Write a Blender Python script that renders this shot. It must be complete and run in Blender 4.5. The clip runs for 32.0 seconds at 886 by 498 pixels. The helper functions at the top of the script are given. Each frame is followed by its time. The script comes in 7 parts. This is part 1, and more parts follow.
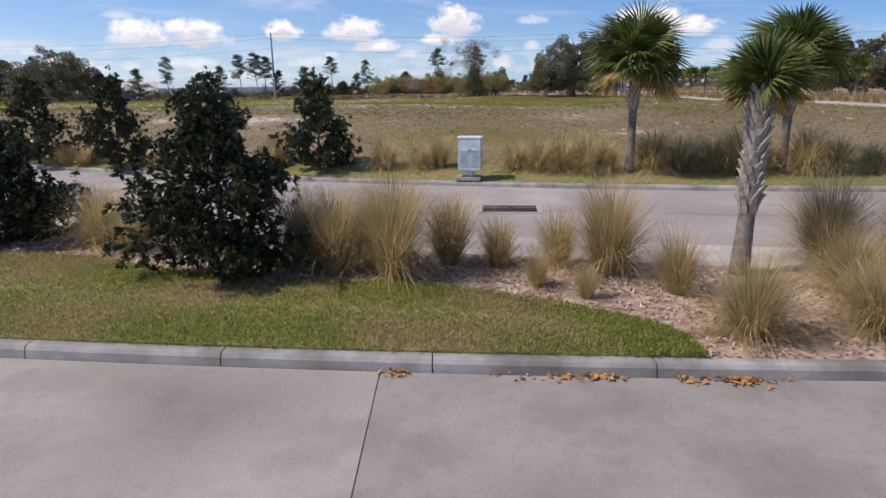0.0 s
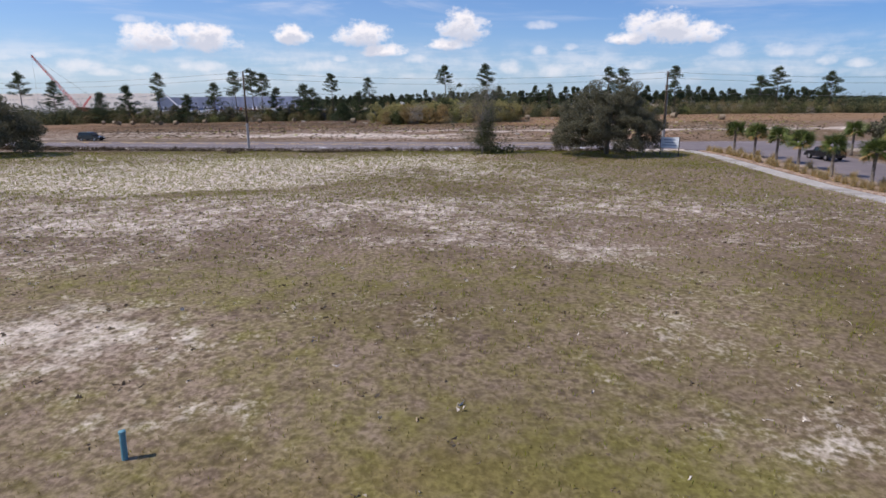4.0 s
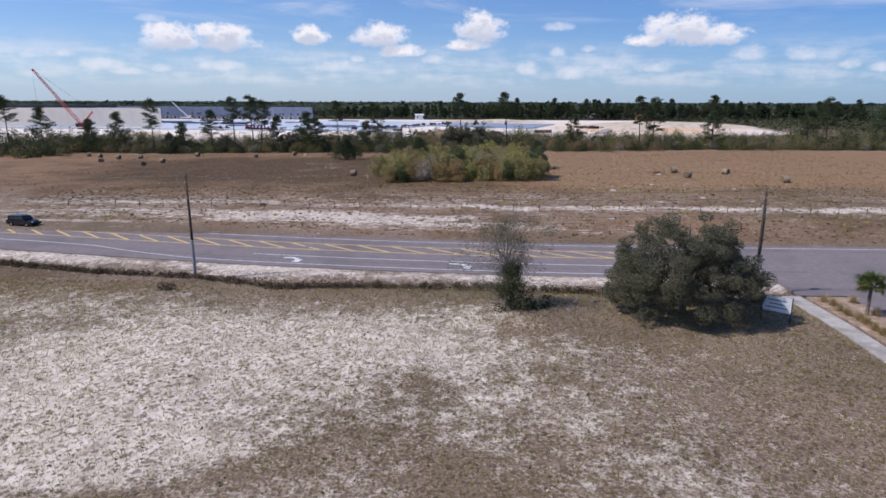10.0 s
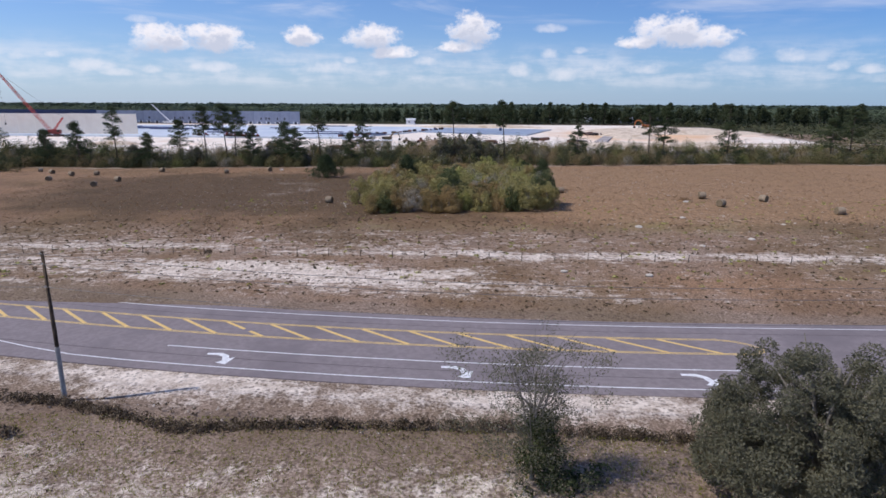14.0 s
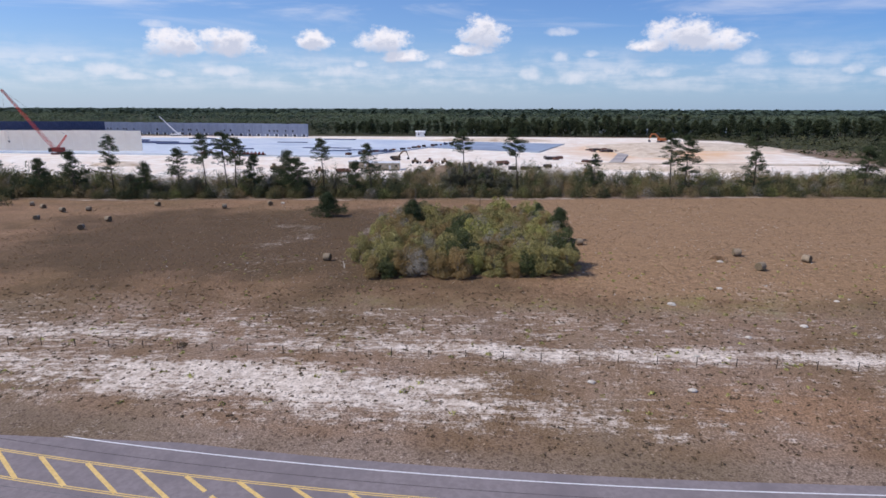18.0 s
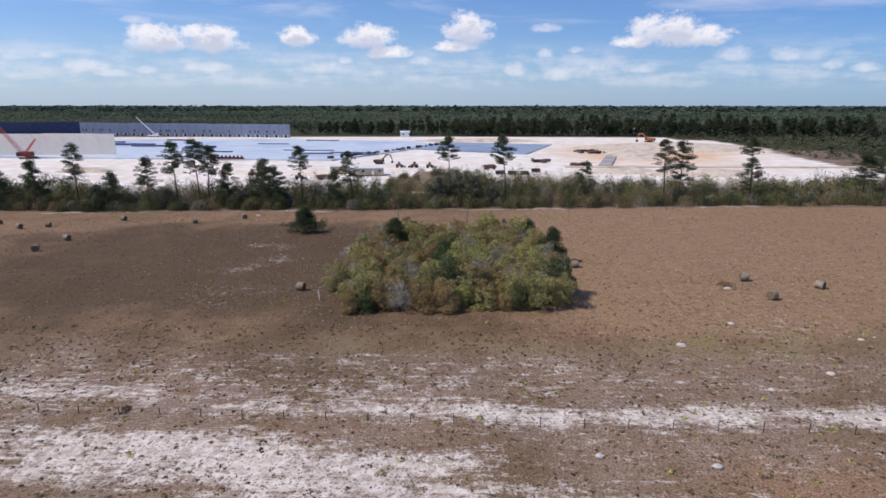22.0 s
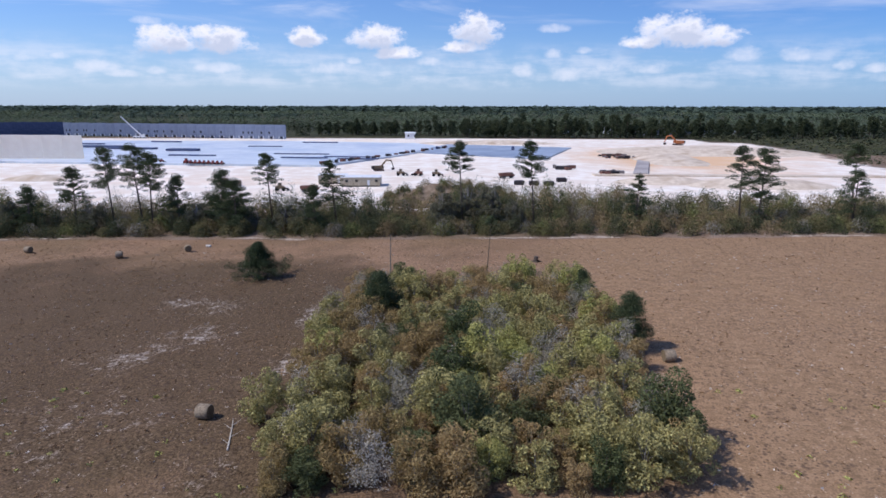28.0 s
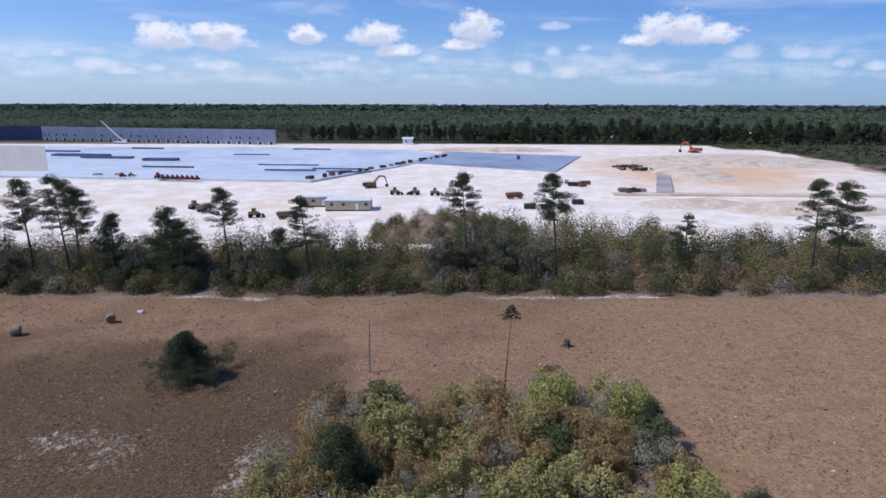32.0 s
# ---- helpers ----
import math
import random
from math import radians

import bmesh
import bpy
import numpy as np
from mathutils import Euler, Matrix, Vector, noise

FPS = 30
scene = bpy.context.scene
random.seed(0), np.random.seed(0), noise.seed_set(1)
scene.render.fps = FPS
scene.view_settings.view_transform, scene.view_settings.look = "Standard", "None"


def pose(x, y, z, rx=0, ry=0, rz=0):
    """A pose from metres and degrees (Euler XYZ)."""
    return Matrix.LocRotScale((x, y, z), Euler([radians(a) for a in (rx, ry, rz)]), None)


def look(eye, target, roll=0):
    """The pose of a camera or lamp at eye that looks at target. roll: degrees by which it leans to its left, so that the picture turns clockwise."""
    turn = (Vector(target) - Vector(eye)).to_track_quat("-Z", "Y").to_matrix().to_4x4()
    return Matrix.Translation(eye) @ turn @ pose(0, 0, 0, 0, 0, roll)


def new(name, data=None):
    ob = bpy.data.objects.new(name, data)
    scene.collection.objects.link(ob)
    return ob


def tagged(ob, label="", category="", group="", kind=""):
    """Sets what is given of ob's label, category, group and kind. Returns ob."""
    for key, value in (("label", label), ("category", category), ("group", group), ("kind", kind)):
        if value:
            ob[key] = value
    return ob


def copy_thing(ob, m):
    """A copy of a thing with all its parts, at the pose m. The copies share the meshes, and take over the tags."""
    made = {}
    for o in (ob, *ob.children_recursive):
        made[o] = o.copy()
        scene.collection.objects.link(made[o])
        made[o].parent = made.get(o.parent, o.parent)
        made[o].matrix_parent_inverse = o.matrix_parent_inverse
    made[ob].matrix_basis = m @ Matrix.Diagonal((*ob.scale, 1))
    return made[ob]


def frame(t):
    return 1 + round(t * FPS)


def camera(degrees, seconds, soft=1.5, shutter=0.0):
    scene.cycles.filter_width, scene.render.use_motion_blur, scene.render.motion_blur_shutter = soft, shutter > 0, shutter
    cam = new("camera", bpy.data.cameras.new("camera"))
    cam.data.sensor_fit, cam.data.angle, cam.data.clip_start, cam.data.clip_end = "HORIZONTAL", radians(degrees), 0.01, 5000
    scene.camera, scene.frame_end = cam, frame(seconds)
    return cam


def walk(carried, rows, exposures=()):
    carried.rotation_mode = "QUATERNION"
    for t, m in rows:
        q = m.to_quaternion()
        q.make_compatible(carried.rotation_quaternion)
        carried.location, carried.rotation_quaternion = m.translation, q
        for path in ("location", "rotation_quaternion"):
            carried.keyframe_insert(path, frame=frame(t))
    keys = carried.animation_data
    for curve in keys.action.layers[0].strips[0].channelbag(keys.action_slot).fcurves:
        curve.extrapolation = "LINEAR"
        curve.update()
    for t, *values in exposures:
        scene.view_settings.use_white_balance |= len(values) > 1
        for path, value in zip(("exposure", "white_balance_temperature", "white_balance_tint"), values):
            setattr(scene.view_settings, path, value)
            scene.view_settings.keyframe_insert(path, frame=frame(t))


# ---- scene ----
cam = camera(73.11, 32.0, soft=1.6)
PATH = [
    (0.0, pose(0.000, 0.000, 3.037, 75.792, 0.595, -0.020)),
    (0.5, pose(0.070, 0.937, 3.811, 75.940, 0.586, -0.062)),
    (1.0, pose(0.133, 2.448, 4.585, 76.083, 0.584, -0.114)),
    (1.5, pose(0.196, 4.428, 5.358, 76.082, 0.539, -0.052)),
    (2.0, pose(0.234, 6.866, 6.188, 76.082, 0.486, -0.009)),
    (2.5, pose(0.292, 9.721, 7.062, 76.153, 0.437, 0.140)),
    (3.0, pose(0.322, 12.771, 7.965, 76.207, 0.384, 0.293)),
    (3.5, pose(0.381, 15.952, 8.847, 76.216, 0.381, 0.473)),
    (5.5, pose(0.582, 29.572, 12.160, 76.323, -0.129, 1.339)),
    (6.0, pose(0.621, 33.141, 13.214, 76.497, -0.130, 1.420)),
    (6.5, pose(0.575, 36.929, 14.421, 76.696, -0.138, 1.500)),
    (7.0, pose(0.553, 40.368, 15.666, 77.280, -0.027, 1.586)),
    (7.5, pose(0.487, 42.616, 16.782, 77.078, -0.092, 1.938)),
    (8.0, pose(0.524, 43.545, 17.868, 76.572, -0.266, 2.461)),
    (8.5, pose(0.449, 43.608, 19.035, 76.330, -0.324, 2.659)),
    (9.0, pose(0.644, 43.755, 20.378, 76.158, -0.359, 2.768)),
    (9.5, pose(0.675, 44.239, 21.189, 76.230, -0.276, 2.501)),
    (10.0, pose(0.717, 45.178, 21.578, 76.298, -0.192, 2.228)),
    (10.5, pose(0.770, 46.732, 21.720, 76.364, -0.189, 1.948)),
    (11.0, pose(0.658, 48.777, 21.689, 76.431, -0.173, 1.704)),
    (11.5, pose(0.692, 51.206, 21.619, 76.401, -0.175, 1.664)),
    (12.0, pose(0.609, 53.913, 21.540, 76.380, -0.180, 1.613)),
    (12.5, pose(0.481, 56.858, 21.639, 76.349, -0.203, 1.634)),
    (13.0, pose(0.418, 60.064, 22.577, 76.384, -0.210, 1.646)),
    (13.5, pose(0.288, 63.789, 23.514, 76.425, -0.219, 1.585)),
    (14.0, pose(0.163, 67.830, 24.359, 76.435, -0.229, 1.520)),
    (14.5, pose(0.083, 71.793, 25.038, 76.644, -0.202, 1.500)),
    (15.0, pose(0.069, 75.737, 26.381, 76.965, -0.132, 1.477)),
    (15.5, pose(0.148, 79.032, 27.401, 77.374, 0.004, 1.681)),
    (17.5, pose(0.033, 81.552, 31.626, 76.948, -0.073, 2.618)),
    (18.0, pose(0.142, 81.197, 32.906, 76.746, -0.171, 2.516)),
    (18.5, pose(0.243, 80.851, 34.062, 76.481, -0.164, 2.362)),
    (19.0, pose(0.388, 80.936, 35.264, 76.245, -0.158, 2.195)),
    (19.5, pose(0.447, 81.521, 35.794, 76.321, -0.080, 1.907)),
    (20.0, pose(0.438, 82.718, 35.891, 76.403, -0.004, 1.617)),
    (20.5, pose(0.411, 84.436, 36.059, 76.412, -0.009, 1.409)),
    (21.0, pose(0.210, 86.609, 36.093, 76.414, -0.022, 1.228)),
    (21.5, pose(0.147, 89.090, 36.055, 76.416, -0.027, 1.173)),
    (22.0, pose(0.006, 91.879, 36.015, 76.418, -0.028, 1.133)),
    (22.5, pose(-0.134, 95.174, 35.999, 76.414, -0.039, 1.152)),
    (23.0, pose(-0.317, 98.566, 35.968, 76.414, -0.046, 1.177)),
    (23.5, pose(-0.352, 101.991, 35.931, 76.410, -0.054, 1.268)),
    (24.0, pose(-0.441, 105.685, 35.866, 76.410, -0.052, 1.373)),
    (24.5, pose(-0.472, 109.522, 35.822, 76.415, -0.085, 1.430)),
    (25.0, pose(-0.670, 113.483, 35.758, 76.422, -0.129, 1.500)),
    (25.5, pose(-0.707, 117.660, 35.609, 76.426, -0.123, 1.609)),
    (27.5, pose(-1.313, 134.895, 34.793, 76.458, -0.101, 1.880)),
    (28.0, pose(-1.412, 138.888, 34.753, 76.464, -0.092, 1.867)),
    (28.5, pose(-1.421, 142.807, 34.873, 76.424, -0.143, 1.940)),
    (29.0, pose(-1.699, 146.759, 35.390, 76.391, -0.186, 2.026)),
    (29.5, pose(-1.850, 151.111, 36.335, 76.423, -0.189, 2.008)),
    (30.0, pose(-1.914, 155.351, 37.313, 76.453, -0.199, 2.002)),
    (30.5, pose(-2.055, 159.439, 38.340, 76.439, -0.208, 1.955)),
    (31.0, pose(-2.060, 163.615, 39.125, 76.446, -0.208, 1.906)),
    (31.5, pose(-2.137, 168.046, 39.403, 76.336, -0.164, 1.871)),
    (32.0, pose(-2.405, 172.449, 39.751, 76.254, -0.114, 1.856)),
]
walk(cam, PATH, exposures=[(0.0, 0.2, 7050, 15), (1.0, 0.24, 7050, 15), (2.0, 0.08, 6900, 14), (3.0, 0.08, 6850, 14), (6.0, 0.08, 6500, 14), (9.0, 0.0, 6450, 14), (24.0, 0.0, 6500, 14), (28.0, 0.06, 6100, 15), (30.0, 0.06, 6050, 15), (32.0, -0.03, 6000, 15)])

# ---- world, sun and exposure ----
SUN_ELEV, SUN_AZ = radians(50), radians(-102)
scene.view_settings.exposure = 0.0


class Nodes:
    """A short way to write node trees."""

    def __init__(self, tree):
        self.t = tree
        self.n = tree.nodes
        tree.nodes.clear()

    def add(self, kind, **props):
        node = self.n.new(kind)
        for k, v in props.items():
            setattr(node, k, v)
        return node

    def put(self, sock, v):
        if isinstance(v, bpy.types.NodeSocket):
            self.t.links.new(v, sock)
        elif v is not None:
            sock.default_value = v

    def m(self, op, a, b=None, c=None, clamp=False):
        node = self.add("ShaderNodeMath", operation=op, use_clamp=clamp)
        for s, v in zip(node.inputs, (a, b, c)):
            self.put(s, v)
        return node.outputs[0]

    def v(self, op, a, b=None):
        node = self.add("ShaderNodeVectorMath", operation=op)
        for s, x in zip(node.inputs, (a, b)):
            self.put(s, x)
        return node.outputs[0]

    def mix(self, f, a, b, blend="MIX"):
        node = self.add("ShaderNodeMix", data_type="RGBA", blend_type=blend)
        self.put(node.inputs[0], f)
        self.put(node.inputs[6], a)
        self.put(node.inputs[7], b)
        return node.outputs[2]

    def noise(self, vec, scale, detail=4.0, rough=0.55, distort=0.0):
        node = self.add("ShaderNodeTexNoise")
        self.put(node.inputs["Vector"], vec)
        node.inputs["Scale"].default_value = scale
        node.inputs["Detail"].default_value = detail
        node.inputs["Roughness"].default_value = rough
        node.inputs["Distortion"].default_value = distort
        return node.outputs[0]

    def smooth(self, x, lo, hi):
        node = self.add("ShaderNodeMapRange", interpolation_type="SMOOTHSTEP")
        self.put(node.inputs[0], x)
        node.inputs[1].default_value, node.inputs[2].default_value = lo, hi
        return node.outputs[0]

    def specks(self, vec, scale, size):
        """Round dots of uneven size, one to a cell."""
        node = self.add("ShaderNodeTexVoronoi")
        self.put(node.inputs["Vector"], vec)
        node.inputs["Scale"].default_value = scale
        return self.m("SUBTRACT", 1.0, self.smooth(node.outputs["Distance"], size, size * 2.0))

    def attr(self, name):
        return self.add("ShaderNodeAttribute", attribute_name=name).outputs["Fac"]


def rgb(r, g, b):
    """An sRGB colour of 0 to 255 as a linear one."""
    return tuple((c / 255 / 12.92 if c <= 10 else ((c / 255 + 0.055) / 1.055) ** 2.4) for c in (r, g, b)) + (1.0,)


world = bpy.data.worlds.new("sky")
scene.world = world
world.use_nodes = True
W = Nodes(world.node_tree)
sky = W.add("ShaderNodeTexSky", sky_type="NISHITA", sun_disc=False, sun_elevation=SUN_ELEV, sun_rotation=SUN_AZ)
sky.air_density, sky.dust_density, sky.ozone_density = 1.0, 0.4, 1.5
way = W.add("ShaderNodeTexCoord").outputs["Generated"]
sep = W.add("ShaderNodeSeparateXYZ")
W.put(sep.inputs[0], way)
dx, dy, dz = sep.outputs
az = W.m("ARCTAN2", dx, dy)
el = W.m("ARCSINE", dz)
# fair-weather cumulus: azimuth, elevation, half width, half height, in radians
CUMULUS = [
    (-0.4455, 0.0881, 0.0379, 0.0230), (-0.3701, 0.0909, 0.0418, 0.0237), (-0.3950, 0.1010, 0.0195, 0.0140),
    (-0.2463, 0.0985, 0.0309, 0.0163), (-0.1358, 0.0996, 0.0400, 0.0216), (-0.1052, 0.0788, 0.0359, 0.0119),
    (0.0187, 0.1104, 0.0357, 0.0281), (0.0010, 0.0885, 0.0341, 0.0118), (0.3240, 0.1027, 0.0544, 0.0267),
    (0.3675, 0.0948, 0.0378, 0.0187), (0.2765, 0.0922, 0.0325, 0.0113),
]
SMALL_CLOUDS = [
    (-0.5421, 0.0503, 0.0312, 0.0098), (-0.5833, 0.0644, 0.0110, 0.0065), (-0.2079, 0.0548, 0.0352, 0.0102),
    (-0.1749, 0.0671, 0.0124, 0.0068), (0.0951, 0.0522, 0.0179, 0.0120), (0.1430, 0.0765, 0.0131, 0.0084),
    (0.1645, 0.0465, 0.0262, 0.0120), (0.2288, 0.0569, 0.0203, 0.0109), (0.2876, 0.0535, 0.0277, 0.0091),
    (0.4136, 0.0706, 0.0191, 0.0116), (0.4833, 0.0667, 0.0192, 0.0113), (0.5386, 0.0522, 0.0110, 0.0081),
    (0.5772, 0.0474, 0.0147, 0.0065), (-0.6255, 0.0612, 0.0148, 0.0099), (-0.3797, 0.0529, 0.0305, 0.0089),
    (0.1888, 0.0817, 0.0120, 0.0058), (-0.0559, 0.0662, 0.0181, 0.0077), (-0.4630, 0.0478, 0.0134, 0.0071),
    (-0.5084, 0.0429, 0.0215, 0.0062), (-0.4696, 0.1157, 0.0160, 0.0060), (0.1397, 0.1141, 0.0191, 0.0066),
]
ae = W.add("ShaderNodeCombineXYZ")
W.put(ae.inputs[0], az)
W.put(ae.inputs[1], W.m("MULTIPLY", el, 1.3))
billow = W.noise(ae.outputs[0], 34.0, 6.0, 0.58)
fine = W.noise(ae.outputs[0], 90.0, 4.0, 0.6)
wisp_at = W.add("ShaderNodeCombineXYZ")
W.put(wisp_at.inputs[0], W.m("MULTIPLY", az, 3.2))
W.put(wisp_at.inputs[1], W.m("MULTIPLY", el, 22.0))
wisp = W.noise(wisp_at.outputs[0], 1.0, 5.0, 0.6, 0.6)


def cloud_field(rows, lift=0.0):
    """The largest of the clouds' bumps at a direction, 1 at a heart and 0 at a rim; bases are flatter than tops."""
    best = None
    for u, v, a, b in rows:
        x = W.m("MULTIPLY", W.m("SUBTRACT", az, u), 0.84 / a)
        up = W.m("SUBTRACT", el, v - lift)
        y = W.m("MAXIMUM", W.m("MULTIPLY", up, 0.82 / b), W.m("MULTIPLY", up, -1.35 / b))
        bump = W.m("SUBTRACT", 1.0, W.m("ADD", W.m("MULTIPLY", x, x), W.m("MULTIPLY", y, y)))
        best = bump if best is None else W.m("MAXIMUM", best, bump)
    return W.m("MAXIMUM", best, -1.0)


rough_edge = W.m("ADD", W.m("MULTIPLY", W.m("SUBTRACT", billow, 0.5), 2.7), W.m("MULTIPLY", W.m("SUBTRACT", fine, 0.5), 1.2))
big = cloud_field(CUMULUS)
dens_big = W.smooth(W.m("ADD", big, rough_edge), -0.15, 0.95)
dens_small = W.m("MULTIPLY", W.smooth(W.m("ADD", cloud_field(SMALL_CLOUDS), rough_edge), -0.6, 1.5), 0.6)
# a broken deck of far clouds low over the horizon, and high thin cirrus
low = W.m("MULTIPLY", W.smooth(el, 0.015, 0.04), W.m("SUBTRACT", 1.0, W.smooth(el, 0.06, 0.105)))
broad = W.noise(wisp_at.outputs[0], 2.2, 5.0, 0.6, 0.3)
deck = W.m("MULTIPLY", W.m("MULTIPLY", W.smooth(W.m("ADD", W.m("MULTIPLY", broad, 0.65), W.m("MULTIPLY", billow, 0.35)), 0.40, 0.66), low), 0.42)
cirrus = W.m("MULTIPLY", W.m("MULTIPLY", W.smooth(wisp, 0.48, 0.75), W.smooth(el, 0.08, 0.16)), 0.45)
dens = W.m("MAXIMUM", W.m("MAXIMUM", dens_big, dens_small), W.m("MAXIMUM", deck, cirrus))
# the undersides lie in the clouds' own shade
under = W.smooth(W.m("ADD", cloud_field(CUMULUS, 0.013), W.m("MULTIPLY", rough_edge, 0.9)), 0.15, 1.0)
lit = W.m("SUBTRACT", 1.0, W.m("MULTIPLY", under, 0.75))
SKY_GAIN = 0.092
white = W.mix(lit, rgb(182, 194, 216), (0.90, 0.90, 0.95, 1))
haze = W.m("MULTIPLY", W.m("SUBTRACT", 1.0, W.smooth(el, -0.02, 0.13)), 0.5)
deep = W.mix(W.smooth(az, -0.35, 0.9), (0.74, 0.98, 1.40, 1), (0.42, 0.69, 1.16, 1))
blue = W.mix(1.0, sky.outputs[0], deep, "MULTIPLY")
air = W.add("ShaderNodeVectorMath", operation="SCALE")
W.put(air.inputs[0], blue)
air.inputs[3].default_value = SKY_GAIN
hazy = W.mix(haze, air.outputs[0], W.mix(W.smooth(az, -0.35, 0.9), rgb(186, 208, 238), rgb(160, 188, 224)))
total = W.mix(W.m("MINIMUM", dens, 1.0), hazy, white)
back = W.add("ShaderNodeBackground")
W.put(back.inputs[0], total)
back.inputs[1].default_value = 1.0
W.put(W.add("ShaderNodeOutputWorld").inputs[0], back.outputs[0])

sun = new("sun", bpy.data.lights.new("sun", "SUN"))
sun.data.energy, sun.data.angle, sun.data.color = 3.2, radians(0.6), (1.0, 0.95, 0.87)
sun_dir = Vector((math.sin(SUN_AZ) * math.cos(SUN_ELEV), math.cos(SUN_AZ) * math.cos(SUN_ELEV), math.sin(SUN_ELEV)))
sun.matrix_world = look(sun_dir * 900, (0, 0, 0))

# ---- materials ----


def material(name, c1, c2, scale=3.0, rough=0.9, bump=0.0, spec=0.3, metal=0.0, c3=None, scale3=0.3, vary=0.0, island=0.0, detail=5.0, lo=0.35, hi=0.65, place="Object", bumpscale=None, speck=0.0):
    """A two-scale noise material: c1 to c2 by a fine grain, c3 in larger stains, with brightness varied by object or by island."""
    mt = bpy.data.materials.new(name)
    mt.use_nodes = True
    N = Nodes(mt.node_tree)
    at = N.add("ShaderNodeTexCoord").outputs[place] if place == "Object" else N.add("ShaderNodeNewGeometry").outputs["Position"]
    grain = N.noise(at, scale, detail, 0.6)
    col = N.mix(N.smooth(grain, lo, hi), c1, c2)
    if c3:
        col = N.mix(N.smooth(N.noise(at, scale3, 4.0, 0.55), 0.45, 0.7), col, c3)
    if speck:
        dots = N.smooth(N.noise(at, 42.0, 3.0, 0.7), 0.50, 0.72)
        blot = N.smooth(N.noise(at, 5.5, 5.0, 0.7), 0.48, 0.7)
        dark = N.m("ADD", N.m("MULTIPLY", dots, speck), N.m("MULTIPLY", blot, speck * 0.6), clamp=True)
        col = N.mix(dark, col, N.mix(0.45, c1, (0.03, 0.028, 0.026, 1)))
    if vary or island:
        src = N.add("ShaderNodeObjectInfo").outputs["Random"] if vary else N.add("ShaderNodeNewGeometry").outputs["Random Per Island"]
        amt = vary or island
        k = N.m("ADD", 1 - amt, N.m("MULTIPLY", src, 2 * amt))
        sc = N.add("ShaderNodeVectorMath", operation="SCALE")
        N.put(sc.inputs[0], col)
        N.put(sc.inputs[3], k)
        col = sc.outputs[0]
    p = N.add("ShaderNodeBsdfPrincipled")
    N.put(p.inputs["Base Color"], col)
    p.inputs["Roughness"].default_value = rough
    p.inputs["Metallic"].default_value = metal
    p.inputs["Specular IOR Level"].default_value = spec
    if bump:
        b = N.add("ShaderNodeBump")
        b.inputs["Strength"].default_value = min(bump, 1.0)
        b.inputs["Distance"].default_value = 0.02
        N.put(b.inputs["Height"], N.noise(at, bumpscale or scale * 3, 5.0, 0.6))
        N.put(p.inputs["Normal"], b.outputs[0])
    N.put(N.add("ShaderNodeOutputMaterial").inputs[0], p.outputs[0])
    return mt


def leaf_material(name, cols, rough=0.6, through_light=0.25, spec=0.25, spread=0.35, contrast=0.6):
    """Leaves: the colour runs over cols from leaf to leaf and from plant to plant; some light passes through."""
    mt = bpy.data.materials.new(name)
    mt.use_nodes = True
    N = Nodes(mt.node_tree)
    isl = N.add("ShaderNodeNewGeometry").outputs["Random Per Island"]
    obr = N.add("ShaderNodeObjectInfo").outputs["Random"]
    ramp = N.add("ShaderNodeValToRGB")
    N.put(ramp.inputs[0], N.m("FRACT", N.m("ADD", N.m("MULTIPLY", isl, spread), N.m("MULTIPLY", obr, 1 - spread))))
    els = ramp.color_ramp.elements
    while len(els) < len(cols):
        els.new(0.5)
    for i, (e, c) in enumerate(zip(els, cols)):
        e.position, e.color = i / max(1, len(cols) - 1), c
    val = N.add("ShaderNodeVectorMath", operation="SCALE")
    N.put(val.inputs[0], ramp.outputs[0])
    N.put(val.inputs[3], N.m("ADD", 1 - contrast / 2, N.m("MULTIPLY", isl, contrast)))
    p = N.add("ShaderNodeBsdfPrincipled")
    N.put(p.inputs["Base Color"], val.outputs[0])
    p.inputs["Roughness"].default_value = rough
    p.inputs["Specular IOR Level"].default_value = spec
    tr = N.add("ShaderNodeBsdfTranslucent")
    N.put(tr.inputs[0], val.outputs[0])
    mx = N.add("ShaderNodeMixShader")
    mx.inputs[0].default_value = through_light
    N.put(mx.inputs[1], p.outputs[0])
    N.put(mx.inputs[2], tr.outputs[0])
    N.put(N.add("ShaderNodeOutputMaterial").inputs[0], mx.outputs[0])
    return mt


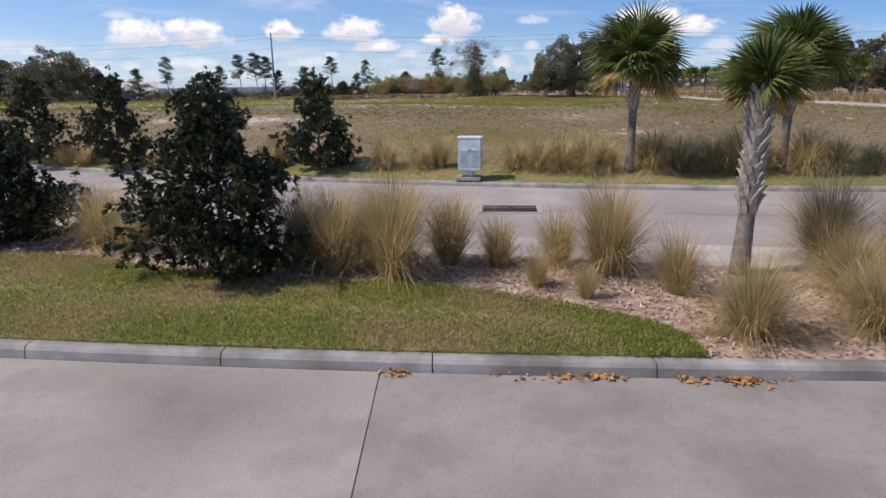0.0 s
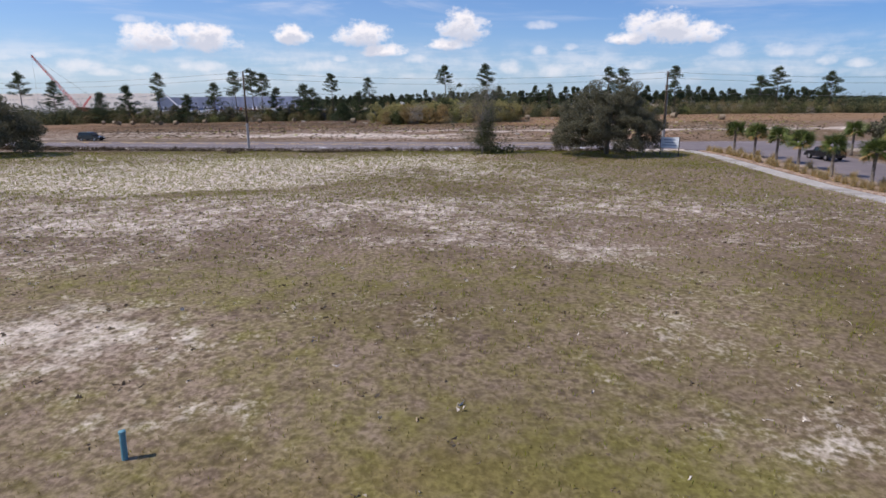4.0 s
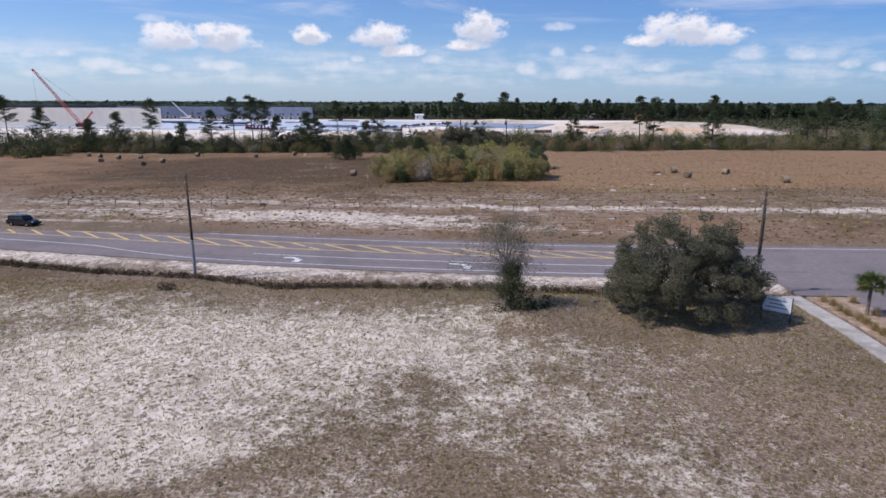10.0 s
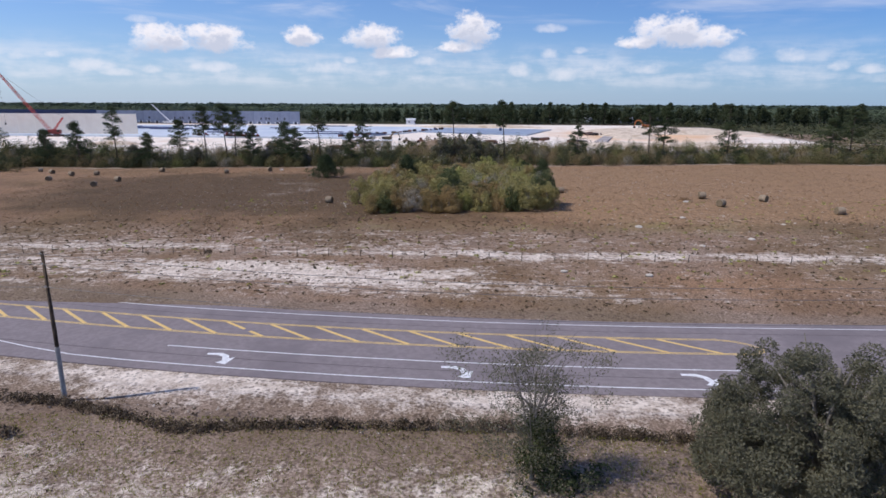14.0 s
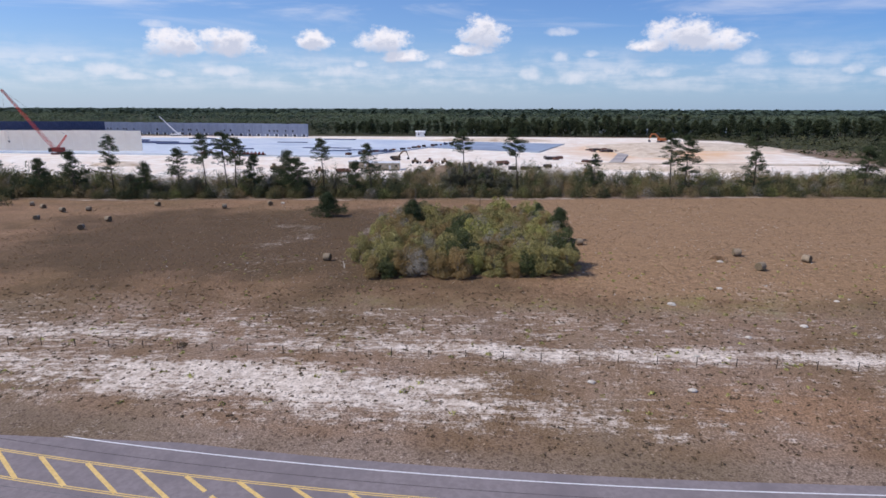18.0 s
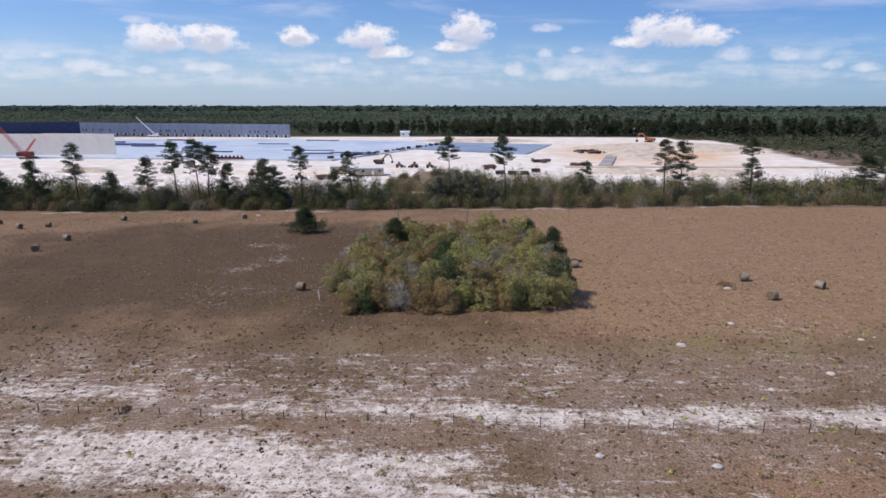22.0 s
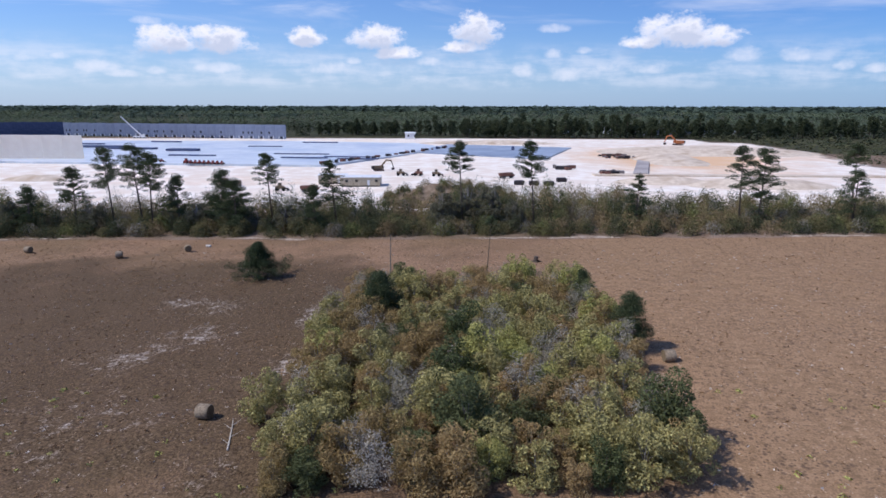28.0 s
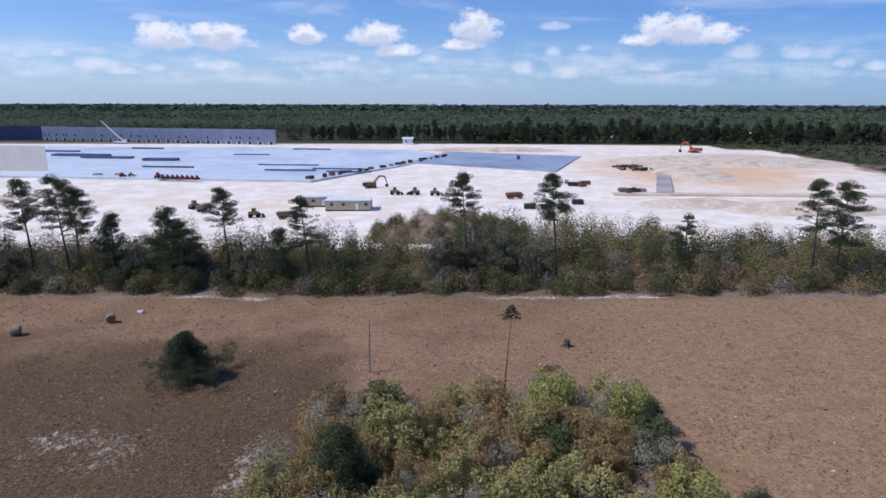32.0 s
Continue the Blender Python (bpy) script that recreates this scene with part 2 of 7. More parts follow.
def ground_material():
    """Grass, dry grass and bare sand, mixed by three masks on the sheet with ragged edges from noise."""
    mt = bpy.data.materials.new("ground")
    mt.use_nodes = True
    N = Nodes(mt.node_tree)
    at = N.add("ShaderNodeNewGeometry").outputs["Position"]
    coarse = N.noise(at, 0.12, 4.0, 0.6)
    mid = N.noise(at, 0.9, 6.0, 0.66)
    tiny = N.noise(at, 5.5, 4.0, 0.6)
    crumb = N.noise(at, 2.6, 3.0, 0.6)
    drift = N.noise(at, 0.3, 5.0, 0.62, 0.6)
    sand, green, red = N.attr("sand"), N.attr("green"), N.attr("red")
    edge = N.m("ADD", N.m("MULTIPLY", N.m("SUBTRACT", mid, 0.5), 1.1), N.m("MULTIPLY", N.m("SUBTRACT", tiny, 0.5), 0.95))
    edge = N.m("ADD", edge, N.m("MULTIPLY", N.m("SUBTRACT", drift, 0.5), 1.1))
    edge = N.m("ADD", edge, N.m("MULTIPLY", N.m("SUBTRACT", crumb, 0.5), 0.9))
    flat = N.add("ShaderNodeVectorMath", operation="MULTIPLY")
    N.put(flat.inputs[0], at)
    flat.inputs[1].default_value = (0.13, 1.0, 1.0)
    rows_ = N.m("MULTIPLY", N.m("MULTIPLY", N.m("SUBTRACT", N.noise(flat.outputs[0], 1.7, 6.0, 0.7), 0.5), 1.7), N.attr("rows"))
    s = N.smooth(N.m("ADD", N.m("ADD", sand, edge), rows_), 0.30, 0.95)
    dry = N.mix(N.smooth(tiny, 0.35, 0.65), rgb(116, 99, 86), rgb(164, 144, 127))
    lush = N.mix(N.smooth(tiny, 0.3, 0.7), rgb(108, 102, 54), rgb(142, 136, 76))
    rust = N.mix(N.smooth(tiny, 0.35, 0.65), rgb(118, 92, 70), rgb(172, 138, 109))
    g = N.smooth(N.m("ADD", green, N.m("MULTIPLY", N.m("SUBTRACT", mid, 0.5), 1.1)), 0.25, 0.85)
    r = N.smooth(N.m("ADD", red, N.m("MULTIPLY", N.m("SUBTRACT", coarse, 0.5), 1.2)), 0.2, 0.9)
    turf = N.mix(r, N.mix(g, dry, lush), rust)
    turf = N.mix(N.m("MULTIPLY", N.smooth(coarse, 0.4, 0.7), 0.4), turf, rgb(84, 70, 54))
    turf = N.mix(N.m("MULTIPLY", N.smooth(N.noise(at, 0.022, 4.0, 0.55), 0.42, 0.68), 0.5), turf, rgb(96, 82, 52))
    turf = N.mix(N.smooth(N.attr("woods"), 0.3, 0.7), turf, N.mix(N.smooth(tiny, 0.35, 0.65), rgb(52, 56, 40), rgb(78, 80, 56)))
    straw = N.mix(N.smooth(N.m("ADD", N.m("MULTIPLY", tiny, 0.5), N.m("MULTIPLY", mid, 0.5)), 0.36, 0.62), rgb(128, 103, 77), rgb(170, 138, 106))
    turf = N.mix(N.m("MULTIPLY", N.smooth(N.m("ADD", N.attr("pale"), N.m("MULTIPLY", N.m("SUBTRACT", N.noise(at, 0.08, 5.0, 0.6), 0.5), 0.9)), 0.15, 0.85), 0.9), turf, straw)
    turf = N.mix(N.m("MULTIPLY", N.m("MULTIPLY", N.specks(at, 1.5, 0.13), N.smooth(drift, 0.42, 0.6)), N.m("MULTIPLY", r, 0.6)), turf, rgb(206, 178, 148))
    # ploughed soil, its colour darkened further for the cloud's shadow
    shaded_soil = N.mix(N.smooth(N.m("ADD", N.m("MULTIPLY", tiny, 0.55), N.m("MULTIPLY", crumb, 0.45)), 0.4, 0.6), rgb(54, 44, 32), rgb(106, 88, 66))
    shaded_soil = N.mix(N.m("MULTIPLY", N.m("MULTIPLY", N.specks(at, 1.7, 0.12), N.smooth(drift, 0.44, 0.58)), 0.6), shaded_soil, rgb(168, 148, 132))
    turf = N.mix(N.m("MULTIPLY", N.smooth(N.m("ADD", N.attr("till_shade"), N.m("MULTIPLY", N.m("SUBTRACT", N.noise(at, 0.06, 5.0, 0.6), 0.5), 1.3)), 0.15, 0.9), 0.85), turf, shaded_soil)
    bare = N.mix(N.smooth(mid, 0.35, 0.65), rgb(202, 186, 170), rgb(234, 221, 207))
    bare = N.mix(N.m("MULTIPLY", N.smooth(crumb, 0.5, 0.66), 0.45), bare, rgb(140, 121, 104))
    col = N.mix(s, turf, bare)
    # low dark weeds and clods that dot the ground, thicker in some stretches
    dots = N.m("MAXIMUM", N.specks(at, 2.3, 0.19), N.m("MULTIPLY", N.specks(at, 1.1, 0.16), 0.9))
    thick = N.m("MULTIPLY", N.smooth(N.m("ADD", N.noise(at, 0.16, 4.0, 0.6), N.m("MULTIPLY", N.m("SUBTRACT", mid, 0.5), 0.8)), 0.33, 0.55), N.m("SUBTRACT", 1.0, N.m("MULTIPLY", g, 0.7)))
    col = N.mix(N.m("MULTIPLY", N.m("MULTIPLY", dots, thick), 0.72), col, N.mix(g, rgb(84, 69, 60), rgb(74, 68, 40)))
    site = N.attr("site")
    clean = N.mix(N.smooth(coarse, 0.4, 0.65), rgb(233, 219, 203), rgb(246, 238, 227))
    clay = N.smooth(N.m("ADD", N.attr("clay"), N.m("MULTIPLY", N.m("SUBTRACT", N.noise(at, 0.05, 4.0, 0.6), 0.5), 1.3)), 0.1, 1.1)
    clean = N.mix(clay, clean, rgb(226, 188, 150))
    col = N.mix(N.smooth(N.m("ADD", site, N.m("MULTIPLY", N.m("SUBTRACT", coarse, 0.5), 0.5)), 0.4, 0.6), col, clean)
    p = N.add("ShaderNodeBsdfPrincipled")
    N.put(p.inputs["Base Color"], col)
    p.inputs["Roughness"].default_value = 0.95
    p.inputs["Specular IOR Level"].default_value = 0.1
    b = N.add("ShaderNodeBump")
    b.inputs["Strength"].default_value = 0.5
    b.inputs["Distance"].default_value = 0.06
    N.put(b.inputs["Height"], N.m("ADD", tiny, N.m("MULTIPLY", crumb, 1.2)))
    N.put(p.inputs["Normal"], b.outputs[0])
    N.put(N.add("ShaderNodeOutputMaterial").inputs[0], p.outputs[0])
    return mt


MAT_GROUND = ground_material()
MAT_CONCRETE = material("concrete", rgb(150, 146, 146), rgb(172, 168, 166), 1.3, 0.85, 0.25, c3=rgb(128, 124, 124), scale3=0.35, place="Position", bumpscale=30)
MAT_LOT = material("lot_concrete", rgb(150, 143, 136), rgb(172, 164, 156), 0.9, 0.88, 0.3, c3=rgb(128, 121, 115), scale3=0.45, vary=0.05, place="Position", bumpscale=35, speck=0.32)
MAT_LOT_OLD = material("lot_concrete_worn", rgb(138, 131, 126), rgb(158, 150, 144), 0.9, 0.88, 0.35, c3=rgb(166, 158, 150), scale3=0.3, place="Position", bumpscale=35, speck=0.42)
MAT_STREET = material("street_concrete", rgb(160, 152, 148), rgb(180, 172, 167), 0.8, 0.85, 0.2, c3=rgb(150, 142, 138), scale3=0.2, place="Position", bumpscale=30, speck=0.16)
MAT_KERB = material("kerb_concrete", rgb(150, 146, 142), rgb(172, 168, 163), 2.5, 0.85, 0.3, c3=rgb(120, 116, 110), scale3=0.9, vary=0.08, place="Position", bumpscale=30, speck=0.3)
MAT_WALK = material("walk_concrete", rgb(176, 170, 164), rgb(196, 190, 184), 1.5, 0.85, 0.2, c3=rgb(160, 152, 146), scale3=0.5, vary=0.06, place="Position", bumpscale=30)
MAT_ASPHALT = material("asphalt", rgb(132, 123, 124), rgb(142, 133, 134), 2.0, 0.95, 0.12, c3=rgb(124, 116, 118), scale3=0.15, spec=0.1, place="Position", bumpscale=40)
MAT_WHITE_LINE = material("white_road_paint", rgb(214, 214, 216), rgb(236, 236, 236), 4.0, 0.7, place="Position")
MAT_YELLOW_LINE = material("yellow_road_paint", rgb(216, 182, 112), rgb(232, 200, 132), 4.0, 0.7, place="Position")
MAT_TURF = material("mown_grass", rgb(102, 106, 56), rgb(140, 136, 80), 5.0, 0.95, 0.8, c3=rgb(140, 121, 86), scale3=0.7, place="Position", bumpscale=25)
MAT_MULCH = material("bark_mulch", rgb(128, 105, 90), rgb(186, 162, 144), 9.0, 0.95, 0.9, c3=rgb(198, 176, 160), scale3=1.5, place="Position", bumpscale=20)
MAT_JOINT = material("joint_filler", rgb(104, 97, 90), rgb(140, 131, 121), 8.0, 0.9, place="Position")
MAT_TAR = material("tyre_smear", rgb(122, 116, 114), rgb(144, 138, 135), 3.0, 0.85, place="Position", c3=rgb(160, 152, 148), scale3=1.6)

# ---- helpers ----


def mesh_of(name, verts, faces, mats, smooth=False):
    me = bpy.data.meshes.new(name)
    me.from_pydata([tuple(v) for v in verts], [], [tuple(f) for f in faces])
    for m_ in (mats if isinstance(mats, (list, tuple)) else [mats]):
        me.materials.append(m_)
    if smooth:
        me.polygons.foreach_set("use_smooth", [True] * len(me.polygons))
    return me


def quad_mesh(name, V, F, mat):
    """A mesh from arrays: V is n x 3, F is m x k corner numbers."""
    me = bpy.data.meshes.new(name)
    V, F = np.asarray(V, dtype=np.float32), np.asarray(F, dtype=np.int32)
    k = F.shape[1]
    me.vertices.add(len(V))
    me.vertices.foreach_set("co", V.ravel())
    me.loops.add(F.size)
    me.loops.foreach_set("vertex_index", F.ravel())
    me.polygons.add(len(F))
    me.polygons.foreach_set("loop_start", np.arange(0, F.size, k, dtype=np.int32))
    me.polygons.foreach_set("loop_total", np.full(len(F), k, dtype=np.int32))
    me.update(calc_edges=True)
    me.materials.append(mat)
    return me


def part(name, bm, mat, parent, label="", at=None, smooth=False):
    """Links a bmesh (or a mesh) as one mesh object under a thing or under a part."""
    if isinstance(bm, bmesh.types.BMesh):
        me = bpy.data.meshes.new(name)
        bm.to_mesh(me)
        bm.free()
        me.materials.append(mat)
    else:
        me = bm
    if smooth:
        me.polygons.foreach_set("use_smooth", [True] * len(me.polygons))
    ob = new(name, me)
    ob.parent = parent
    if at is not None:
        ob.matrix_basis = at
    if label:
        tagged(ob, label)
    return ob


def box(sx, sy, sz, at=(0, 0, 0), bevel=0.0, rot=None, bm=None):
    """A box of full sizes round its centre at 'at', its edges rounded by bevel; adds to bm if one is given."""
    own = bmesh.new()
    bmesh.ops.create_cube(own, size=1.0)
    bmesh.ops.scale(own, vec=(sx, sy, sz), verts=own.verts)
    if bevel:
        bmesh.ops.bevel(own, geom=own.edges[:], offset=bevel, segments=2, affect="EDGES", profile=0.6)
    m_ = Matrix.Translation(at) @ (rot.to_4x4() if rot is not None else Matrix())
    bmesh.ops.transform(own, matrix=m_, verts=own.verts)
    if bm is None:
        return own
    tmp = bpy.data.meshes.new("tmp")
    own.to_mesh(tmp)
    own.free()
    bm.from_mesh(tmp)
    bpy.data.meshes.remove(tmp)
    return bm


def tube(points, radii, sides=8, bm=None, cap=True):
    """A tube along points with a radius at each."""
    bm = bm or bmesh.new()
    rings = []
    for i, (p_, r_) in enumerate(zip(points, radii)):
        a = Vector(points[max(i - 1, 0)])
        b = Vector(points[min(i + 1, len(points) - 1)])
        q = (b - a).to_track_quat("Z", "Y") if (b - a).length > 1e-6 else Vector((0, 0, 1)).to_track_quat("Z", "Y")
        rings.append([bm.verts.new(Vector(p_) + q @ Vector((r_ * math.cos(2 * math.pi * k / sides), r_ * math.sin(2 * math.pi * k / sides), 0))) for k in range(sides)])
    for a, b in zip(rings, rings[1:]):
        for k in range(sides):
            bm.faces.new((a[k], a[(k + 1) % sides], b[(k + 1) % sides], b[k]))
    if cap:
        bm.faces.new(rings[0][::-1])
        bm.faces.new(rings[-1])
    return bm


def thing(name, at, label, category, group="", kind=""):
    e = new(name)
    e.empty_display_size = 0.2
    e.matrix_basis = at if isinstance(at, Matrix) else Matrix.Translation(at)
    return tagged(e, label, category, group, kind)


# ---- the lie of the land ----
PROFILE_Y = [-1e4, 20.0, 22, 33, 41, 55, 72, 95, 105, 112, 127, 150, 190, 240, 270, 300, 380, 650, 1200, 5000]
PROFILE_Z = [0, 0.15, 0.45, 1.2, 1.9, 2.3, 2.3, 3.0, 2.95, 2.75, 2.75, 3.6, 4.4, 3.5, 3.0, 2.5, 2.6, 4, 6, 14]


def land(x, y):
    """Height of the open ground."""
    z = np.interp(y, PROFILE_Y, PROFILE_Z)
    r = np.clip((y - 125) / 60, 0, 1) * np.clip((420 - y) / 120, 0, 1)
    z = z + r * 0.012 * np.clip(x, -120, 120)
    return np.where(y < 60, np.minimum(z, np.maximum(0.15 + 0.17 * (y - street_far(x) - 0.3), 0)), z)


def street_far(x):
    """The far kerb of the near street."""
    x = np.clip(x, -60, 22)
    return 21.2 - 0.256 * x + 0.0057 * np.maximum(x, -30) ** 2 + np.where(x < -30, -0.342 * (x + 30) * 1.0, 0)


def lot_kerb(x):
    """The face of the kerb of the parking lot."""
    return 6.25 - 0.08 * x + 0.004 * x * x


def highway(x):
    """How far the highway has bent away at x."""
    d_ = np.maximum(25 - x, 0)
    return np.where(d_ < 62, d_ * d_ / 720.0, 62 * 62 / 720.0 + (d_ - 62) * 0.18)


LUMPS = [(rg.uniform(0, 6.28), rg.uniform(0.05, 0.5), rg.uniform(0, 6.28)) for rg in [random.Random(3)] for _ in range(14)]


def lumps(x, y):
    """Small unevenness of the open ground, none on the roads."""
    w = 0.0 * x
    for a, f, p_ in LUMPS:
        w = w + np.sin(x * f * math.cos(a) + y * f * math.sin(a) + p_) * 0.35 / (1 + 4 * f)
    h = highway(x)
    t1 = np.clip((y - 24) / 10, 0, 1) * (1 - np.clip((y - 100) / 6, 0, 1)) + np.clip((y - 130 - h) / 10, 0, 1) * (1 - np.clip((y - 300) / 100, 0, 1))
    beside = 1 - np.clip((x - 29) / 3, 0, 1) * np.clip((52 - x) / 3, 0, 1)
    return w * 0.22 * t1 * beside


# ---- ground ----
def blob(x, y, cx, cy, a, b):
    return np.exp(-(((x - cx) / a) ** 2 + ((y - cy) / b) ** 2))


def step(x, lo, hi):
    t_ = np.clip((x - lo) / (hi - lo), 0, 1)
    return t_ * t_ * (3 - 2 * t_)


def near_sand(x, y):
    """Bare patches of the near lot."""
    p_ = 0.7 * blob(x, y, -13, 38.5, 7, 3.2) + 0.4 * blob(x, y, -8, 34, 3, 1.6) + 0.42 * blob(x, y, 9.5, 40, 4.5, 4.5) + 0.46 * blob(x, y, 10.5, 33, 3.5, 2.6) + 0.3 * blob(x, y, 4.4, 28.4, 4, 1.4)
    return p_ + 0.35 * blob(x, y, 9, 49, 5, 2.6) + 0.3 * blob(x, y, -1, 41, 4, 1.5) + 0.25 * blob(x, y, -18, 47, 8, 2.0) + 0.3 * blob(x, y, 1, 52, 6, 2)


def build_ground():
    xs = np.concatenate([-np.geomspace(5000, 170, 26), np.arange(-165, 166, 1.5), np.geomspace(170, 5000, 26)])
    ys = np.concatenate([[-5000, -2500, -1000, -400, -150, -60, -20, 0, 10, 17], np.arange(19, 300, 1.25), np.arange(302, 760, 6), np.geomspace(770, 5000, 40)])
    X, Y = np.meshgrid(xs, ys)
    Z = land(X, Y)
    Z = Z + lumps(X, Y)
    # kerb side: the sheet stays under the street and the parking lot
    Z = np.where(Y < street_far(X) + 2.2, np.minimum(Z - 0.35, -0.12), Z)
    # verge of the highway: shallow ditch before it
    hy = highway(X)
    Z -= 0.45 * blob(X * 0, Y - hy, 0, 105.0, 1, 1.6) * step(X, -140, -100)
    Z = np.where((Y - hy > 108.5) & (Y - hy < 127.8), np.interp(Y, PROFILE_Y, PROFILE_Z) - 0.08, Z)
    # masks
    yh = Y - hy
    lotz = step(Y, 21, 24)
    sand = 0.05 + 0.0 * X
    sand += 0.27 * step(Y, 40, 56) * (1 - step(Y, 112, 126)) + 0.17 * step(Y, 112, 126) * (1 - step(Y, 150, 165)) + 0.13 * (1 - step(X, -8, 14)) * step(Y, 62, 76) * (1 - step(Y, 100, 104))
    sand += 0.44 * blob(X, Y + 0.1 * X, -22, 87, 20, 6) + 0.34 * blob(X, Y, -28, 79, 15, 7) + 0.2 * blob(X, Y, -46, 82, 22, 10) + 0.3 * blob(X, Y, -4, 88, 12, 5) + 0.2 * blob(X, Y, 6, 79, 9, 5)
    sand -= 0.35 * blob(X, Y, -37, 92.5, 12, 2.2) + 0.25 * blob(X, Y, 14, 95, 10, 3.5) + 0.1 * blob(X, Y, 22, 84, 8, 9) + 0.05 * blob(X, Y, 13, 80, 8, 4) + 0.15 * blob(X, Y, 1, 71, 5, 3)
    sand += 0.2 * blob(X, Y, -20, 56, 12, 4)
    sand += 0.25 * blob(X, Y, 12, 62, 14, 5) + 0.3 * blob(X, Y, -2, 62, 8, 5) + 0.2 * blob(X, Y, 14, 71, 5, 3)
    swath = 0.7 * blob(X, Y - 0.42 * X - 77.8, -14, 0, 11, 1.8) + 0.7 * blob(X, Y, -21, 69, 5, 2) + 0.6 * blob(X, Y, -3, 82.5, 2.5, 1.6) + 0.5 * blob(X, Y, 4, 61.5, 3, 2)
    sand += 0.3 * blob(X, Y, -14, 92.5, 16, 3.5) + 0.3 * blob(X, Y, -27, 73, 10, 4) + 0.2 * blob(X, Y, -45, 96, 14, 3) - 0.08 * step(X, 6, 16) * step(Y, 66, 72) * (1 - step(Y, 100, 103))
    sand -= 0.6 * swath + 0.06 * step(Y, 24, 26) * (1 - step(Y, 44, 54))
    sand += 0.16 * (1 - step(X, -18, -8)) * step(Y, 58, 66) * (1 - step(Y, 78, 84))
    sand += 0.1 * step(X, -34, -24) * (1 - step(X, -14, -4)) * step(Y, 56, 62) * (1 - step(Y, 78, 90)) + 0.15 * step(X, 4, 14) * (1 - step(X, 20, 27)) * step(Y, 68, 74) * (1 - step(Y, 90, 96)) + 0.14 * (1 - step(X, -18, -10)) * step(Y, 40, 46) * (1 - step(Y, 58, 66))
    sand += near_sand(X, Y) + 0.4 * blob(X, Y, 2, 97.5, 5, 3)
    sand -= 0.35 * blob(X * 0, yh, 0, 101.0, 1, 2.6)
    sand += 0.75 * blob(X * 0, yh, 0, 108.3, 1, 1.9) * (0.75 + 0.25 * np.sin(X * 0.21))
    sand -= 0.1 * step(yh, 127, 128) * (1 - step(yh, 131, 132))
    # white sand scraped bare in long lenses between the highway and the field
    def lens(x0, x1, y0, y1, soft=1.6):
        return step(X, x0 - 4, x0 + 4) * (1 - step(X, x1 - 4, x1 + 5)) * step(Y, y0 - soft, y0 + soft) * (1 - step(Y, y1 - soft, y1 + soft))
    sand += 0.64 * lens(-41, -18, 138.5, 146.5) + 0.62 * lens(-20, 3, 136.5, 143.5) + 0.3 * lens(3, 15, 133.5, 139.5) + 0.2 * lens(-30, 3, 132, 137) + 0.3 * lens(-85, -41, 140, 148)
    sand += 0.5 * lens(-85, -43, 136.6, 138.6, 0.8) + 0.22 * lens(-75, -36, 153, 156.5) + 0.3 * lens(-30, -6, 149.5, 152.5, 1.0) + 0.2 * blob(X, Y, 20, 133, 10, 1.5) - 0.2 * lens(-40, -26, 149, 152, 1.0)
    sand += (0.68 + 0.16 * np.sin(X * 0.3) + 0.1 * np.sin(X * 0.71)) * blob(X * 0, Y + 0.02 * X + 0.5 * np.sin(X * 0.13), 0, 150.5, 1, 2.0) * step(X, -14, 4) + 0.14 * blob(X * 0, Y, 0, 153.5, 1, 3.2) * (1 - step(X, -6, 8)) + 0.1 * blob(X, Y, -60, 150, 22, 8)
    sand += 0.27 * blob(X * 0, Y, 0, 161, 1, 7.0) * (1 - 0.4 * step(X, 10, 40))
    sand -= 0.25 * blob(X, Y, 2, 139.5, 5, 1.2)
    sand = np.where(Y > 166, -0.02 + 0.2 * (1 - step(Y, 168, 180)) * (1 - step(X, -48, -20)), sand)
    sand += 0.42 * (blob(X, Y, -48, 230, 4, 4) + blob(X, Y, -40, 229.5, 4, 3.5) + 0.9 * blob(X, Y, -37, 216, 4.5, 4.5) + 0.9 * blob(X, Y, -44, 207, 4.5, 4.5) + 0.6 * blob(X, Y, -40, 190, 9, 8))
    sand += 0.55 * (blob(X, Y, -24.6, 226, 1.6, 8) + blob(X, Y, -22.8, 206, 1.7, 5) + 0.5 * blob(X, Y, -23, 184, 3, 5)) + 0.1 * blob(X, Y, -36, 212, 18, 26)
    sand += 0.75 * blob(X * 0, Y + 0.5 * np.sin(X * 0.13) + 0.35 * np.sin(X * 0.41), 0, 284, 1, 1.1) * step(np.sin(X * 0.09) + 0.6 * np.sin(X * 0.23), -0.5, 0.6) + 0.3 * blob(X, Y, 21, 225, 2, 14) + 0.25 * blob(X, Y, 48, 175, 14, 8)
    green = 0.46 + 0.0 * X - 0.2 * step(Y, 42, 52) - 0.16 * step(Y, 60, 66)
    green += 0.34 * swath + 0.35 * blob(X, Y, -42, 64, 12, 8) + 0.12 * blob(X, Y, -3, 47, 26, 8) + 0.22 * blob(X, Y, 24, 86, 8, 12) + 0.2 * (1 - step(Y, 22, 30)) + 0.3 * blob(X, Y, 3, 31, 7, 3)
    green = np.where(Y > 100, 0.08, green)
    green += 0.45 * blob(X, Y, 2, 170, 60, 7) + 0.3 * blob(X, Y, 45, 170, 22, 10) + 0.25 * blob(X, Y, 2, 139.5, 6, 1.5) + 0.2 * blob(X, Y, -45, 250, 20, 14)
    red = 0.15 * step(yh, 96, 99) + 0.0 * X
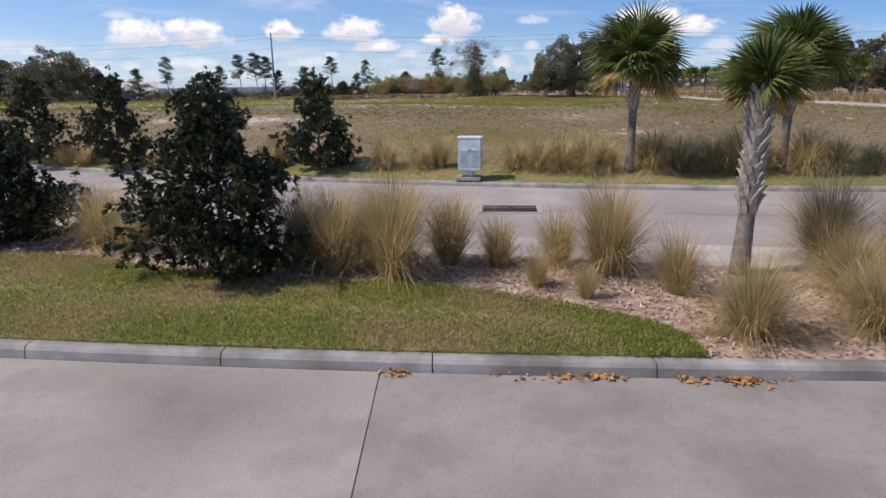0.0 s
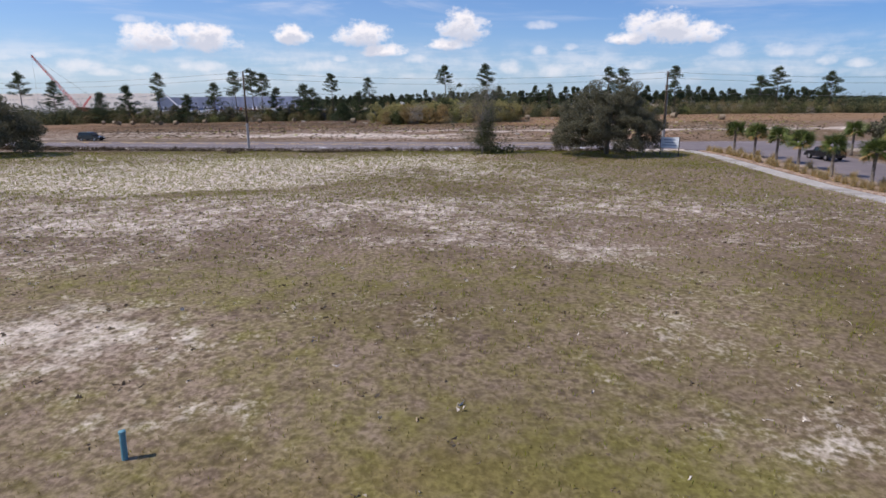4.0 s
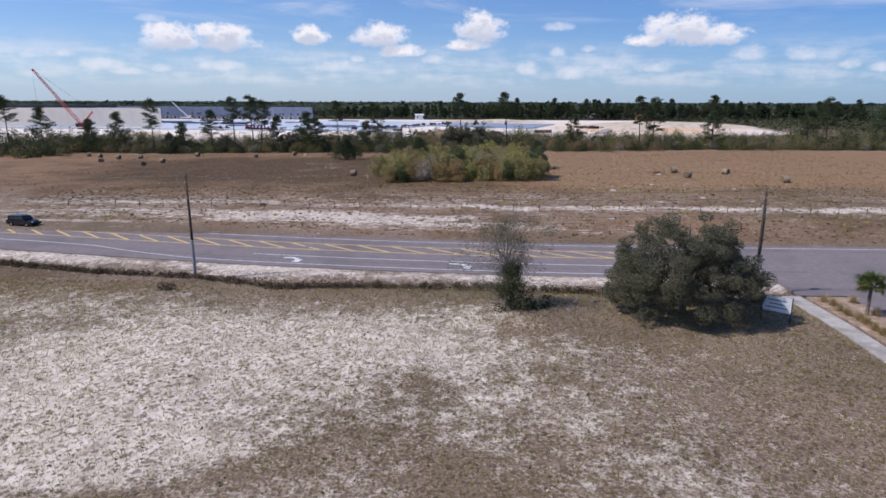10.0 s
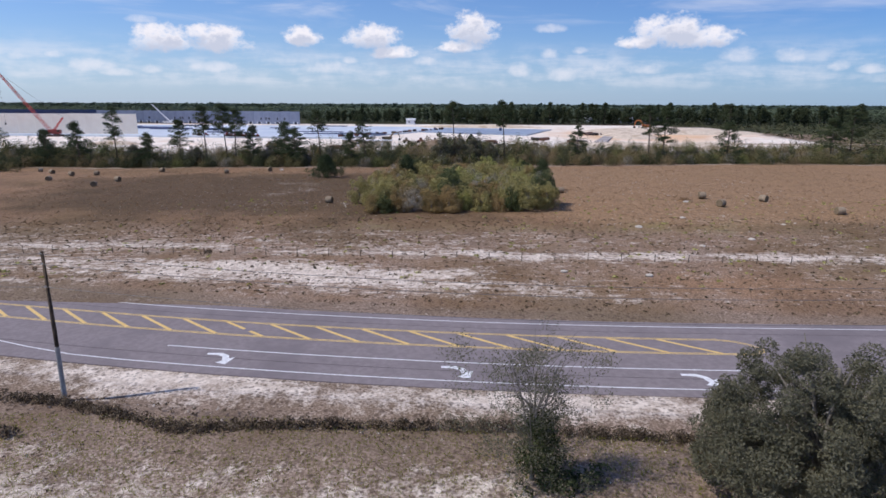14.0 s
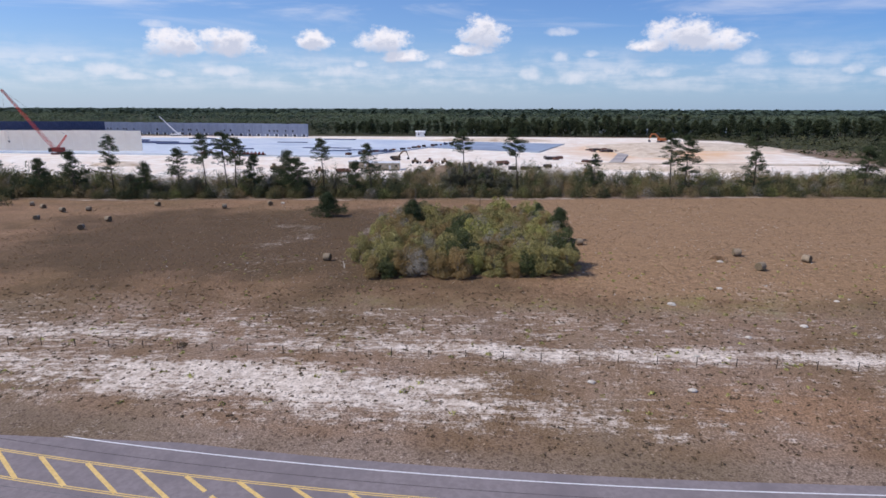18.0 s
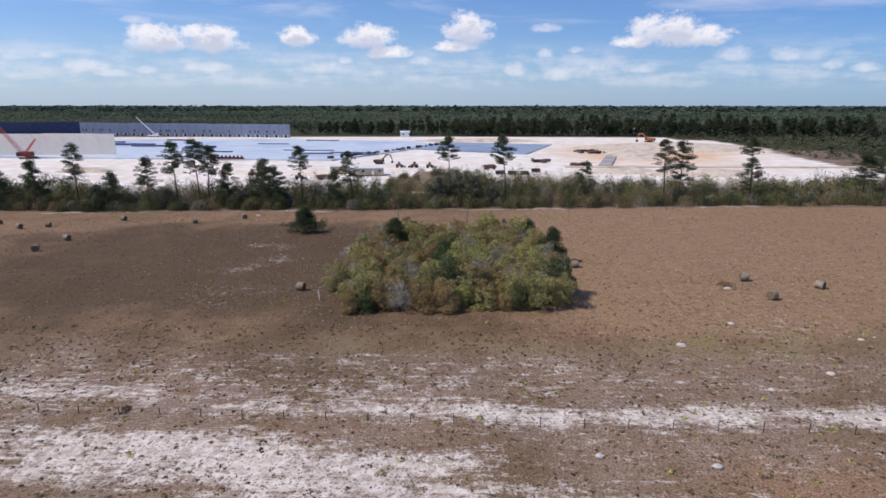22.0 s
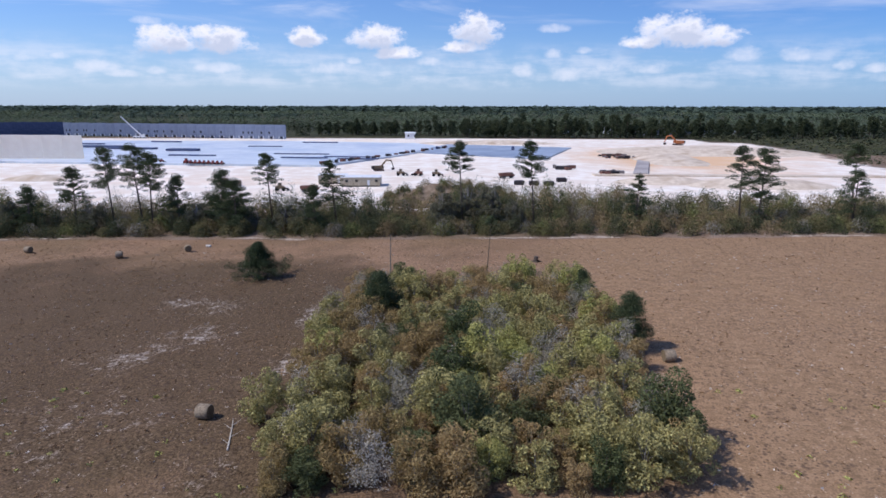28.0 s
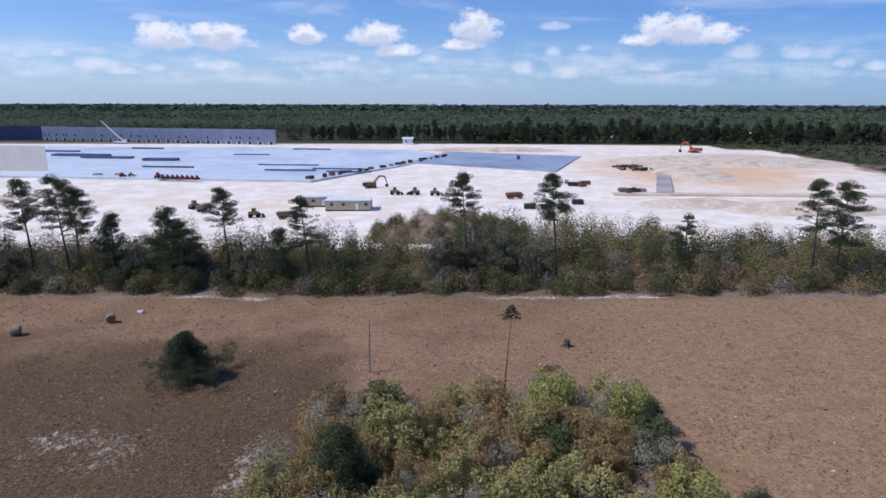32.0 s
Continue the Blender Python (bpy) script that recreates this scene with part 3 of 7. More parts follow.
    red += 0.5 * blob(X, Y, 4, 94, 4.5, 2.5) + 0.35 * blob(X, Y, 15, 90, 6, 3) + 0.6 * blob(X, Y, -48, 101, 16, 5) + 0.2 * (1 - step(Y, 24, 30)) + 0.25 * blob(X, Y, 2, 30, 12, 4)
    red += 0.42 * step(yh, 127, 130) * (1 - step(Y, 166, 176)) + step(Y, 166, 176) * (0.75 - 0.15 * step(X, 12, 34)) + 0.4 * blob(X, Y, 32, 138, 14, 4)
    red += 0.14 * step(Y, 24, 27) * (1 - step(Y, 40, 50))
    red = np.where(Y > 282, 0.4, red)
    site = step(Y, 318, 330) * (1 - step(Y, 706 - 0.05 * np.abs(X), 716 - 0.05 * np.abs(X))) * (1 - step(X - np.clip((600 - Y), 0, 300) * -0.05, 215, 240))
    site = np.where(X > 262 - 0.25 * np.maximum(Y - 500, 0), 0, site)
    clay = 1.1 * blob(X, Y, 125, 505, 50, 70) + 0.6 * blob(X, Y, 190, 560, 80, 60) + 0.3 * blob(X, Y, -120, 400, 60, 16) + 0.3 * blob(X, Y, 120, 400, 30, 14) + 0.1
    woods = step(Y, 712, 722) + step(X, 262 - 0.25 * np.maximum(Y - 500, 0), 270 - 0.25 * np.maximum(Y - 500, 0)) * step(Y, 325, 345)
    # west and front of the field: ploughed soil with a cloud's shadow painted in
    till_shade = step(X + 0.12 * (Y - 200), -135, -70) * (1 - step(X + 0.05 * (Y - 220), -24, -6)) * step(Y, 164, 196) * (1 - step(Y, 240, 280))
    till_shade = till_shade + 0.5 * step(Y, 168, 184) * (1 - step(X, 0, 34)) * (1 - step(Y, 196, 214)) * step(X, -30, -10) + 0.3 * step(Y, 150, 158) * (1 - step(Y, 172, 184)) * (1 - step(X, 10, 50))
    pale = step(X - 0.1 * (Y - 200), 4, 30) * step(Y, 164, 182) * (1 - step(Y, 280, 285)) + 0.35 * step(Y, 236, 250) * (1 - step(Y, 280, 285))
    rows = step(yh, 129, 133) * (1 - step(Y, 166, 186)) + 0.15 * blob(X, Y, -35, 208, 16, 24)
    n_, m_ = len(ys), len(xs)
    idx = np.arange(n_ * m_).reshape(n_, m_)
    F = np.stack([idx[:-1, :-1], idx[:-1, 1:], idx[1:, 1:], idx[1:, :-1]], -1).reshape(-1, 4)
    me = quad_mesh("ground", np.stack([X, Y, Z], -1).reshape(-1, 3), F, MAT_GROUND)
    for nm, arr in (("sand", sand), ("green", green), ("red", red), ("site", site), ("clay", clay), ("rows", rows), ("woods", woods), ("till_shade", till_shade), ("pale", pale)):
        a = me.attributes.new(nm, "FLOAT", "POINT")
        a.data.foreach_set("value", np.clip(arr, -1, 2).astype(np.float32).ravel())
    me.polygons.foreach_set("use_smooth", [True] * len(me.polygons))
    ob = new("ground", me)
    return tagged(ob, "open sandy lot and dry brown field with patchy grass", "ground", kind="structure")


ground = build_ground()


def strip(name, x0, x1, lo, hi, z_top, thick, mat, label, category, n=80, crown=0.0, parent=None, kind="structure"):
    """A slab between the curves lo(x) and hi(x) with a given top and thickness."""
    xs = np.linspace(x0, x1, n)
    V, F = [], []
    for x in xs:
        a, b = float(lo(x)), float(hi(x))
        za = z_top(x, a) if callable(z_top) else z_top
        zb = z_top(x, b) if callable(z_top) else z_top
        V += [(x, a, za - thick), (x, a, za), (x, (a + b) / 2, (za + zb) / 2 + crown), (x, b, zb), (x, b, zb - thick)]
    for i in range(n - 1):
        o = i * 5
        for k in range(4):
            F.append((o + k, o + 5 + k, o + 6 + k, o + k + 1))
        F.append((o + 4, o + 9, o + 5, o))
    F += [(0, 1, 2, 3, 4), tuple(range((n - 1) * 5 + 4, (n - 1) * 5 - 1, -1))]
    ob = new(name, mesh_of(name, V, F, mat))
    if parent:
        ob.parent = parent
        return ob
    return tagged(ob, label, category, kind=kind)


# parking lot in slabs with open joints between them
lot = thing("parking_lot", (0, 0, 0), "worn grey concrete parking lot with joints and stains", "pavement", kind="structure")
LOT_X = [-60, -30, -15, -7.6, -0.75, 6.2, 13, 28, 60]
for a, b in zip(LOT_X, LOT_X[1:]):
    for c, d in ((-30, -6.5), (-6.48, 0.6)):
        part("slab", box(b - a - 0.014, d - c - 0.014, 0.12, ((a + b) / 2, (c + d) / 2, -0.06), 0.006), MAT_LOT_OLD if a == -0.75 else MAT_LOT, lot)
    strip("slab", a + 0.007, b - 0.007, lambda x: 0.6, lambda x: lot_kerb(x) - 0.02, 0.0, 0.12, MAT_LOT_OLD if a == -0.75 else MAT_LOT, "", "", 14, parent=lot)
part("joint", box(120, 36.4, 0.05, (0, -12, -0.036)), MAT_JOINT, lot)

# near street, its joint lines and tyre smears
street = strip("street", -60, 60, lambda x: street_far(x) - 8.25, lambda x: street_far(x) - 0.02, 0.0, 0.1, MAT_STREET, "pale concrete side street with hairline joints", "road", 120, 0.02)
highway_road = strip("highway", -420, 420, lambda x: 109.9 + highway(x), lambda x: 126.1 + highway(x), 2.77, 0.15, MAT_ASPHALT, "grey two-lane asphalt highway with turn lane and markings", "road", 200, 0.06)

# ---- kerbs, island, walks ----
def kerb_run(name, curve, x0, x1, seg, width, base, height, label, back=1):
    """A kerb of cast lengths along a curve; the face is on the curve and the back lies 'width' behind it."""
    run = thing(name, (0, 0, 0), label, "kerb", kind="structure")
    prof = [(0, 0), (0.015, height - 0.05), (0.05, height - 0.008), (width * 0.5, height + 0.004), (width, height), (width, 0)]
    n = int((x1 - x0) / seg)
    for i in range(n):
        a, b = x0 + i * seg + 0.008, x0 + (i + 1) * seg - 0.008
        V, F = [], []
        k = 4
        for j in range(k + 1):
            x = a + (b - a) * j / k
            y = float(curve(x))
            V += [(x, y + back * o, base + h) for o, h in prof]
        L = len(prof)
        for j in range(k):
            for q in range(L):
                F.append((j * L + q, j * L + (q + 1) % L, (j + 1) * L + (q + 1) % L, (j + 1) * L + q))
        F += [tuple(range(L))[::-1], tuple(range(k * L, k * L + L))]
        part("kerb_length", mesh_of("kerb_length", V, F, MAT_KERB), None, run)
    return run


kerb_run("lot_kerb", lot_kerb, -25.15, 24.85, 2.5, 0.21, -0.02, 0.17, "pale grey cast concrete kerb along the parking lot")
kerb_run("street_kerb", lambda x: street_far(x), -44.0, 40.0, 3.0, 0.32, -0.02, 0.17, "pale concrete kerb along the far side of the street")
kerb_run("walk_kerb", lambda x: street_far(x) - 8.27, -42.0, 36.0, 3.0, 0.22, -0.02, 0.14, "low concrete kerb between street and walk", back=-1)

TURF_X = [-60, -9, -7.3, -5.3, -3.1, -1.8, 0.1, 1.7, 2.7, 2.95]
TURF_Y = [12.6, 11.2, 11.2, 10.2, 9.5, 9.3, 8.9, 8.0, 7.25, 6.75]
strip("planting_bed", -60, 60, lambda x: lot_kerb(x) + 0.20, lambda x: max(float(street_far(x)) - 10.1, float(lot_kerb(x)) + 0.4), 0.14, 0.2, MAT_MULCH, "bark mulch planting bed beside the lot", "planting bed", 100)
strip("lawn_strip", -60, 2.95, lambda x: lot_kerb(x) + 0.21, lambda x: max(float(np.interp(x, TURF_X, TURF_Y)), float(lot_kerb(x)) + 0.35), 0.175, 0.1, MAT_TURF, "mown green and straw-coloured grass strip", "lawn", 120, 0.05)
walkway = thing("side_walk", (0, 0, 0), "pale concrete walk beside the street", "pavement", kind="structure")
for i in range(32):
    a = -24 + i * 1.5
    strip("slab", a + 0.006, a + 1.494, lambda x: street_far(x) - 10.1, lambda x: street_far(x) - 8.5, 0.15, 0.12, MAT_WALK, "", "", 5, parent=walkway)
verge = strip("street_verge", -44, 60, lambda x: street_far(x) + 0.3, lambda x: street_far(x) + 2.4, lambda x, y: float(land(x, y)) + 0.012, 0.2, MAT_TURF, "narrow green grass verge behind the kerb", "lawn", 100)


def ribbon(name, pts, width, z, mat, label="", category="", parent=None, kind="structure", n=8):
    """A flat painted band along points; z(x, y) is the surface under it."""
    P = [Vector(p_) for p_ in pts]
    dense = []
    for a, b in zip(P, P[1:]):
        m_ = max(1, int((b - a).length / n) + 1)
        dense += [a.lerp(b, i / m_) for i in range(m_)]
    dense.append(P[-1])
    V, F = [], []
    for i, p_ in enumerate(dense):
        d_ = (dense[min(i + 1, len(dense) - 1)] - dense[max(i - 1, 0)]).normalized()
        nrm = Vector((-d_.y, d_.x)) * width / 2
        for q in (p_ + nrm, p_ - nrm):
            V.append((q.x, q.y, z(q.x, q.y) if callable(z) else z))
    F = [(2 * i, 2 * i + 1, 2 * i + 3, 2 * i + 2) for i in range(len(dense) - 1)]
    me = mesh_of(name, V, F, mat)
    ob = new(name, me)
    if parent:
        ob.parent = parent
    else:
        tagged(ob, label, category, kind=kind)
    return ob


def street_z(x, y):
    a, b = float(street_far(x)) - 8.25, float(street_far(x)) - 0.02
    return 0.02 * (1 - abs((y - (a + b) / 2) / ((b - a) / 2))) + 0.005


def hw_z(x, y):
    c = 118.0 + float(highway(x))
    return 2.77 + 0.06 * (1 - abs(y - c) / 8.4) + 0.008


for x0, x1 in ((-30, 0.93), (2.72, 30)):
    ribbon("street_joint", [(x, float(street_far(x)) - 4.4) for x in np.linspace(x0, x1, 40)], 0.035, street_z, MAT_JOINT, "dark hairline joint in the street slab", "joint")
ribbon("tyre_mark", [(-9.0, 18.35), (-8.3, 18.62), (-7.6, 18.5), (-3.4, 17.0), (0.4, 15.65)], 0.26, lambda x, y: street_z(x, y) + 0.003, MAT_TAR, "grey curved tyre mark on the street", "tyre mark", n=0.6)
ribbon("tyre_mark", [(-14, 18.6), (-8.0, 16.75), (-3.6, 15.25), (-1.5, 14.5)], 0.26, lambda x, y: street_z(x, y) + 0.003, MAT_TAR, "long grey tyre mark on the street", "tyre mark", n=0.6)

# ---- highway markings ----
markings = thing("road_markings", (0, 0, 0), "white and yellow painted lines on the highway", "road marking", kind="structure")


def hw_line(name, off, x0, x1, width, mat):
    n = max(4, int((x1 - x0) / 5))
    ribbon(name, [(x, (off(x) if callable(off) else off) + float(highway(x))) for x in np.linspace(x0, x1, n)], width, hw_z, mat, parent=markings, n=4)


def near_edge(x):
    return float(np.interp(x, [-60, -50, -42, -33, 30], [114.6, 114.4, 112.4, 111.2, 111.15]))


hw_line("edge_line", near_edge, -400, 27, 0.15, MAT_WHITE_LINE)
hw_line("lane_line", 114.72, -26.4, 27, 0.15, MAT_WHITE_LINE)
hw_line("edge_line", 124.82, -400, 400, 0.15, MAT_WHITE_LINE)
hw_line("edge_line", 111.15, 52, 400, 0.15, MAT_WHITE_LINE)
for o, end in ((118.0, 25.3), (118.24, 25.3), (121.42, 24.5), (121.66, 24.5)):
    hw_line("yellow_line", o, -150, end, 0.12, MAT_YELLOW_LINE)
for k in (1.0, 0.9):
    nose = [(24.5, 121.66), (26.3, 121.25), (27.5, 120.35), (28.05, 119.3), (27.8, 118.55), (26.8, 118.1), (25.3, 118.0)]
    ribbon("yellow_nose", [(24.5 + (x - 24.5) * k, 119.83 + (y - 119.83) * (0.87 if k < 1 else 1.0)) for x, y in nose], 0.12, hw_z, MAT_YELLOW_LINE, parent=markings, n=2)
for i in range(32):
    x = 19.1 - i * 4.707
    a, b = Vector((x, 121.42 + float(highway(x)))), Vector((x + 4.85, 118.2 + float(highway(x + 4.85))))
    # one bar is broken by a patch in the asphalt
    for f0, f1 in (((0.0, 0.52), (0.66, 1.0)) if i == 9 else ((0.0, 1.0),)):
        ribbon("hatch", [tuple(a.lerp(b, f0)), tuple(a.lerp(b, f1))], 0.36, lambda p, q: hw_z(p, q) + 0.002, MAT_YELLOW_LINE, parent=markings, n=2)
# long seams in the asphalt
MAT_SEAM = material("asphalt_seam", rgb(92, 86, 88), rgb(106, 99, 100), 3.0, 0.95, spec=0.1, place="Position")
for o, x0, x1 in ((113.0, -60, 40), (123.1, -120, 60)):
    hw_line("seam", o, x0, x1, 0.10, MAT_SEAM)


def turn_arrow(x):
    """A right-turn arrow: stem, bend and head in one flat shape."""
    hy = float(highway(x))
    outline = [(-1.5, 0.62), (-0.1, 0.62), (0.75, 0.3), (1.05, -0.15), (1.5, 0.05), (1.15, -1.0), (0.05, -0.75), (0.5, -0.45), (0.25, 0.05), (-0.3, 0.3), (-1.5, 0.36)]
    V = [(x + a * 0.9, 113.05 + hy + b * 1.45, hw_z(x + a, 113.05 + hy + b * 1.45) + 0.002) for a, b in outline]
    F = [(0, 1, 9, 10), (1, 2, 8, 9), (2, 3, 7, 8), (3, 4, 5), (3, 5, 7), (5, 6, 7)]
    part("turn_arrow", mesh_of("turn_arrow", V, F, MAT_WHITE_LINE), None, markings)


for x in (-20.6, 0.2, 20.0):
    turn_arrow(x)

# ---- side road with its walk, to the east ----


def strip_y(name, x0, x1, y0, y1, lift, thick, mat, label, category, n=40, parent=None):
    V, F = [], []
    for y in np.linspace(y0, y1, n):
        z = float(np.interp(y, PROFILE_Y, PROFILE_Z)) + lift
        V += [(x0, y, z - thick), (x0, y, z), (x1, y, z), (x1, y, z - thick)]
    for i in range(n - 1):
        for k in range(4):
            F.append((i * 4 + k, i * 4 + (k + 1) % 4, i * 4 + 4 + (k + 1) % 4, i * 4 + 4 + k))
    F += [(0, 1, 2, 3)[::-1], tuple(range(4 * n - 4, 4 * n))]
    ob = new(name, mesh_of(name, V, F, mat))
    if parent:
        ob.parent = parent
        return ob
    return tagged(ob, label, category, kind="structure")


strip_y("side_road", 38.9, 48.5, 24, 103.5, 0.06, 0.3, MAT_ASPHALT, "grey asphalt side road joining the highway", "road")
strip_y("road_mouth", 34.4, 55.0, 103.5, 110.6, 0.07, 0.3, MAT_ASPHALT, "widened grey asphalt mouth of the side road", "road")
strip_y("planting_strip", 34.6, 38.9, 30, 103, 0.10, 0.3, MAT_MULCH, "mulched planting strip with palms", "planting bed")
footpath = thing("footpath", (0, 0, 0), "pale concrete footpath along the side road", "pavement", kind="structure")
for i in range(42):
    y = 103.2 - i * 1.5
    strip_y("slab", 32.3, 34.1, y - 1.49, y - 0.01, 0.09, 0.25, MAT_WALK, "", "", 2, parent=footpath)

# ---- storm drain ----
MAT_IRON = material("cast_iron", rgb(50, 44, 46), rgb(70, 63, 64), 12.0, 0.75, 0.3, spec=0.2, c3=rgb(70, 56, 48), scale3=4)
MAT_PIT = material("drain_dark", rgb(20, 18, 18), rgb(30, 28, 26), 6.0, 0.95)
drain = thing("storm_drain", pose(1.82, 16.32, 0.012, 0, 0, -5), "dark cast iron grate in a pale concrete frame in the street", "storm drain")
for sx, sy, px, py in ((1.72, 0.11, 0, 0.57), (1.72, 0.11, 0, -0.57), (0.11, 1.03, 0.805, 0), (0.11, 1.03, -0.805, 0)):
    part("frame_side", box(sx, sy, 0.05, (px, py, 0.01), 0.008), MAT_WALK, drain)
# thin near-black plate; the darkness below the grate is put into its colour
part("pit", box(1.5, 1.03, 0.01, (0, 0, 0.002)), MAT_PIT, drain)
part("divider", box(0.09, 1.03, 0.03, (0, 0, 0.018), 0.004), MAT_IRON, drain)
for side in (-1, 1):
    g_ = part("grate", box(0.70, 0.05, 0.028, (side * 0.395, 0, 0.016), 0.003), MAT_IRON, drain)
    for k in range(11):
        if k % 3 == 1:
            part("cross_bar", box(0.70, 0.03, 0.024, (side * 0.395, (k - 5.5) * 0.1, 0.013)), MAT_IRON, g_)
        part("bar", box(0.03, 1.02, 0.026, (side * 0.395 + (k - 5) * 0.066, 0, 0.014)), MAT_IRON, g_)

# ---- utility cabinet ----
MAT_CAB = material("cabinet_paint", rgb(186, 197, 202), rgb(204, 212, 217), 2.0, 0.5, c3=rgb(168, 178, 182), scale3=3, spec=0.4)
MAT_CABTOP = material("cabinet_cap", rgb(222, 226, 230), rgb(236, 238, 240), 2.0, 0.45)
# darker grey puts the louvres' shade into the bars; handles share it
MAT_SLOT = material("louvre_shadow", rgb(134, 144, 150), rgb(150, 160, 165), 4.0, 0.6)
cab = thing("utility_cabinet", pose(0.95, 21.25, 0.27, 0, 0, -12), "pale grey steel utility cabinet on a pedestal by the kerb", "utility cabinet")
part("base_plate", box(0.62, 0.42, 0.06, (0, 0, 0.03), 0.01), MAT_IRON, cab)
part("concrete_pad", box(0.9, 0.7, 0.14, (-0.05, 0.1, -0.02), 0.03), MAT_KERB, cab)
part("pedestal", box(0.24, 0.26, 0.24, (0, 0, 0.15), 0.02), MAT_CAB, cab)
part("body", box(0.80, 0.42, 1.14, (0, 0, 0.82), 0.015), MAT_CAB, cab)
part("cap", box(0.86, 0.50, 0.07, (0, 0, 1.42), 0.015), MAT_CABTOP, cab, "white top cap")
for sx in (-0.2, 0.2):
    dr = part("door", box(0.385, 0.02, 1.06, (sx, -0.222, 0.82), 0.006), MAT_CAB, cab)
    part("handle", box(0.025, 0.03, 0.09, (sx * 0.22, -0.245, 0.98), 0.006), MAT_SLOT, dr)
    for k in range(8):
        part("louvre", box(0.30, 0.016, 0.016, (sx, -0.237, 0.42 + k * 0.075)), MAT_SLOT, dr)
part("notice", box(0.2, 0.006, 0.05, (0.2, -0.237, 1.02)), MAT_CABTOP, cab, "small white notice plate")

# ---- utility poles and wires ----
MAT_POLE = material("pole_wood", rgb(66, 56, 48), rgb(96, 82, 70), 3.0, 0.9, 0.4, c3=rgb(52, 44, 40), scale3=1)
MAT_GUARD = material("pole_guard", rgb(150, 148, 146), rgb(172, 170, 168), 3.0, 0.6)
MAT_WIRE = material("wire", rgb(90, 90, 92), rgb(120, 120, 122), 3.0, 0.5)
POLES = [(-176.0, 139.0, 11.0), (-92.0, 119.0, 11.0), (-29.4, 108.3, 11.4), (30.0, 104.2, 10.8), (92.0, 104.2, 11.0), (158.0, 104.2, 11.0)]
for i, (x, y, h) in enumerate(POLES):
    zb = float(land(x, y)) - 0.1
    u = thing("utility_pole", (x, y, zb), "tall dark wooden utility pole with wires beside the highway", "utility pole", "utility poles")
    part("shaft", tube([(0, 0, 0), (0.02, 0, h * 0.5), (0.0, 0, h)], [0.17, 0.145, 0.11], 10), MAT_POLE, u, smooth=True)
    part("guard", tube([(0, 0, 0.0), (0.01, 0, h * 0.36)], [0.185, 0.17], 10), MAT_GUARD, u, "grey plastic guard round the lower shaft")
    for dz in (0.15, 0.9, 2.6):
        part("insulator", tube([(0.0, -0.12, h - dz), (0.0, -0.26, h - dz + 0.02)], [0.05, 0.07], 8), MAT_GUARD, u)
    if i == 3:
        part("transformer", tube([(0.1, 0.32, h - 2.6), (0.1, 0.32, h - 1.8)], [0.22, 0.22], 12), MAT_GUARD, u, "grey pole transformer")
        part("conduit", tube([(0.2, 0, 0), (0.2, 0, h - 2.8)], [0.05, 0.05], 6), MAT_GUARD, u)
for (xa, ya, ha), (xb, yb, hb) in zip(POLES, POLES[1:]):
    for dz in (0.15, 0.9, 2.6):
        a = Vector((xa, ya - 0.26, float(land(xa, ya)) - 0.1 + ha - dz))
        b = Vector((xb, yb - 0.26, float(land(xb, yb)) - 0.1 + hb - dz))
        pts = [a.lerp(b, k / 16) - Vector((0, 0, 4 * 0.9 * (k / 16) * (1 - k / 16))) for k in range(17)]
        me = bpy.data.meshes.new("power_line")
        bm = tube(pts, [0.016] * 17, 4)
        bm.to_mesh(me)
        bm.free()
        me.materials.append(MAT_WIRE)
        tagged(new("power_line", me), "thin grey power line sagging between poles", "wire", "power lines")

# ---- roadside sign ----
MAT_SIGN = material("sign_board", rgb(214, 220, 228), rgb(232, 236, 240), 2.0, 0.5)
MAT_POST = material("sign_post", rgb(60, 56, 54), rgb(84, 78, 72), 5.0, 0.8)
MAT_BAR = material("sign_print", rgb(120, 136, 160), rgb(140, 152, 172), 5.0, 0.6)
sx0, sy0 = 28.1, 96.0
sign = thing("roadside_sign", pose(sx0, sy0, float(land(sx0, sy0)), 0, 0, -38), "white board sign on two dark posts under the oak", "sign")
for px in (-1.15, 1.15):
    part("post", box(0.11, 0.11, 2.35, (px, 0, 1.175), 0.01), MAT_POST, sign)
part("board", box(2.25, 0.05, 1.35, (0, -0.06, 1.6), 0.008), MAT_SIGN, sign)
for k, w_ in enumerate((1.5, 1.2, 1.7)):
    part("print_bar", box(w_, 0.006, 0.11, (0, -0.09, 1.95 - k * 0.33)), MAT_BAR, sign)

# ---- blue marker post in the lot ----
MAT_BLUE = material("blue_plastic", rgb(84, 140, 158), rgb(110, 160, 174), 3.0, 0.5)
mk = thing("marker_post", (-7.65, 32.3, float(land(-7.65, 32.3)) - 0.05), "short blue plastic marker post standing in the grass", "marker post")
part("tube", tube([(0, 0, 0), (0.02, 0, 0.72)], [0.075, 0.075], 10), MAT_BLUE, mk)
part("cap", tube([(0.02, 0, 0.72), (0.02, 0, 0.78), (0.02, 0, 0.80)], [0.085, 0.085, 0.04], 10), MAT_BLUE, mk)

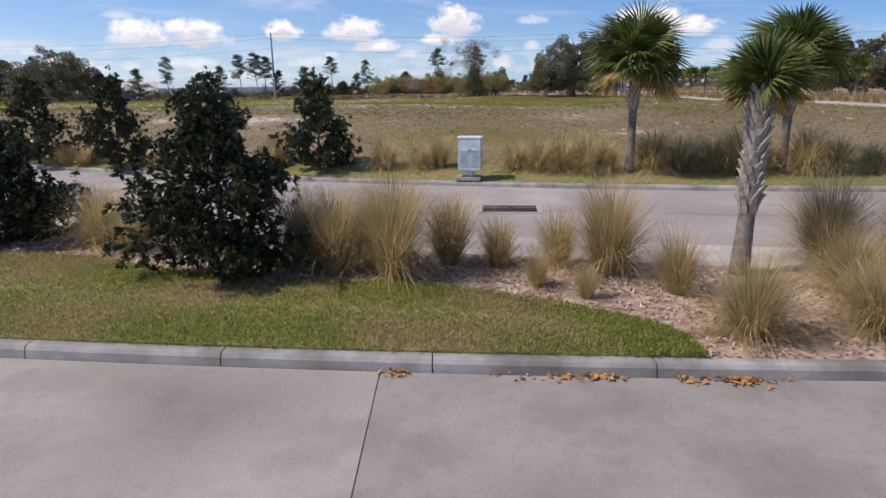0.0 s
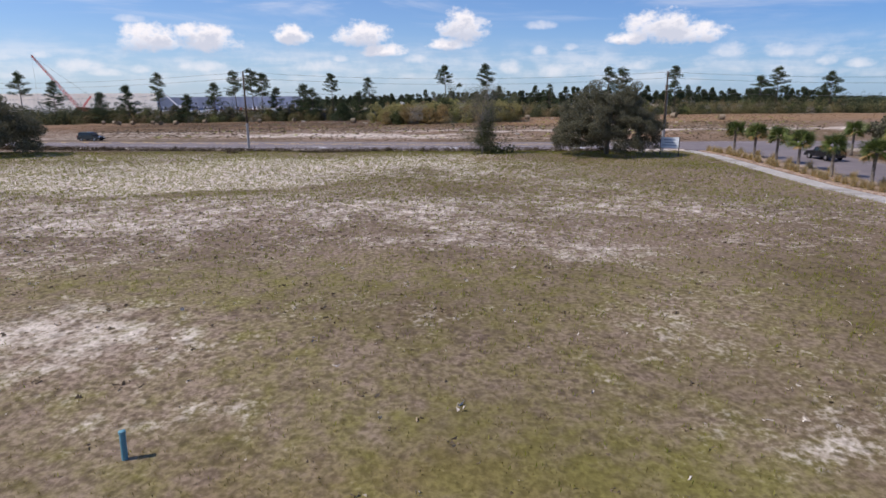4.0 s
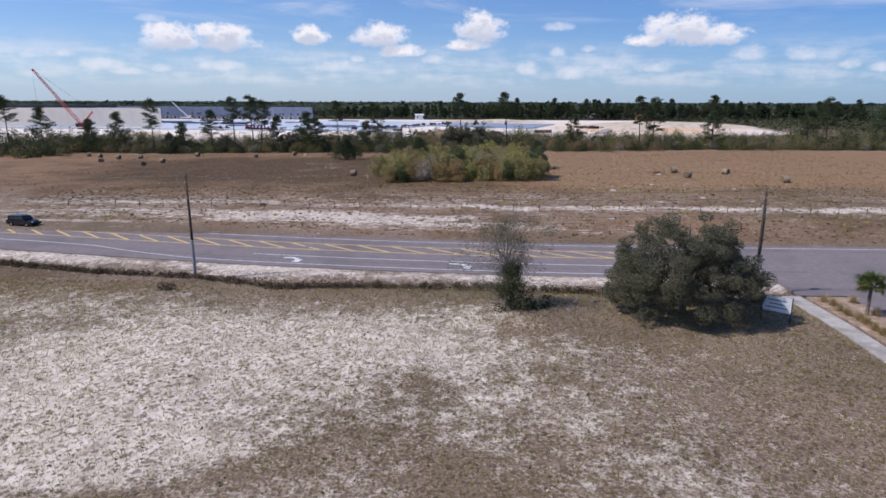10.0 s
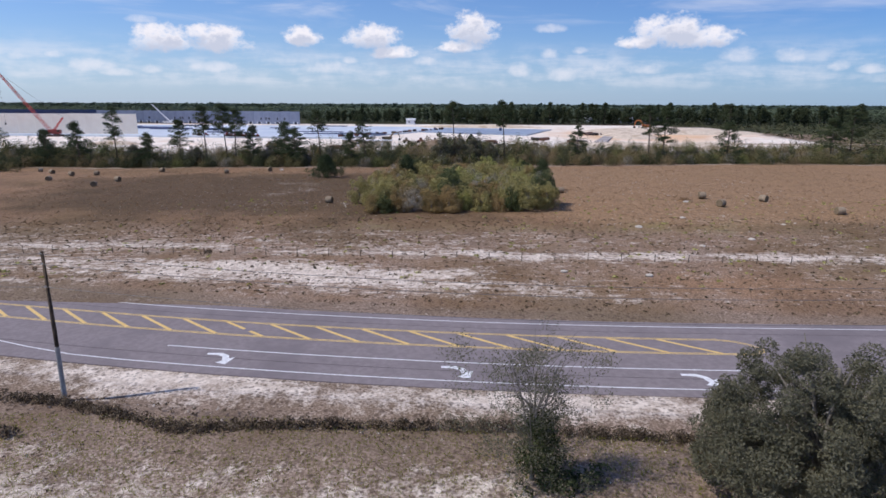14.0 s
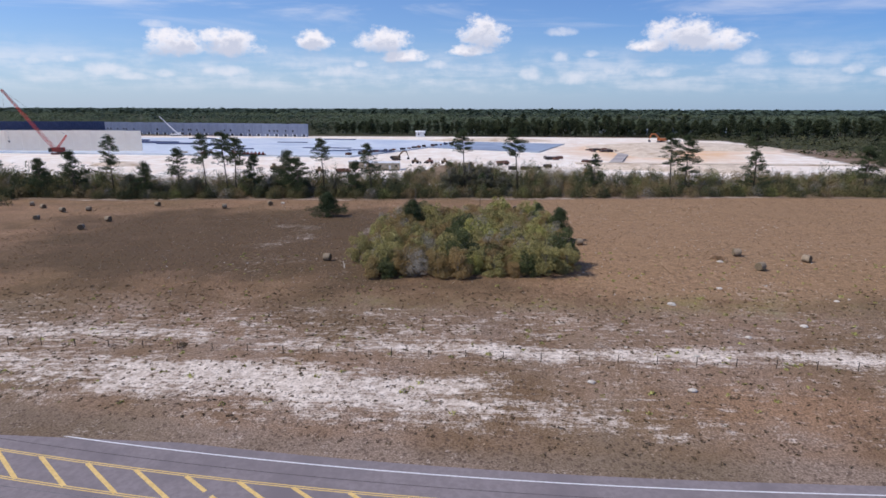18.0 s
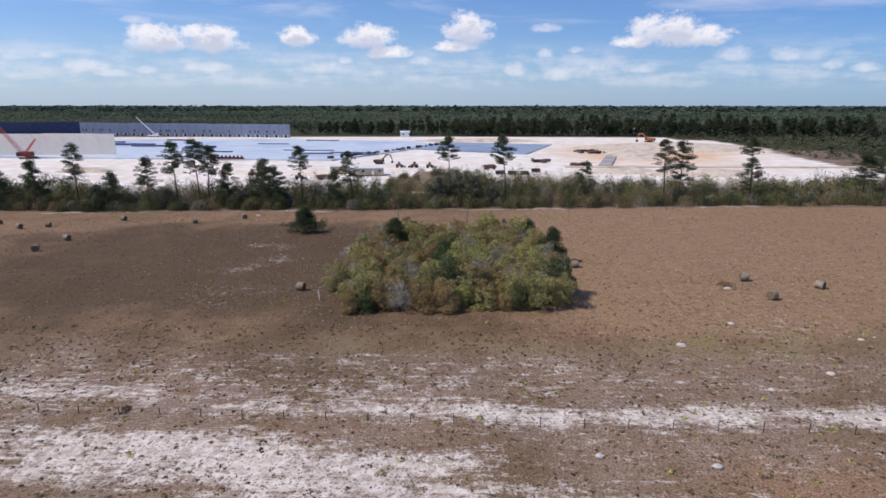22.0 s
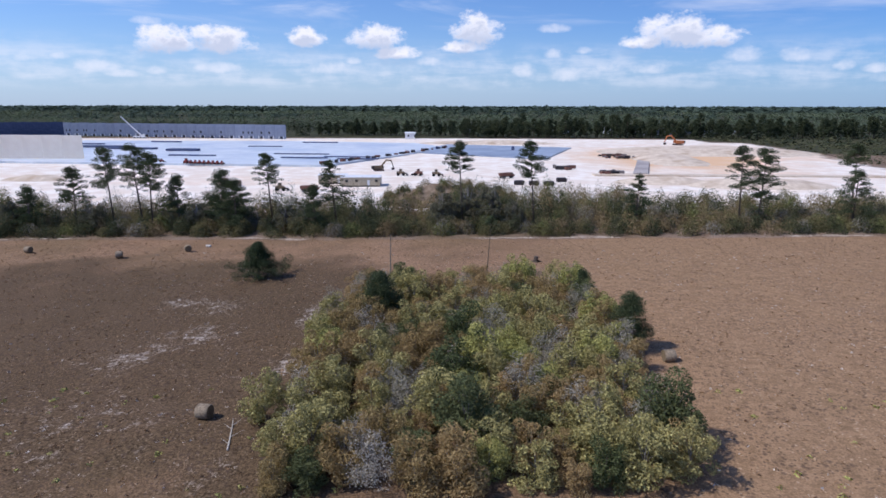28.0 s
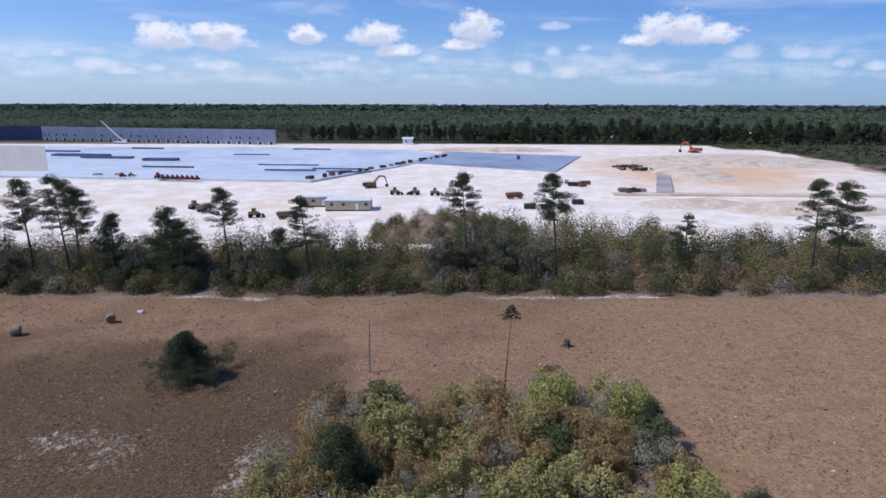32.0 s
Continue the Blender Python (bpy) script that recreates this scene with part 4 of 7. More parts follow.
# ---- plants ----
MAGNOLIA = leaf_material("magnolia_leaf", [rgb(36, 46, 27), rgb(48, 58, 33), rgb(60, 68, 40), rgb(84, 80, 50)], 0.34, 0.10, 0.4, 0.9)
OAK = leaf_material("oak_leaf", [rgb(96, 95, 76), rgb(111, 110, 89), rgb(128, 125, 105), rgb(104, 101, 82)], 0.9, 0.35, 0.02, 0.9, 0.15)
IVY = leaf_material("ivy_leaf", [rgb(56, 64, 40), rgb(72, 80, 50), rgb(88, 94, 60)], 0.65, 0.25, 0.15, 0.9)
PINE = leaf_material("pine_needles", [rgb(62, 74, 52), rgb(76, 86, 60), rgb(90, 98, 70)], 0.8, 0.2, 0.08, 0.6, 0.4)
SCRUB = [
    leaf_material("scrub_olive", [rgb(138, 132, 86), rgb(157, 149, 97), rgb(170, 160, 105), rgb(142, 134, 88)], 0.75, 0.14, 0.12, 0.45, 0.9),
    leaf_material("scrub_green", [rgb(140, 142, 82), rgb(160, 158, 92), rgb(173, 168, 102), rgb(147, 148, 86)], 0.75, 0.14, 0.12, 0.45, 0.9),
    leaf_material("scrub_brown", [rgb(158, 132, 92), rgb(174, 148, 104), rgb(148, 128, 86), rgb(166, 146, 100)], 0.8, 0.2, 0.1, 0.45, 0.8),
    leaf_material("scrub_grey", [rgb(164, 157, 143), rgb(184, 176, 163), rgb(153, 147, 127), rgb(142, 136, 114)], 0.85, 0.15, 0.1, 0.5, 0.8),
    leaf_material("scrub_dark", [rgb(76, 86, 56), rgb(92, 100, 64), rgb(104, 108, 72), rgb(84, 92, 60)], 0.75, 0.2, 0.15, 0.5, 0.8),
]
BELT = [
    leaf_material("belt_olive", [rgb(105, 103, 69), rgb(120, 114, 79), rgb(133, 125, 86), rgb(110, 103, 71)], 0.8, 0.25, 0.1, 0.45, 0.4),
    leaf_material("belt_green", [rgb(99, 108, 64), rgb(116, 123, 75), rgb(136, 136, 84)], 0.8, 0.25, 0.1, 0.45, 0.4),
    leaf_material("belt_brown", [rgb(133, 114, 84), rgb(146, 127, 95), rgb(120, 110, 77)], 0.8, 0.2, 0.1, 0.45, 0.4),
    leaf_material("belt_grey", [rgb(138, 133, 118), rgb(153, 146, 133), rgb(127, 123, 105)], 0.85, 0.2, 0.1, 0.5, 0.4),
    leaf_material("belt_dark", [rgb(71, 77, 56), rgb(84, 88, 62), rgb(92, 95, 69)], 0.8, 0.2, 0.1, 0.5, 0.4),
]
# greens tinted slightly blue, standing in for distance haze
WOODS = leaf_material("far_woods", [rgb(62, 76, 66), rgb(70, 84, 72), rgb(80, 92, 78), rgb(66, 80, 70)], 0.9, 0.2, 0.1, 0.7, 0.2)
STRAW = leaf_material("ornamental_grass", [rgb(210, 188, 144), rgb(180, 154, 108), rgb(214, 191, 144), rgb(228, 208, 166), rgb(154, 144, 92), rgb(166, 138, 96)], 0.75, 0.5, 0.12, 0.9)
PLUME = leaf_material("grass_plumes", [rgb(206, 188, 150), rgb(218, 200, 164), rgb(190, 168, 128)], 0.85, 0.4, 0.1, 1.0)
DRY_TUFT = leaf_material("dry_tufts", [rgb(128, 112, 92), rgb(150, 132, 110), rgb(112, 98, 78), rgb(164, 146, 122)], 0.9, 0.2, 0.1, 1.0)
DARK_TUFT = leaf_material("dark_tufts", [rgb(106, 90, 76), rgb(122, 106, 90), rgb(94, 84, 66), rgb(132, 116, 98)], 0.9, 0.15, 0.1, 1.0)
FIELD_TUFT = leaf_material("field_tufts", [rgb(150, 120, 94), rgb(166, 136, 106), rgb(134, 108, 82), rgb(180, 152, 122)], 0.9, 0.2, 0.1, 1.0)
BLADE = leaf_material("lawn_blades", [rgb(122, 138, 62), rgb(142, 150, 72), rgb(162, 162, 90), rgb(134, 142, 70)], 0.8, 0.4, 0.1, 1.0, 0.4)
FROND = leaf_material("palm_frond", [rgb(62, 78, 42), rgb(82, 98, 52), rgb(114, 124, 66), rgb(76, 92, 48), rgb(142, 138, 78)], 0.5, 0.3, 0.3, 0.45)
DEADFROND = leaf_material("dead_frond", [rgb(166, 128, 78), rgb(196, 168, 124), rgb(146, 118, 80), rgb(178, 138, 78)], 0.7, 0.2, 0.2, 0.9)
BARK = material("bark", rgb(84, 74, 64), rgb(118, 106, 94), 4.0, 0.95, 0.6, c3=rgb(70, 62, 54), scale3=1.0, vary=0.15)
GREYBARK = material("grey_bark", rgb(110, 104, 96), rgb(142, 136, 126), 5.0, 0.95, 0.5, vary=0.1)
PALMBARK = material("palm_bark", rgb(110, 100, 92), rgb(142, 132, 122), 7.0, 0.95, 0.7, c3=rgb(94, 86, 80), scale3=2.0)
BOOT = material("palm_boots", rgb(150, 142, 132), rgb(184, 176, 166), 9.0, 0.9, 0.5, c3=rgb(120, 110, 100), scale3=3.0, vary=0.2)


def leaf_chips(rng, pts, nrm, size, aspect=1.0, jitter=0.8, taper=0.5):
    """Small three-cornered leaves at pts, facing roughly along nrm."""
    n = len(pts)
    nn = nrm + rng.normal(0, jitter, (n, 3))
    nn /= np.linalg.norm(nn, axis=1, keepdims=True) + 1e-9
    t_ = rng.normal(0, 1, (n, 3))
    u = np.cross(nn, t_)
    u /= np.linalg.norm(u, axis=1, keepdims=True) + 1e-9
    v = np.cross(nn, u)
    s = size * rng.uniform(0.6, 1.4, (n, 1))
    a, b = u * s * 0.5, v * s * 0.5 * aspect
    V = np.stack([pts - b, pts + a * taper + b * 0.5 + nn * s * 0.06, pts - a * taper + b * 0.7], 1)
    return V.reshape(-1, 3)


def quads(n):
    return np.arange(4 * n, dtype=np.int32).reshape(-1, 4)


def tris(n):
    return np.arange(3 * n, dtype=np.int32).reshape(-1, 3)


def puff(rng, c, r, n, shell=0.75):
    """n points in an uneven ellipsoid round c, mostly near its skin, with the outward direction of each."""
    d_ = rng.normal(0, 1, (n, 3))
    d_ /= np.linalg.norm(d_, axis=1, keepdims=True)
    rr = rng.uniform(0, 1, (n, 1)) ** (1 / 3) * (1 - shell) + shell * rng.uniform(0.8, 1.06, (n, 1))
    return np.asarray(c) + d_ * rr * np.asarray(r), d_


def crown_mesh(name, rng, clumps, per_area, size, mat, aspect=1.0, shell=0.7, taper=0.8, jitter=0.8):
    P, D = [], []
    for c, r in clumps:
        n = max(6, int(per_area * (r[0] * r[1] + r[0] * r[2] + r[1] * r[2])))
        p_, d_ = puff(rng, c, r, n, shell)
        P.append(p_)
        D.append(d_)
    P, D = np.concatenate(P), np.concatenate(D)
    return quad_mesh(name, leaf_chips(rng, P, D, size * 1.15, aspect, jitter, taper), tris(len(P)), mat)


def limbs(rng, h, spread, n, r0, lean=(0, 0), split=0.3):
    """A trunk with n limbs, as one bmesh."""
    bm = tube([(0, 0, -0.15), (lean[0] * 0.3, lean[1] * 0.3, h * 0.35), (lean[0], lean[1], h * 0.8)], [r0, r0 * 0.75, r0 * 0.3], 8)
    for i in range(n):
        a = 2 * math.pi * i / n + rng.uniform(-0.4, 0.4)
        z0 = h * rng.uniform(split * 0.5, split + 0.3)
        e = Vector((math.cos(a) * spread * rng.uniform(0.5, 0.9), math.sin(a) * spread * rng.uniform(0.5, 0.9), h * rng.uniform(0.6, 0.9)))
        s = Vector((lean[0] * z0 / h * 0.6, lean[1] * z0 / h * 0.6, z0))
        tube([s, s.lerp(e, 0.5) + Vector((0, 0, h * 0.06)), e], [r0 * 0.5, r0 * 0.3, r0 * 0.1], 6, bm)
    return bm


def tree(name, at, label, category, trunk_bm, crown_me, bark=None, group="", crown_label=""):
    e = thing(name, at, label, category, group)
    part("trunk", trunk_bm, bark or BARK, e, smooth=True)
    part("crown", crown_me, None, e, crown_label)
    return e


def on_land(x, y, dz=-0.05):
    return float(land(x, y)) + dz


# magnolias
def leaf_blades(rng, base, dirs, length, width, bend):
    """Oval leaves from base points along dirs, folded down a little at the tip."""
    n = len(base)
    up = rng.normal(0, 1, (n, 3))
    side = np.cross(dirs, up)
    side /= np.linalg.norm(side, axis=1, keepdims=True) + 1e-9
    L = length * rng.uniform(0.7, 1.25, (n, 1))
    mid_ = base + dirs * L * 0.5
    tip = base + dirs * L + np.array([0, 0, -1.0]) * L * bend
    V = np.stack([base, mid_ + side * width * L, tip, mid_ - side * width * L], 1)
    return V.reshape(-1, 3)


def magnolia(seed, h, w):
    """Leaf rosettes at the tips of boughs that fill an uneven pyramid, and the stem with its limbs."""
    rng = np.random.default_rng(seed)
    stem = tube([(0, 0, -0.1), (0.04, 0.02, h * 0.4), (0.0, 0.05, h * 0.9)], [0.08, 0.055, 0.015], 8)
    boughs, tips, outs = [], [], []
    n_b = 40
    for i in range(n_b):
        f = (i + rng.uniform(0, 1)) / n_b
        z0 = h * (0.01 + 0.87 * f ** 1.2)
        reach = w * 0.5 * (0.12 + 0.95 * min(1, 0.75 + f * 1.4) * max(0.0, 1 - f) ** 0.66) * rng.uniform(0.6, 1.15)
        a = i * 2.4 + rng.uniform(-0.5, 0.5)
        e_ = np.array([math.cos(a) * reach, math.sin(a) * reach, z0 + reach * rng.uniform(0.1, 0.45)])
        s_ = np.array([0, 0, z0])
        boughs.append((s_, e_))
        for k in range(max(6, int(7 + reach * 22))):
            q = rng.uniform(0.15, 1.0) ** 0.6
            sp = 0.11 + 0.13 * reach * q
            p_ = s_ + (e_ - s_) * q + rng.normal(0, sp * 0.62, 3)
            if p_[2] < 0.08:
                p_[2] = rng.uniform(0.05, 0.35)
            d_ = p_ - np.array([0, 0, p_[2] - 0.35 * w * 0.5])
            tips.append(p_)
            outs.append(d_ / (np.linalg.norm(d_) + 1e-9))
    tips.append(np.array([0, 0.05, h * 0.97]))
    outs.append(np.array([0, 0, 1.0]))
    T, O = np.array(tips), np.array(outs)
    per = 17
    B, D = np.repeat(T, per, 0), np.repeat(O, per, 0)
    D = D * rng.uniform(0.1, 0.9, (len(D), 1)) + rng.normal(0, 0.62, D.shape)
    D /= np.linalg.norm(D, axis=1, keepdims=True)
    B = B + rng.normal(0, 0.025, B.shape)
    V = leaf_blades(rng, B, D, 0.115, 0.26, 0.12)
    return quad_mesh("crown", V, quads(len(B)), MAGNOLIA), stem, boughs


MAGNOLIAS = [(-3.75, 9.75, 0.1, 3.3, 3.2, 1), (-9.3, 12.4, 0.1, 2.75, 3.3, 2), (-4.95, 23.9, 0.25, 4.0, 3.5, 3), (-9.5, 25.0, 0.25, 4.2, 3.5, 4), (-14.2, 26.4, 0.25, 4.3, 3.5, 5), (-19.0, 28.3, 0.3, 4.2, 3.5, 6)]
for x, y, z, h, w, s in MAGNOLIAS:
    me, bm, boughs = magnolia(s, h, w)
    e = tree("magnolia", (x, y, z), "dense dark green glossy-leaved magnolia bush in mulch", "shrub", bm, me, None, "magnolias")
    for a, b in boughs:
        part("limb", tube([a, b * 0.5 + a * 0.5 + np.array([0, 0, 0.04]), b], [0.022, 0.015, 0.006], 5), BARK, e, smooth=True)


# ornamental grass clumps
def grass_clump(seed, n, h, splay, sag, width=0.005, mat=None):
    """A fountain of blades out of a narrow crown: each leaves at its own angle and bends over under its weight."""
    rng = np.random.default_rng(seed)
    a = rng.uniform(0, 6.28, n)
    tuft = 1 + 0.25 * np.sin(a * 2 + rng.uniform(0, 6)) + 0.2 * np.sin(a * 5 + rng.uniform(0, 6))
    phi = np.abs(rng.normal(0, splay, n)) * tuft
    curl = sag * rng.uniform(0.2, 1.25, n) * (0.35 + phi / splay)
    length = h * rng.uniform(0.45, 1.12, n) * (0.85 + 0.2 * tuft)
    r_ = 0.13 * np.sqrt(rng.uniform(0, 1, n))
    b_ = a + rng.normal(0, 0.8, n)
    p_ = np.stack([np.cos(b_) * r_, np.sin(b_) * r_, np.zeros(n) - 0.03], 1)
    out = np.stack([np.cos(a), np.sin(a), 0 * a], 1)
    side = np.stack([-np.sin(a), np.cos(a), 0 * a], 1)
    wind = np.array([*rng.uniform(-0.12, 0.12, 2), 0])
    pts = [p_]
    sway = rng.normal(0, 0.16, (n, 1))
    for k in range(4):
        ang = np.minimum(phi + curl * ((k + 0.5) / 4) ** 1.5, 2.2)
        d_ = out * np.sin(ang)[:, None] + np.array([0, 0, 1.0]) * np.cos(ang)[:, None] + side * sway * (k + 1) / 4 + wind * (k + 1) / 4
        p_ = p_ + d_ * (length / 4)[:, None]
        pts.append(p_)
    pts = [np.concatenate([q[:, :2], np.maximum(q[:, 2:], -0.02)], 1) for q in pts]
    half = side * width * rng.uniform(0.6, 1.5, (n, 1))
    V = []
    for q, w_ in zip(pts, (1.0, 1.0, 0.85, 0.55, 0.1)):
        V += [q - half * w_, q + half * w_]
    V = np.stack(V, 1).reshape(-1, 3)
    base = np.arange(n)[:, None] * 10
    F = np.concatenate([base + np.array([[2 * i, 2 * i + 1, 2 * i + 3, 2 * i + 2]]) for i in range(4)])
    # feathery seed heads along the tips of some blades
    m_ = max(16, n // 30)
    pick = rng.integers(0, n, m_ * 9)
    f = rng.uniform(0.3, 1.05, (m_ * 9, 1))
    at_ = pts[3][pick] + (pts[4][pick] - pts[3][pick]) * f + rng.normal(0, 0.01, (m_ * 9, 3))
    dr = (pts[4] - pts[3])[pick]
    dr = dr / (np.linalg.norm(dr, axis=1, keepdims=True) + 1e-9) + rng.normal(0, 0.3, dr.shape)
    heads = quad_mesh("seed_head", leaf_blades(rng, at_, dr, 0.06, 0.05, 0.3), quads(m_ * 9), PLUME)
    return quad_mesh("foliage", V, F, mat or STRAW), heads


def clump(at, k, label):
    e = thing("grass_clump", at, label, "ornamental grass", "ornamental grasses")
    part("foliage", CLUMPS[k][0], None, e)
    tagged(part("seed_head", CLUMPS[k][1], None, e), "pale feathery seed heads", kind="stuff")
    return e


CLUMPS = [grass_clump(11, 2600, 1.45, 0.26, 1.0, 0.0032), grass_clump(12, 2600, 1.45, 0.38, 1.25, 0.0032), grass_clump(13, 1100, 1.0, 0.28, 0.9, 0.0032), grass_clump(14, 1300, 1.3, 0.55, 1.5, 0.011), grass_clump(15, 450, 1.2, 0.6, 1.2, 0.012), grass_clump(16, 2800, 1.35, 0.5, 1.35, 0.0034)]
NEAR_GRASS = [(-7.2, 12.2, 1, 1.0), (-6.2, 11.6, 1, 0.9), (-1.9, 9.9, 0, 1.05), (-0.85, 9.45, 0, 1.15), (-1.3, 10.3, 0, 1.0), (0.1, 10.3, 0, 0.95), (0.95, 10.2, 2, 1.0), (1.45, 9.0, 2, 0.6), (2.75, 9.7, 1, 1.1), (2.0, 10.2, 2, 1.1), (3.5, 8.6, 2, 1.0), (3.75, 6.85, 3, 0.78), (5.4, 7.0, 3, 0.8), (6.6, 10.0, 1, 1.15), (7.9, 9.6, 1, 1.1), (6.0, 8.4, 3, 0.9), (2.1, 8.4, 2, 0.5), (-5.0, 11.2, 2, 1.0), (9.2, 8.2, 3, 1.0), (-2.6, 10.6, 1, 0.9), (8.6, 7.0, 1, 1.0), (-10.8, 12.8, 1, 1.0)]
FAR_GRASS = [(-2.3, 23.5, 3, 1.0), (-0.9, 23.3, 3, 0.9), (-0.1, 23.3, 0, 0.95), (2.7, 22.7, 3, 0.9), (3.6, 22.3, 3, 0.9), (4.3, 22.1, 3, 1.0), (5.2, 21.8, 3, 1.0), (5.9, 22.0, 3, 1.05), (7.6, 21.8, 3, 1.1), (8.6, 21.6, 3, 1.1), (9.6, 21.4, 3, 1.1), (10.6, 21.3, 3, 1.1), (11.4, 21.6, 3, 1.1), (12.8, 21.2, 3, 1.1), (13.9, 21.2, 3, 1.0), (15.2, 21.2, 3, 1.0), (16.4, 21.2, 3, 1.0), (-7.2, 24.8, 3, 1.0), (-6.7, 25.3, 0, 0.9), (-12.1, 26.2, 3, 1.0), (-11.5, 26.6, 3, 0.9), (-16.4, 27.6, 3, 1.0), (-17.6, 28.0, 3, 1.0), (-21.4, 29.6, 3, 1.0), (17.8, 21.2, 3, 1.0)]
rnd = random.Random(4)
for rows, z0 in ((NEAR_GRASS, 0.14), (FAR_GRASS, None)):
    for x, y, k, s in rows:
        s *= rnd.uniform(0.85, 1.2) if z0 is None else 1.0
        k = 5 if k == 3 and z0 is not None else k
        clump(pose(x, y, z0 if z0 is not None else on_land(x, y), 0, 0, rnd.uniform(0, 360)) @ Matrix.Diagonal((s, s, s * rnd.uniform(0.9, 1.1), 1)), k, "tan ornamental grass clump with arching dry blades")


# palms
def palm_parts(seed, trunk_h, boots_from, r, crown_r, fronds, dead):
    rng = np.random.default_rng(seed)
    lean = rng.uniform(-0.12, 0.12, 2)
    pts = [(lean[0] * f, lean[1] * f, trunk_h * f - 0.1) for f in np.linspace(0, 1, 9)]
    rad = [r * (1.25 - 0.3 * min(1, f * 3)) for f in np.linspace(0, 1, 9)]
    trunk = tube(pts, rad, 12)
    boots = []
    z, k = trunk_h * boots_from, 0
    while z < trunk_h - 0.05:
        for j in range(8):
            a = 2 * math.pi * (j / 8 + (k % 2) / 16) + rng.uniform(-0.08, 0.08)
            f = z / trunk_h
            boots.append((a, z, lean[0] * f, lean[1] * f))
        z += 0.135
        k += 1
    return rng, trunk, boots, lean, pts, rad


def fan_leaf(rng, n_seg, length, width_deg, petiole, droop):
    """One costapalmate leaf along +x: a stalk and a fan of folded blades."""
    V, F = [], []
    for p0, p1, w_ in ((0.0, petiole, 0.022),):
        V += [(p0, -w_, 0), (p0, w_, 0), (p1, w_, petiole * 0.08), (p1, -w_, petiole * 0.08)]
        F.append((0, 1, 2, 3))
    for i in range(n_seg):
        a = radians(width_deg) * (i / (n_seg - 1) - 0.5)
        L = length * (1 - 0.30 * abs(2 * i / (n_seg - 1) - 1) ** 1.5) * rng.uniform(0.88, 1.06)
        h = 0.036 * length
        c, s = math.cos(a), math.sin(a)
        o = len(V)
        z0 = petiole * 0.08
        d1 = droop * (0.25 + 0.25 * abs(s))
        V += [(petiole, 0, z0), (petiole + c * L * 0.55 - s * h, s * L * 0.55 + c * h, z0 - d1 * L * 0.35), (petiole + c * L, s * L, z0 - d1 * L * rng.uniform(0.9, 1.5)), (petiole + c * L * 0.55 + s * h, s * L * 0.55 - c * h, z0 - d1 * L * 0.35 + h * 0.5)]
        F.append((o, o + 1, o + 2, o + 3))
    return np.array(V), np.array(F)


def palm(at, seed, trunk_h, boots_from, r, crown_r, fronds=26, dead=7, label="", detail=True, low=-18, stalk=0.5, dead_deg=150):
    rng, trunk, boots, lean, pts, rad = palm_parts(seed, trunk_h, boots_from, r, crown_r, fronds, dead)
    e = thing("palm_tree", at, label, "palm tree", "cabbage palms")
    part("trunk", trunk, PALMBARK, e, smooth=True)
    if detail:
        bm = bmesh.new()
        rings = [[bm.verts.new(q) for q in ((x_, -w_, z_), (x_, w_, z_), (x_ - 0.03, w_ * 0.8, z_ + 0.006), (x_ - 0.03, -w_ * 0.8, z_ + 0.006))] for x_, w_, z_ in ((0.0, 0.046, -0.13), (0.022, 0.044, 0.0), (0.055, 0.034, 0.09), (0.10, 0.018, 0.16))]
        for p_, q_ in zip(rings, rings[1:]):
            for k in range(4):
                bm.faces.new((p_[k], p_[(k + 1) % 4], q_[(k + 1) % 4], q_[k]))
        bm.faces.new(rings[-1])
        base = bpy.data.meshes.new("leaf_base")
        bm.to_mesh(base)
        bm.free()
        base.materials.append(BOOT)
        for a, z, lx, ly in boots:
            s_ = rng.uniform(0.85, 1.2)
            part("leaf_base", base, None, e, at=Matrix.Translation((lx + math.cos(a) * r * 0.96, ly + math.sin(a) * r * 0.96, z)) @ Matrix.Rotation(a + rng.uniform(-0.12, 0.12), 4, "Z") @ Matrix.Rotation(rng.uniform(-0.25, 0.25), 4, "X") @ Matrix.Scale(s_, 4))
    for nm, mat, n, lo, hi in (("frond", FROND, fronds, low, 84), ("dead_frond", DEADFROND, dead, -34, 2)):
        for i in range(n):
            el_ = radians(lo + (hi - lo) * ((i + rng.uniform(0, 1)) / n))
            az_ = i * 2.399 + rng.uniform(-0.2, 0.2)
            V, F = fan_leaf(rng, 25, crown_r * (1 - stalk) * (rng.uniform(0.85, 1.12) if nm == "frond" else 0.75), 215 if nm == "frond" else dead_deg, crown_r * stalk * rng.uniform(0.35, 1.0), 1.0 if nm == "frond" else 0.9)
            m_ = Matrix.Translation((lean[0], lean[1], trunk_h - 0.12)) @ Matrix.Rotation(az_, 4, "Z") @ Matrix.Rotation(-el_, 4, "Y") @ Matrix.Rotation(rng.uniform(-0.8, 0.8), 4, "X")
            part(nm, quad_mesh(nm, V, F, mat), None, e, at=m_)
    return e


